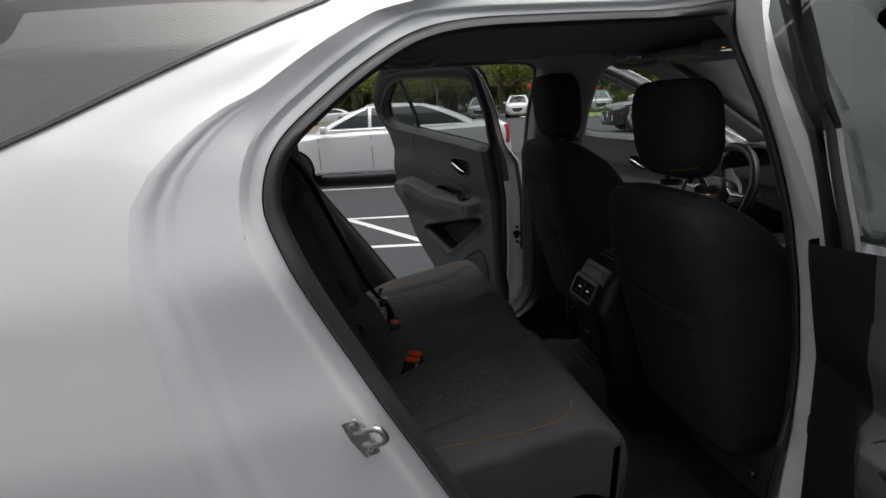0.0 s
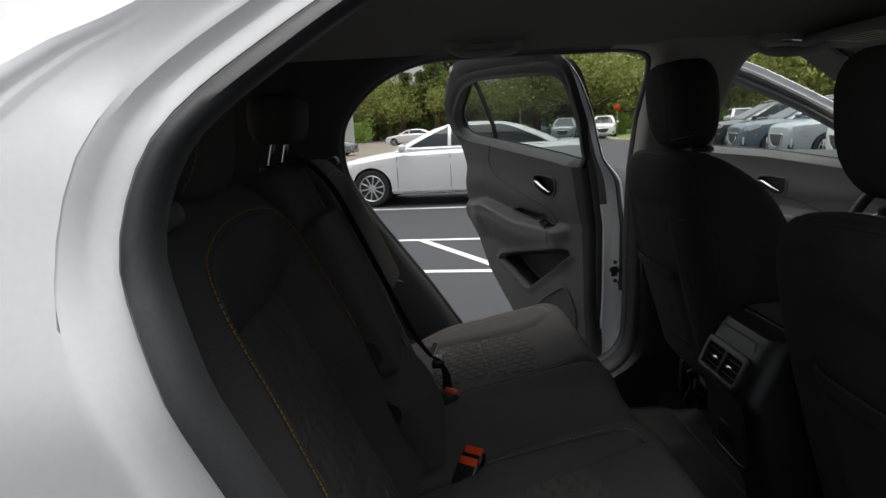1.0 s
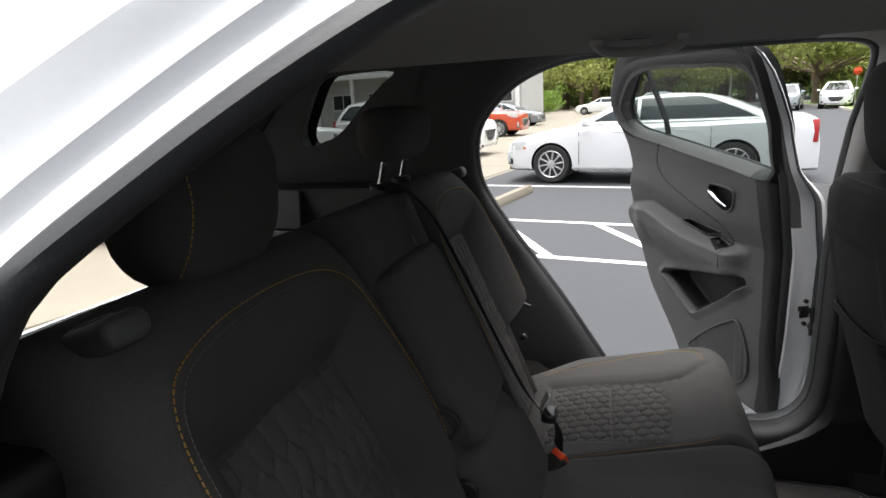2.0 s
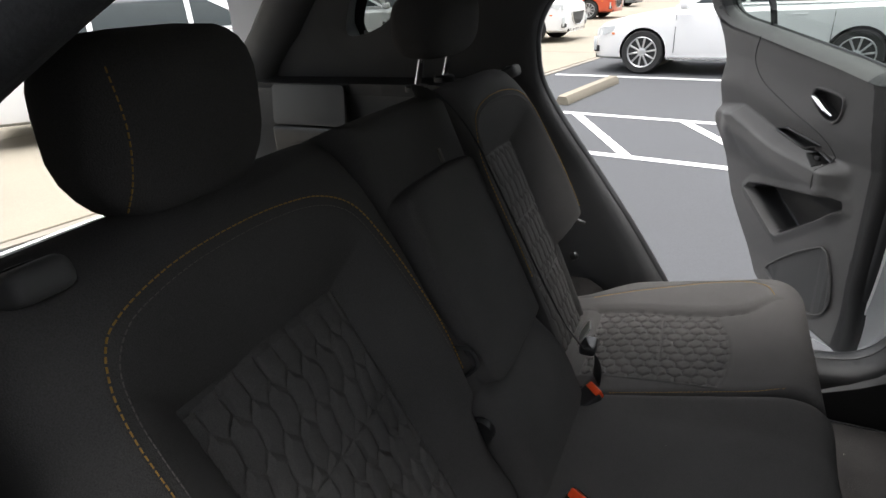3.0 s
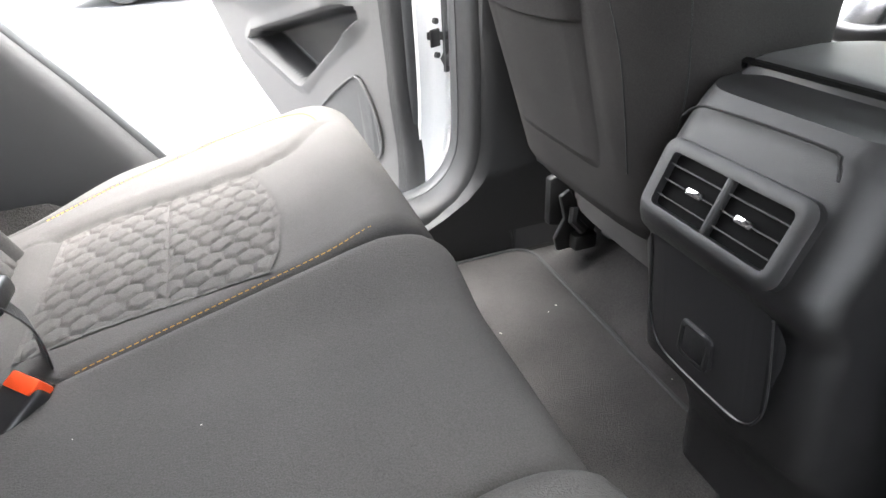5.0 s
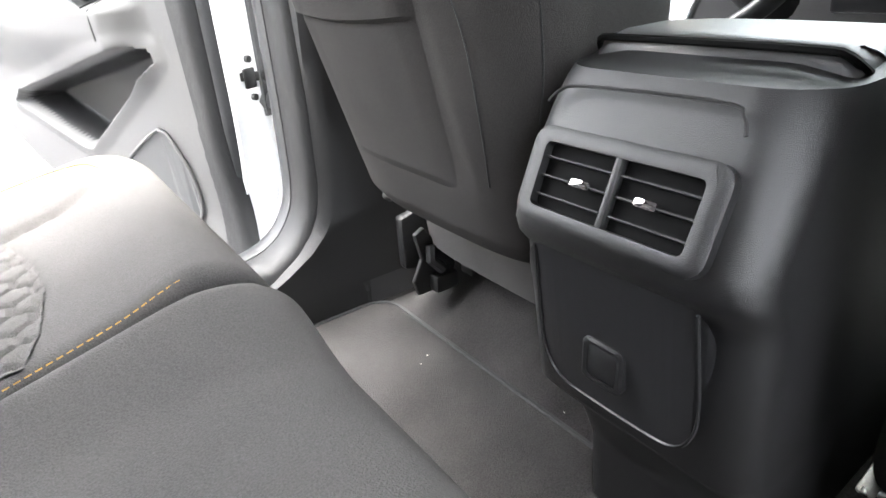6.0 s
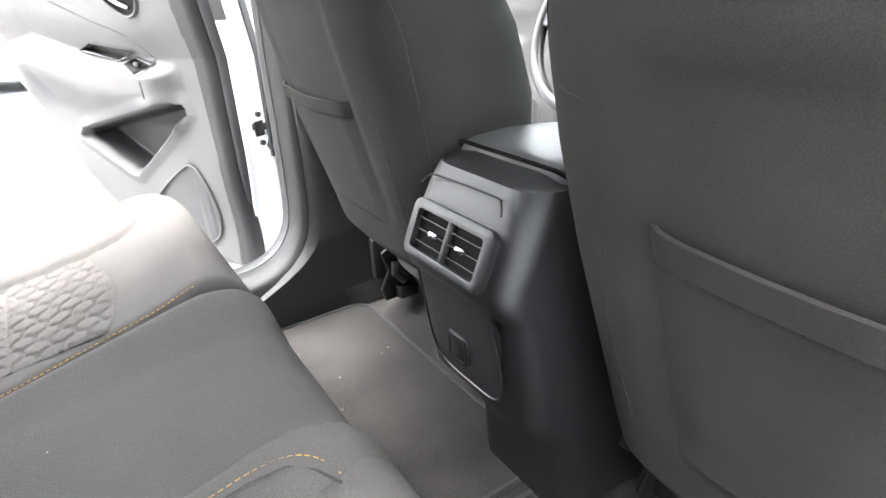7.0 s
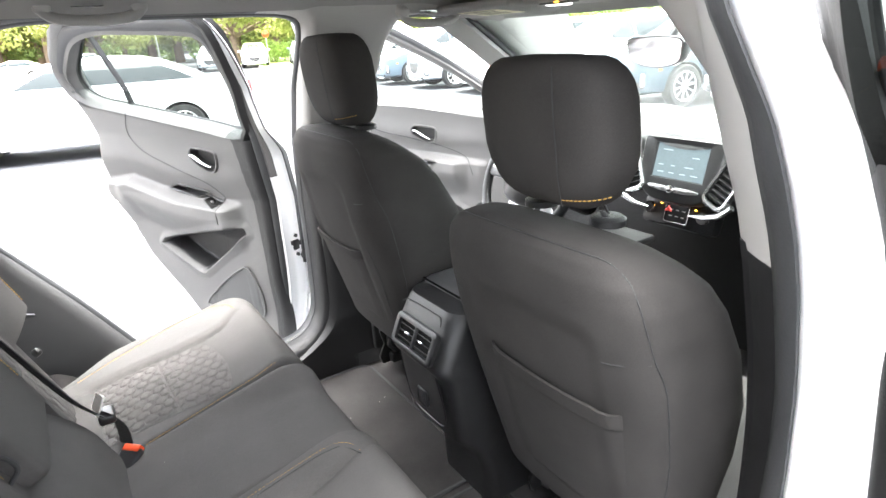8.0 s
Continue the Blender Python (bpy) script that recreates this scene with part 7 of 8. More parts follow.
def vehicle(spec, paint, m, label, word="car", tail_red=False):
    """A parked road vehicle: body with cut wheel arches, cabin with panes, wheels, lamps, grille, mirrors."""
    v = empty(word, m, label, "car", "parked vehicles")
    W, zb = spec["W"], spec["zb"]
    rings = []
    for x, zt, w in spec["low"]:
        mid = zb + (zt - zb) * 0.55
        prof = [(w * 0.80, zb), (w * 0.95, zb + 0.05), (w * 0.985, zb + 0.16), (w * 0.99, mid), (w, mid + (zt - mid) * 0.45), (w * 0.985, zt - 0.085), (w * 0.93, zt - 0.03), (w * 0.80, zt), (w * 0.4, zt + 0.018 + spec["hood"] * 0.15)]
        rings.append([(x, y, z) for y, z in prof] + [(x, -y, z) for y, z in prof[::-1]])
    fine = []
    for a, b in zip(rings, rings[1:]):
        fine += [blend(a, b, k / 3) for k in range(3)]
    fine.append(rings[-1])
    bm = loft(fine, True, True)
    body = part("body", bm, paint, v, "", 32)
    cut = bmesh.new()
    for x in spec["wb"]:
        for s in (-1, 1):
            r = bmesh.ops.create_cone(cut, cap_ends=True, segments=28, radius1=spec["r"] * 1.13, radius2=spec["r"] * 1.13, depth=0.50)["verts"]
            bmesh.ops.rotate(cut, cent=(0, 0, 0), matrix=Matrix.Rotation(radians(90), 3, "X"), verts=r)
            bmesh.ops.translate(cut, vec=(x, s * (W - 0.10), spec["r"]), verts=r)
    cm = bpy.data.meshes.new("arch")
    cut.to_mesh(cm)
    cut.free()
    cm.materials.append(CAR_TRIM)
    tool = bpy.data.objects.new("arch", cm)
    scene.collection.objects.link(tool)
    mod = body.modifiers.new("arch", "BOOLEAN")
    mod.object, mod.operation, mod.solver = tool, "DIFFERENCE", "EXACT"
    body.data.materials.append(CAR_TRIM)
    mod.material_mode = "TRANSFER"
    v.matrix_world = Matrix.Identity(4)
    bpy.context.view_layer.update()
    made = bpy.data.meshes.new_from_object(body.evaluated_get(bpy.context.evaluated_depsgraph_get()))
    body.modifiers.clear()
    body.data = made
    made.set_sharp_from_angle(angle=radians(32))
    bpy.data.objects.remove(tool)
    # cabin
    trs = []
    for z, xf, xr, w in spec["top"]:
        c = 0.07
        pts = [(xf, w - 0.16), (xf - 0.06, w - 0.05), (xf - 0.16, w), (xr + 0.16, w), (xr + 0.05, w - 0.05), (xr, w - 0.18)]
        trs.append([(x, y, z) for x, y in pts] + [(x, -y, z) for x, y in pts[::-1]])
    cabin = part("cabin", loft(trs, True, True), paint, v, "", 30)

    def side(x, t, s, out=0.004):
        i = min(int(t * 3), 2)
        k = t * 3 - i
        z = spec["top"][i][0] + (spec["top"][i + 1][0] - spec["top"][i][0]) * k
        w = spec["top"][i][3] + (spec["top"][i + 1][3] - spec["top"][i][3]) * k
        return (x, s * (w + out), z)

    def limits(t):
        i = min(int(t * 3), 2)
        k = t * 3 - i
        a, b = spec["top"][i], spec["top"][i + 1]
        return a[1] + (b[1] - a[1]) * k - 0.20, a[2] + (b[2] - a[2]) * k + 0.20

    for s in (-1, 1):
        cuts = [None, spec["split"][0], spec["split"][1], None]
        for q in range(3 if word == "parked_suv" else 2):
            def pane(u, t, q=q, s=s):
                tt = 0.14 + 0.72 * t
                hi, lo = limits(tt)
                a = hi if cuts[q] is None else cuts[q] - 0.03
                b = lo if (q == 2 or (word != "parked_suv" and q == 1)) else cuts[q + 1] + 0.03
                a, b = max(a, b + 0.02), b
                return side(a + (b - a) * u, tt, s)
            part("side_window", sheet(pane, 6, 6), CAR_GLASS, v, "", 30)
        lo_t = [side(limits(0.08)[0] + (limits(0.08)[1] - limits(0.08)[0]) * k / 12, 0.09, s, 0.008) for k in range(13)]
        part("window_strip", tube(lo_t, 0.010, 6), CHROME if word != "parked_suv" else SILVER, v, "bright window strip")
        mx = spec["top"][0][1] - 0.25
        part("mirror", box((0.12, 0.20, 0.13), (mx, s * (W + 0.06), spec["top"][0][0] + 0.07), 0.04, 3), paint, v)
        for dx in (-0.60, -1.55):
            part("door_handle", box((0.20, 0.03, 0.025), (spec["split"][0] + 0.30 + (0 if dx == -0.60 else -1.0), s * (W * 0.985), spec["low"][6][1] - 0.13), 0.01), paint, v)
        for x in (spec["top"][0][1] - 0.12, spec["split"][0] - 0.02, spec["split"][1] - 0.08):
            part("door_gap", box((0.008, 0.006, spec["low"][6][1] - zb - 0.22), (x, s * (W * 0.992), (zb + spec["low"][6][1]) / 2 + 0.02), 0), CAR_TRIM, v, "", 0)
        part("sill_strip", box((spec["wb"][0] - spec["wb"][1] - 2.4 * spec["r"], 0.02, 0.05), ((spec["wb"][0] + spec["wb"][1]) / 2, s * W * 0.965, zb + 0.05), 0.008), CAR_TRIM if word == "parked_suv" else SILVER, v, "")
        lampx, lampz = spec["low"][2][0] - 0.05, spec["low"][2][1] - 0.10
        ww = spec["low"][2][2]
        part("headlamp", loft([[(lampx + 0.10, s * (ww - 0.22), lampz + 0.03), (lampx + 0.10, s * (ww - 0.22), lampz - 0.06), (lampx + 0.12, s * (ww - 0.05), lampz - 0.08), (lampx + 0.10, s * (ww - 0.05), lampz + 0.04)],
                               [(lampx - 0.02, s * (ww + 0.03), lampz + 0.06), (lampx - 0.02, s * (ww + 0.035), lampz - 0.06), (lampx - 0.02, s * (ww + 0.035), lampz - 0.07), (lampx - 0.02, s * (ww + 0.03), lampz + 0.065)],
                               [(lampx - 0.30, s * (ww + 0.085), lampz + 0.075), (lampx - 0.28, s * (ww + 0.09), lampz + 0.02), (lampx - 0.28, s * (ww + 0.09), lampz + 0.02), (lampx - 0.30, s * (ww + 0.085), lampz + 0.075)]], True, True), LAMP, v, "clear headlamp")
        part("day_lamp", box((0.05, 0.06, 0.22), (spec["low"][1][0] - 0.02, s * (ww - 0.02), zb + 0.26), 0.015), LAMP, v, "upright daytime lamp")
        part("bumper_vent", box((0.10, 0.20, 0.10), (spec["low"][1][0] - 0.04, s * (ww - 0.13), zb + 0.17), 0.02), CAR_TRIM, v)
        part("marker_lamp", box((0.10, 0.012, 0.035), (spec["wb"][0] + spec["r"] * 1.13 + 0.10, s * (spec["low"][3][2] * 0.97), zb + 0.42), 0.004), AMBER_LENS, v, "amber side marker")
        tx = spec["low"][-2][0]
        part("tail_lamp", box((0.10, 0.10, 0.34), (tx + 0.03, s * (spec["low"][-2][2] - 0.03), spec["low"][-2][1] - 0.16), 0.02), RED_LENS, v, "red tail lamp")
    # windscreen and rear glass
    t0, t1 = spec["top"][0], spec["top"][3]
    part("windscreen", sheet(lambda u, k: ((t0[1] + (t1[1] - t0[1]) * (0.06 + 0.86 * k)) + 0.035, (2 * u - 1) * (t0[3] - 0.15 + (t1[3] - t0[3]) * k), t0[0] + (t1[0] - t0[0]) * (0.06 + 0.86 * k) + 0.012), 6, 6), CAR_GLASS, v, "", 30)
    part("rear_glass", sheet(lambda u, k: ((t0[2] + (t1[2] - t0[2]) * (0.10 + 0.80 * k)) - 0.03, (2 * u - 1) * (t0[3] - 0.17 + (t1[3] - t0[3]) * k), t0[0] + (t1[0] - t0[0]) * (0.10 + 0.80 * k) + 0.012), 6, 6), CAR_GLASS, v, "", 30)
    # front: grille and bumper
    nx, nz = spec["low"][0][0], spec["low"][0][1]
    gz = (zb + nz) / 2 + 0.10
    g = part("grille", prism([(-0.42, 0.15), (0.42, 0.15), (0.34, -0.05), (0.16, -0.17), (-0.16, -0.17), (-0.34, -0.05)], 0.03, 0.008, 1, Matrix.Translation((nx - 0.01, 0, gz)) @ Matrix(((0, 0, 1, 0), (1, 0, 0, 0), (0, 1, 0, 0), (0, 0, 0, 1)))), CAR_TRIM, v, "dark grille")
    part("grille_frame", tube([(nx + 0.02, a, gz + b) for a, b in ((-0.42, 0.15), (0.42, 0.15), (0.34, -0.05), (0.16, -0.17), (-0.16, -0.17), (-0.34, -0.05), (-0.42, 0.15))], 0.014, 6), CHROME, g, "chrome grille frame")
    for k in range(-5, 6):
        part("grille_bar", box((0.012, 0.010, 0.20), (nx + 0.018, 0.065 * k, gz + 0.02), 0.002), SILVER, g, "", 0)
    part("lower_bumper", box((0.10, 1.2, 0.08), (nx - 0.05, 0, zb + 0.05), 0.02), CAR_TRIM, v)
    part("hood_gap", tube([(spec["low"][4][0] + 0.5, s2 * (W - 0.20), spec["low"][3][1] + 0.012) for s2 in (-1, 1)], 0.004, 5), CAR_TRIM, v)
    if word == "parked_suv":
        for s in (-1, 1):
            part("roof_rail", tube([(0.15, s * 0.58, 1.655), (0.05, s * 0.585, 1.69), (-1.55, s * 0.57, 1.69), (-1.65, s * 0.565, 1.655)], 0.018, 8), SILVER, v, "silver roof rail")
    # wheels
    for x in spec["wb"]:
        for s in (-1, 1):
            wheel_at(v, (x, s * (W - 0.115), spec["r"]), spec["r"], s)
    v.matrix_world = m
    return v


WHEEL_MESH = {}


def wheel_at(v, at, r, s):
    """Wheel with tyre and ten-spoke rim; the meshes are shared."""
    if r not in WHEEL_MESH:
        tyre = lathe([(r * 0.70, -0.10), (r * 0.94, -0.11), (r * 0.99, -0.09), (r, -0.05), (r, 0.05), (r * 0.99, 0.09), (r * 0.94, 0.11), (r * 0.72, 0.105), (r * 0.70, 0.08)], 40)
        bm = lathe([(r * 0.70, -0.02), (r * 0.72, 0.10), (r * 0.69, 0.108), (r * 0.66, 0.10), (r * 0.64, 0.02)], 40)
        rim = bm
        sp = bmesh.new()
        for k in range(10):
            a = k * math.tau / 10
            q = prism([(0.03, -r * 0.045), (r * 0.67, -r * 0.075), (r * 0.67, r * 0.015), (0.03, r * 0.02)], 0.025, 0.004, 1, Matrix.Rotation(a, 4, "Z") @ Matrix.Translation((0, 0, 0.075)))
            tmp = bpy.data.meshes.new("t")
            q.to_mesh(tmp)
            q.free()
            sp.from_mesh(tmp)
            bpy.data.meshes.remove(tmp)
        tmp = bpy.data.meshes.new("t")
        hub_ = lathe([(r * 0.20, 0.06), (r * 0.20, 0.10), (r * 0.12, 0.108)], 20)
        hub_.to_mesh(tmp)
        hub_.free()
        sp.from_mesh(tmp)
        bpy.data.meshes.remove(tmp)
        disc = lathe([(r * 0.66, 0.0), (r * 0.66, 0.02)], 30)
        out = []
        for nm, b, mt in (("tyre", tyre, TYRE), ("rim", rim, ALLOY), ("spokes", sp, ALLOY), ("brake", disc, CAR_TRIM)):
            ob = part(nm, b, mt)
            out.append(ob.data)
            bpy.data.objects.remove(ob)
        WHEEL_MESH[r] = out
    w = new("wheel", WHEEL_MESH[r][0])
    w.parent = v
    w.matrix_local = Matrix.Translation(at) @ Matrix.Rotation(radians(-90 * s), 4, "X") @ Matrix.Rotation(0.2, 4, "Z")
    for nm, me in zip(("rim", "spoke_disc", "brake_disc"), WHEEL_MESH[r][1:]):
        o = new(nm, me)
        o.parent = w
    return w


def parked(x, y, yaw):
    return Matrix.Translation((x, y, 0)) @ Matrix.Rotation(radians(yaw), 4, "Z")


def from_wheel(spec, x, y, yaw, side_=1):
    """Pose from the ground point of the near front wheel."""
    return parked(x, y, yaw) @ Matrix.Translation((-spec["wb"][0], -side_ * (spec["W"] - 0.1), 0))


NOSE = 169.5
vehicle(SEDAN, PAINTS["white"], from_wheel(SEDAN, -1.02, 9.72, NOSE), "white four-door sedan with ten-spoke alloys parked on asphalt", "parked_sedan")
dark = vehicle(SUVC, PAINTS["dark"], from_wheel(SUVC, 10.34, 18.6, NOSE), "black crossover parked nose-out in a row", "parked_suv")
slate = vehicle(SUVC, PAINTS["slate"], from_wheel(SUVC, 10.17, 16.0, NOSE), "slate blue crossover parked nose-out in a row", "parked_suv")
silver = vehicle(SUVC, PAINTS["silver"], from_wheel(SUVC, 10.0, 13.4, NOSE), "pale silver crossover parked nose-out in a row", "parked_suv")
white = vehicle(SUVC, PAINTS["white"], from_wheel(SUVC, 9.83, 10.76, NOSE), "white crossover with bright roof rails parked in a row", "parked_suv")
copy_thing(white, from_wheel(SUVC, 9.66, 8.14, NOSE))
vehicle(SUVC, PAINTS["navy"], from_wheel(SUVC, 9.49, 5.60, NOSE), "dark blue crossover parked nose-out in a row", "parked_suv")
copy_thing(white, from_wheel(SUVC, 9.32, 2.9, NOSE))
copy_thing(white, from_wheel(SUVC, 9.15, 0.1, NOSE))
copy_thing(silver, from_wheel(SUVC, 9.0, -2.7, NOSE))
vehicle(SUVC, PAINTS["red"], from_wheel(SUVC, -4.95, 24.4, -8, -1), "orange-red crossover parked on the concrete drive", "parked_suv")
grey = vehicle(SEDAN, PAINTS["grey"], from_wheel(SEDAN, -5.45, 34.6, -8, -1), "grey sedan parked on the concrete drive", "parked_sedan")
copy_thing(white, from_wheel(SUVC, -4.45, 14.9, -8, -1))
vehicle(SEDAN, PAINTS["white"], from_wheel(SEDAN, -3.2, 54.5, 168), "white sedan parked across the drive", "parked_sedan")
copy_thing(silver, parked(2.5, 60.5, 190))
copy_thing(dark, parked(-17.5, 105, 60))
copy_thing(white, parked(-6.36, 5.24, 50))
copy_thing(white, parked(-8.2, 11.2, 62))
for k in range(9):
    copy_thing((silver, white, slate)[k % 3], parked(10.5 + 3.1 * k, 44 - 0.55 * k + (1 if k % 2 else 0), 252))
for k in range(6):
    copy_thing((white, silver, white)[k % 3], parked(19.5 + 0.17 * k, 1.5 + 2.75 * k, -10))


# ---- trees and planting ----
def leaf_material(name, a, b):
    m = material(name, a, 0.7, vary=0.35, scale=0.9, fine=14, bump=0.0, tint=b, spec=0.25, rand=0.3)
    nt = m.node_tree
    p = nt.nodes["Principled BSDF"]
    tl = nt.nodes.new("ShaderNodeBsdfTranslucent")
    mx = nt.nodes.new("ShaderNodeMixShader")
    mx.inputs[0].default_value = 0.3
    src = p.inputs["Base Color"].links[0].from_socket
    nt.links.new(src, tl.inputs[0])
    nt.links.new(p.outputs[0], mx.inputs[1])
    nt.links.new(tl.outputs[0], mx.inputs[2])
    nt.links.new(mx.outputs[0], nt.nodes["Material Output"].inputs[0])
    return m


LEAF = leaf_material("oak_leaves", (0.075, 0.110, 0.028), (0.20, 0.22, 0.065))
PINE = leaf_material("pine_foliage", (0.055, 0.095, 0.030), (0.14, 0.19, 0.06))
BUSH = leaf_material("bush_leaves", (0.09, 0.17, 0.03), (0.20, 0.29, 0.06))
BARK = material("grey_brown_bark", (0.17, 0.125, 0.09), 0.95, vary=0.35, scale=5, fine=40, bump=1.0)


def leaves(centres, radii, count, size, rng, flat=0.75):
    """Cloud of small leaf quads round limb ends; count for each clump."""
    n = len(centres) * count
    c = np.repeat(np.array(centres, float), count, axis=0)
    r = np.repeat(np.array(radii, float), count)
    d = rng.normal(size=(n, 3))
    d /= np.linalg.norm(d, axis=1, keepdims=True) + 1e-9
    rad = r * (0.35 + 0.65 * rng.random(n) ** 0.6)
    p = c + d * rad[:, None] * np.array([1, 1, flat])
    a = rng.normal(size=(n, 3))
    a /= np.linalg.norm(a, axis=1, keepdims=True)
    b = np.cross(a, rng.normal(size=(n, 3)))
    b /= np.linalg.norm(b, axis=1, keepdims=True) + 1e-9
    sz = size * (0.6 + 0.8 * rng.random(n))[:, None]
    v = np.stack([p - a * sz, p + b * sz * 0.5, p + a * sz, p - b * sz * 0.5], axis=1).reshape(-1, 3)
    f = np.arange(n * 4).reshape(-1, 4)
    me = bpy.data.meshes.new("leaves")
    me.from_pydata(v.tolist(), [], f.tolist())
    return me


def tree(x, y, height, spread, seed, kind, label, clumps=60, count=70, size=0.16, low=0.3):
    rng = np.random.default_rng(seed)
    t = empty("tree", Matrix.Translation((x, y, -0.01)), label, "tree", "trees behind the car park")
    trunk_h = height * (0.42 if kind == "oak" else 0.9)
    r0 = height * 0.028
    pts = [(rng.normal() * 0.04 * k, rng.normal() * 0.04 * k, trunk_h * k / 6) for k in range(7)]
    part("trunk", tube(pts, [r0 * (1.35 - 0.9 * k / 6) for k in range(7)], 10), BARK, t, "grey-brown trunk")
    ends = []
    lb = bmesh.new()
    for k in range(14 if kind == "oak" else 22):
        a = rng.random() * math.tau
        z0 = trunk_h * (0.55 + 0.45 * rng.random()) if kind == "oak" else height * (low + (0.95 - low) * rng.random())
        reach = spread * (0.4 + 0.6 * rng.random()) if kind == "oak" else spread * (1.05 - z0 / height) * (0.6 + 0.5 * rng.random())
        up = height * (0.15 + 0.40 * rng.random()) if kind == "oak" else height * 0.05
        e = Vector((math.cos(a) * reach, math.sin(a) * reach, z0 + up * (1 - 0.5 * reach / spread)))
        q = curve([(0, 0, z0 * 0.9), (e.x * 0.4, e.y * 0.4, z0 + (e.z - z0) * 0.35), e], 8, False)
        tube(q, [r0 * 0.5 * (1 - 0.8 * i / 7) for i in range(8)], 6, bm=lb)
        ends += [e, q[5], q[6]]
    part("branchwork", lb, BARK, t, "spreading limbs")
    while len(ends) < clumps:
        b = ends[int(rng.integers(len(ends)))]
        ends.append(Vector((b.x + rng.normal() * spread * 0.18, b.y + rng.normal() * spread * 0.18, b.z + rng.normal() * height * 0.07)))
    rad = [spread * (0.16 + 0.12 * rng.random()) for _ in ends]
    me = leaves([tuple(e) for e in ends], rad, count, size, rng)
    me.materials.append(LEAF if kind == "oak" else PINE)
    c = new("crown", me)
    c.parent = t
    tagged(c, "uneven leafy crown")
    return t


oak_a = tree(15.5, 56.0, 10.5, 8.5, 3, "oak", "broad live oak with a twisted pale trunk", 110, 120, 0.20)
oak_b = tree(27.0, 52.0, 10.0, 8.0, 5, "oak", "broad leafy oak behind parked cars", 100, 110, 0.20)
copy_thing(oak_a, parked(36.0, 40.0, 120))
copy_thing(oak_b, parked(40.0, 24.0, 60))
copy_thing(oak_b, parked(44.0, 9.0, 200))
copy_thing(oak_a, parked(46.0, -6.0, 30))
copy_thing(oak_a, parked(30.0, 33.0, 250))
pine_a = tree(-3.5, 84.0, 15, 3.6, 11, "pine", "tall slender pine tree behind the car park", 90, 90, 0.22, 0.2)
pine_b = tree(1.5, 80.0, 16, 4.0, 12, "pine", "tall slender pine tree behind the car park", 90, 90, 0.22, 0.3)
rg = random.Random(4)
for k in range(26):
    a = -24 + 3.0 * k + rg.uniform(-1, 1)
    copy_thing((pine_a, pine_b, oak_a, oak_b)[k % 4], parked(a, 88 + rg.uniform(-5, 8) - 0.35 * abs(a), rg.uniform(0, 360)))
# far woodland as one mass of foliage
rng = np.random.default_rng(8)
cs, rs = [], []
for k in range(620):
    a = radians(rng.uniform(5, 125))
    d = rng.uniform(95, 118)
    cs.append((d * math.cos(a), d * math.sin(a), rng.uniform(0.5, 13) * (0.75 + 0.25 * math.sin(7 * a))))
    rs.append(rng.uniform(1.6, 3.4))
me = leaves(cs, rs, 95, 0.55, rng)
me.materials.append(PINE)
tagged(new("far_woodland", me), "dense green woodland behind the car park", "woodland", kind="stuff")


def shrub(x, y, w, h, seed, mat, label, size=0.07):
    rng = np.random.default_rng(seed)
    s = empty("shrub", Matrix.Translation((x, y, 0.0)), label, "shrub", "shrubs")
    st = bmesh.new()
    cl = []
    for k in range(12):
        e = Vector((rng.normal() * w * 0.35, rng.normal() * w * 0.35, h * (0.35 + 0.6 * rng.random())))
        tube([(0, 0, 0), e * 0.5, e], [0.025, 0.018, 0.006], 5, bm=st)
        cl += [tuple(e), tuple(e * 0.7)]
    part("stemwork", st, BARK, s)
    me = leaves(cl, [w * 0.26] * len(cl), 130, size, rng)
    me.materials.append(mat)
    c = new("foliage", me)
    c.parent = s
    return s


shrub(-8.5, 66, 3.4, 2.6, 21, BUSH, "light green rounded shrub by the drive", 0.10)
shrub(-10.2, 62, 1.4, 1.5, 22, BUSH, "low yellow-green shrub by the drive", 0.08)
hd = shrub(16.6, 49.0, 2.6, 1.7, 23, BUSH, "clipped green hedge bush on the island", 0.07)
for k in range(9):
    copy_thing(hd, parked(18.6 + 2.1 * k, 49.4 + 0.5 * k, 40 * k))
hb = shrub(24.0, 6.0, 4.2, 3.4, 24, BUSH, "tall bright green hedge behind parked cars", 0.09)
for k in range(1, 9):
    copy_thing(hb, parked(24.5 + 0.6 * k, 6.0 + 3.4 * k, 55 * k))
copy_thing(hb, parked(23.6, 2.4, 20))
copy_thing(hb, parked(23.4, -1.2, 80))


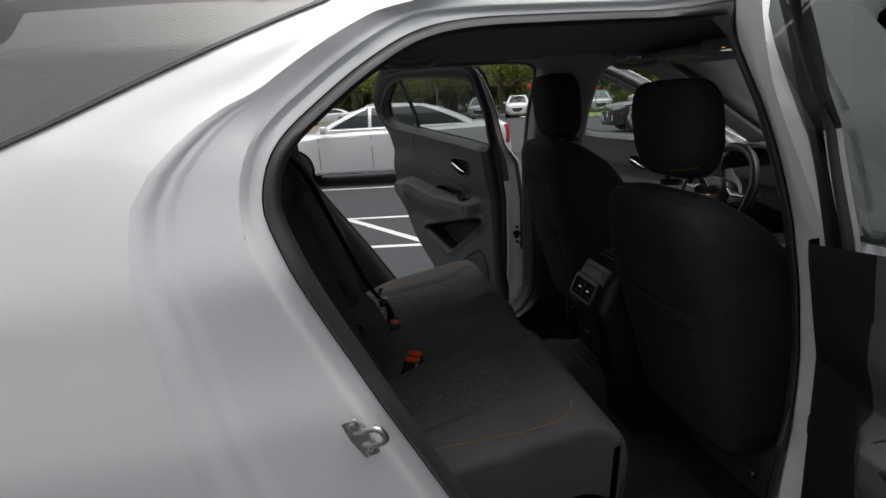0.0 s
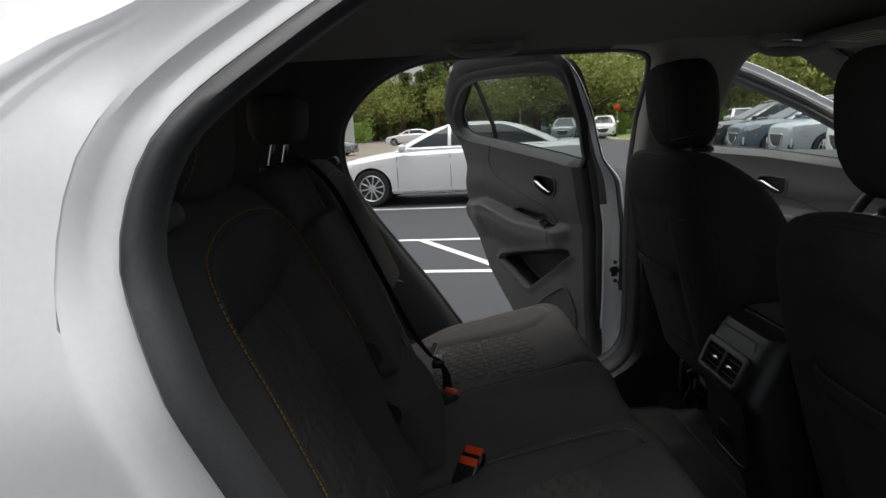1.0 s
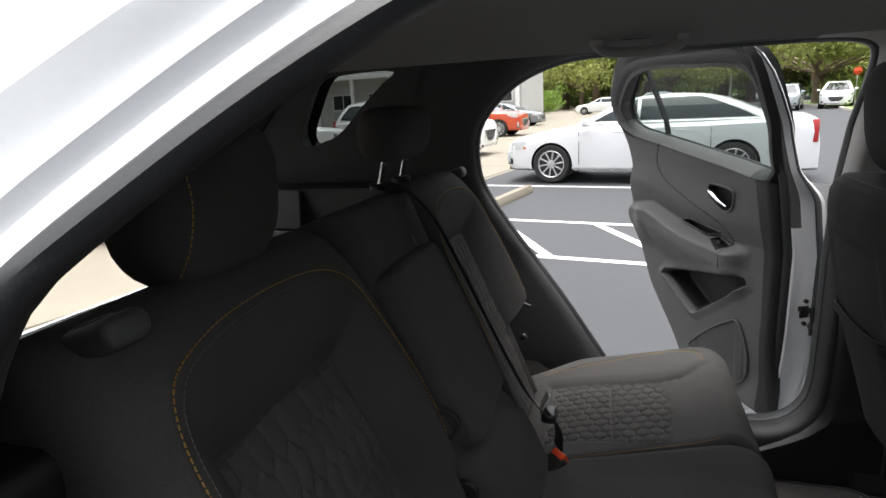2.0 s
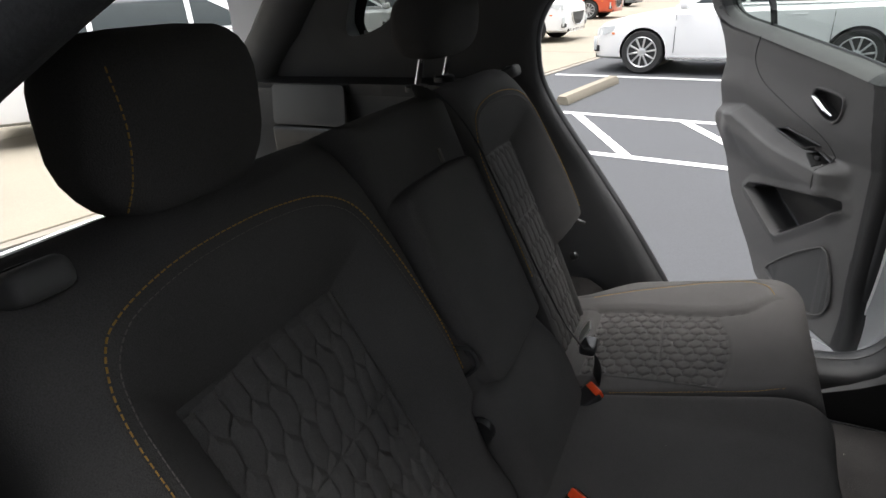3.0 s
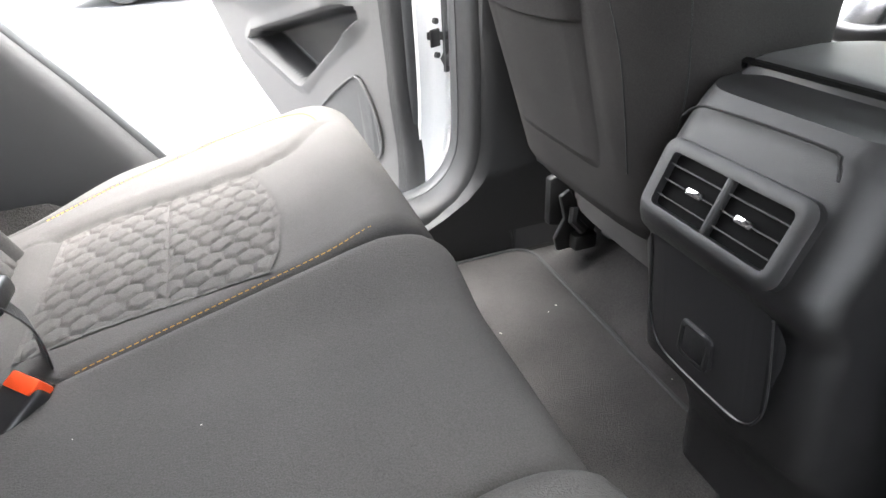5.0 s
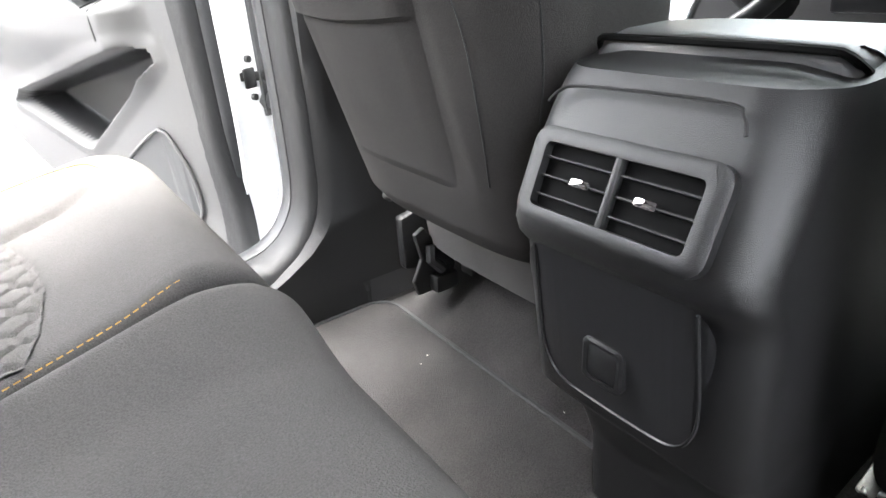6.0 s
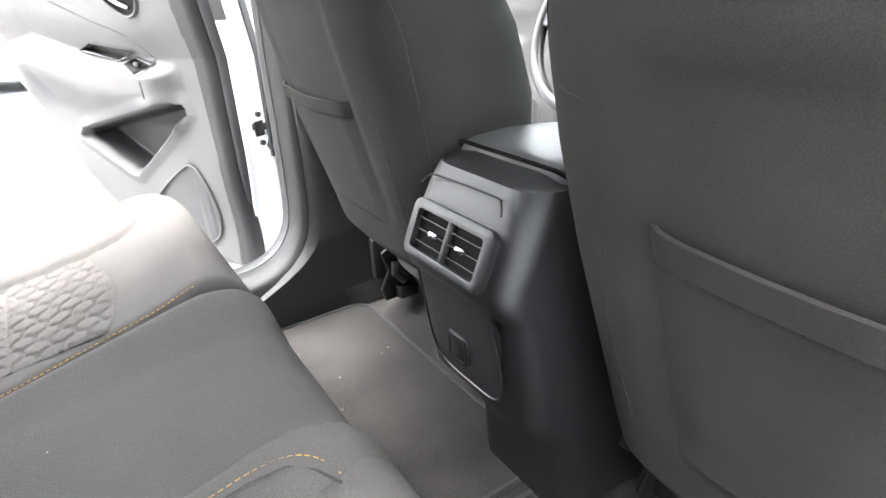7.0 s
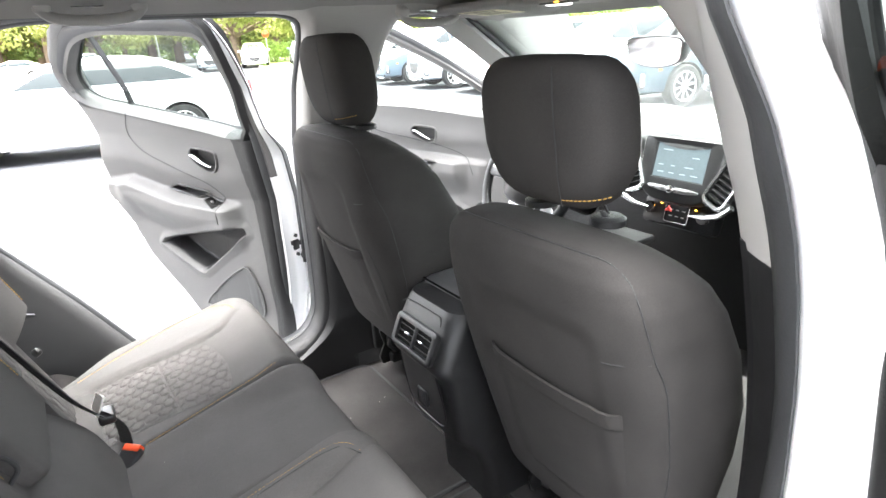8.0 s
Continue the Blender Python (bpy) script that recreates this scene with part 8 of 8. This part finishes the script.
def palm(x, y, h, seed):
    rng = np.random.default_rng(seed)
    p = empty("palm_tree", Matrix.Translation((x, y, 0)), "cabbage palm with a shaggy brown trunk", "palm")
    part("trunk", tube([(0.05 * math.sin(k), 0.04 * math.cos(2 * k), h * k / 10) for k in range(11)], [0.26 + 0.03 * (k % 2) for k in range(11)], 10), BARK, p)
    bm = bmesh.new()
    for k in range(34):
        a, el = rng.random() * math.tau, rng.uniform(-0.5, 1.2)
        L = rng.uniform(1.2, 1.8)
        d = Vector((math.cos(a) * math.cos(el), math.sin(a) * math.cos(el), math.sin(el)))
        sd = d.cross(Vector((0, 0, 1))).normalized()
        q = [Vector((0, 0, h)) + d * L * t - Vector((0, 0, 0.5 * t * t * L * 0.6)) for t in (0.15, 0.5, 0.75, 1.0)]
        for j in range(9):
            o = sd * (j - 4) * 0.055
            f = [bm.verts.new(q[0]), bm.verts.new(q[1] + o * 2.2), bm.verts.new(q[3] + o * 4.5 - Vector((0, 0, 0.05 * abs(j - 4)))), bm.verts.new(q[1] + o * 2.2 + sd * 0.05)]
            bm.faces.new(f)
    part("fronds", bm, BUSH, p, "fan-shaped green fronds", 0)
    return p


palm(26.0, 8.6, 4.6, 31)
palm(27.5, 5.0, 5.6, 32)

# ---- buildings and street furniture ----
WALL = material("pale_grey_render", (0.50, 0.50, 0.49), 0.85, vary=0.06, scale=1.2, fine=60, bump=0.2)
WHITE_TRIM = material("white_metal_cladding", (0.74, 0.74, 0.73), 0.5, vary=0.04, scale=2, bump=0.05)
DOOR_GREY = material("grey_roller_door", (0.36, 0.38, 0.40), 0.6, vary=0.06, scale=2, bump=0.1)


def showroom(at, yaw, length, height, bays, label):
    b = empty("dealership_building", Matrix.Translation(at) @ Matrix.Rotation(radians(yaw), 4, "Z"), label, "building")
    wall = part("wall", box((length, 8, height), (0, 4.0, height / 2)), WALL, b, "", 0)
    part("parapet", box((length + 0.5, 8.5, 0.7), (0, 4.0, height + 0.2), 0.05), WHITE_TRIM, b, "white parapet band", 0)
    part("canopy", box((length, 1.6, 0.35), (0, -0.8, height - 1.0), 0.04), WHITE_TRIM, b, "white canopy", 0)
    step_ = length / bays
    for k in range(bays):
        x = -length / 2 + step_ * (k + 0.5)
        f = part("window", box((step_ * 0.62, 0.10, 1.3), (x, -0.03, 2.15), 0.01), WHITE_TRIM, b, "white-framed window", 0)
        for q in (-1, 1):
            part("pane", box((step_ * 0.26, 0.02, 1.1), (x + q * step_ * 0.145, -0.09, 2.15)), CAR_GLASS, f, "", 0)
        part("roller_panel", box((step_ * 0.62, 0.06, 1.2), (x, -0.02, 0.75), 0.01), DOOR_GREY, b, "grey panel", 0)
    for k in range(bays + 1):
        x = -length / 2 + step_ * k
        part("column", box((0.28, 0.28, height - 1.0), (x, -1.4, (height - 1.0) / 2), 0.03), WHITE_TRIM, b, "white square column", 0)
    return b


showroom((-15.5, 2.0, 0), 90 - 10.5 + 0, 34, 5.5, 9, "long pale dealership building with white columns and windows")
showroom((-17.0, 44.0, 0), -4, 20, 5.0, 6, "pale service building with white columns and grey panels")
lampost = empty("street_lamp", Matrix.Translation((10.5, 66, 0)), "tall grey car park lamp post", "street lamp")
part("pole", tube([(0, 0, 0), (0, 0, 9.5)], [0.10, 0.06], 10), STEEL, lampost)
part("arm", tube([(-1.4, 0, 9.5), (1.4, 0, 9.5)], 0.04, 8), STEEL, lampost)
for s in (-1, 1):
    part("lamp_head", box((0.6, 0.3, 0.12), (s * 1.5, 0, 9.48), 0.03), STEEL, lampost)
sign = empty("road_sign", Matrix.Translation((13.8, 30.0, 0)) @ Matrix.Rotation(radians(-20), 4, "Z"), "small white and red sign on a post beside the lot", "sign")
part("post", tube([(0, 0, 0), (0, 0, 1.7)], 0.03, 8), STEEL, sign)
part("plate", box((0.34, 0.02, 0.50), (0, -0.03, 1.55), 0.005), WHITE_TRIM, sign, "white plate", 0)
part("red_band", box((0.34, 0.01, 0.16), (0, -0.046, 1.71)), RED_LENS, sign, "red band", 0)
ball = empty("traffic_marker", Matrix.Translation((15.6, 47.5, 0.1)), "round orange marker on a thin post by the hedge", "marker")
part("rod", tube([(0, 0, 0), (0, 0, 2.0)], 0.03, 6), STEEL, ball)
part("orb", lathe([(0.02, -0.28), (0.18, -0.22), (0.28, 0.0), (0.18, 0.22), (0.02, 0.28)], 16, Matrix.Translation((0, 0, 2.2))), ORANGE, ball, "orange globe")


# ---- lint and crumbs on the upholstery and carpet ----
rnd = random.Random(11)
bm = bmesh.new()
spots = [(0.363, 0.098, 0.7745), (0.302, 0.063, 0.7735), (0.21, 0.02, 0.772), (0.33, -0.08, 0.776), (0.12, 0.05, 0.765), (0.38, 0.01, 0.776), (0.25, -0.11, 0.773)]
spots += [(rnd.uniform(0.55, 0.95), rnd.uniform(0.2, 0.64), 0) for _ in range(9)]
for x, y, z in spots:
    z = z or (0.410 if x < 0.80 else floor_z(x, y) + 0.002)
    r = rnd.uniform(0.0006, 0.0013)
    a = rnd.uniform(0, 3.14)
    c, n = math.cos(a) * r, math.sin(a) * r
    v = [bm.verts.new(p) for p in ((x - 2 * c, y - 2 * n, z), (x + n, y - c, z + r * 0.6), (x + 2 * c, y + 2 * n, z), (x - n, y + c, z + r * 0.5), (x, y, z + 1.4 * r))]
    for i in range(4):
        bm.faces.new((v[i], v[(i + 1) % 4], v[4]))
lint = part("lint", bm, material("pale_lint", (0.6, 0.58, 0.52), 0.9, vary=0.2), None, "pale specks of lint and crumbs on seats and carpet", 0, "stuff")


# ---- the rest of the SUV's outside: nose, tail, wheels ----
def cut_arches(body, centres, r, y):
    cut = bmesh.new()
    for x, z in centres:
        for s in (-1, 1):
            made = bmesh.ops.create_cone(cut, cap_ends=True, segments=32, radius1=r, radius2=r, depth=0.50)["verts"]
            bmesh.ops.rotate(cut, cent=(0, 0, 0), matrix=Matrix.Rotation(radians(90), 3, "X"), verts=made)
            bmesh.ops.translate(cut, vec=(x, s * y, z), verts=made)
    cm = bpy.data.meshes.new("arch")
    cut.to_mesh(cm)
    cut.free()
    cm.materials.append(CAR_TRIM)
    tool = bpy.data.objects.new("arch", cm)
    scene.collection.objects.link(tool)
    mod = body.modifiers.new("arch", "BOOLEAN")
    mod.object, mod.operation, mod.solver, mod.material_mode = tool, "DIFFERENCE", "EXACT", "TRANSFER"
    body.data.materials.append(CAR_TRIM)
    bpy.context.view_layer.update()
    made = bpy.data.meshes.new_from_object(body.evaluated_get(bpy.context.evaluated_depsgraph_get()))
    body.modifiers.clear()
    body.data = made
    made.set_sharp_from_angle(angle=radians(32))
    bpy.data.objects.remove(tool)


nose = []
for x, zt, w in [(2.06, 1.075, 0.846), (2.30, 1.075, 0.866), (2.60, 1.055, 0.868), (2.85, 1.01, 0.845), (3.05, 0.95, 0.79), (3.18, 0.86, 0.71), (3.25, 0.66, 0.62), (3.26, 0.50, 0.58)]:
    mid = 0.24 + (zt - 0.24) * 0.55
    prof = [(w * 0.82, 0.24), (w * 0.96, 0.29), (w * 0.99, 0.40), (w * 0.995, mid), (w, mid + (zt - mid) * 0.45), (w * 0.985, zt - 0.08), (w * 0.93, zt - 0.03), (w * 0.80, zt), (w * 0.4, zt + 0.025)]
    nose.append([(x, y, z) for y, z in prof] + [(x, -y, z) for y, z in prof[::-1]])
fine = []
for a, b in zip(nose, nose[1:]):
    fine += [blend(a, b, k / 3) for k in range(3)]
front_body = part("front_body", loft(fine + nose[-1:], True, True), PAINT, suv, "white bonnet, wings and front bumper", 32)
cut_arches(front_body, [(2.30, 0.345)], 0.395, 0.78)
part("grille", sheet(lambda u, v: (3.262 - 0.10 * abs(2 * u - 1) ** 2 - 0.07 * v, 0.34 * (2 * u - 1), 0.54 + 0.16 * v), 16, 6, thick=(-0.03, 0, 0)), CAR_TRIM, front_body, "black front grille")
for s in (-1, 1):
    part("headlamp", sheet(lambda u, v: (3.17 - 0.26 * u, s * (0.50 + 0.27 * u), 0.78 + 0.10 * v + 0.05 * u), 8, 4, thick=(-0.03, 0, 0)), LAMP, front_body, "clear headlamp")
    part("tail_lamp", box((0.06, 0.16, 0.13), (-1.385, s * 0.73, 0.80), 0.025, 3), RED_LENS, suv, "red tail lamp")
    # rear wheel arch: liner and lip
    arch = [(-0.47 + 0.385 * math.cos(radians(a)), 0.345 + 0.385 * math.sin(radians(a))) for a in range(-20, 201, 10)]
    part("wheel_arch_liner", loft([[(x, s * (outer(max(z, 0.22)) - 0.001), z) for x, z in arch], [(x, s * 0.60, z) for x, z in arch]], False), CAR_TRIM, suv, "black wheel arch liner")
    part("wheel_arch_lip", tube([(x, s * (outer(max(z, 0.22)) + 0.004), z) for x, z in arch], 0.022, 8, flat=0.6), CAR_TRIM, suv, "black plastic arch moulding")
    for x in (-0.47, 2.30):
        wheel_at(suv, (x, s * 0.745, 0.345), 0.345, s)
part("tailgate_panel", sheet(lambda u, v: (-1.375 - 0.02 * math.sin(math.pi * v) + 0.05 * abs(2 * u - 1) ** 3, 0.76 * (2 * u - 1), 0.46 + 0.44 * v), 16, 8, thick=(0.02, 0, 0)), PAINT, suv, "white tailgate panel")
part("rear_bumper", loft([[(x0 + 0.10 * abs(k / 8 - 1) ** 3, 0.83 * (k / 8 - 1), z) for k in range(17)] for x0, z in ((-1.34, 0.24), (-1.42, 0.28), (-1.44, 0.40), (-1.42, 0.47), (-1.36, 0.48))], False), PAINT, suv, "white rear bumper", 60)
part("underbody", box((3.4, 1.40, 0.10), (0.32, 0, 0.29), 0.02), CAR_TRIM, suv, "black underbody")
part("door_skin", sheet(lambda u, v: (0.80 + 1.10 * u, -(outer(0.30 + 0.90 * v) + 0.003), 0.30 + 0.90 * v), 12, 14), PAINT, shut, "glossy white outer door skin")
part("outer_handle", tube([(0.90, -0.862, 1.02), (0.94, -0.885, 1.022), (1.04, -0.885, 1.024), (1.08, -0.862, 1.025)], 0.012, 8), PAINT, shut, "body-coloured door handle")
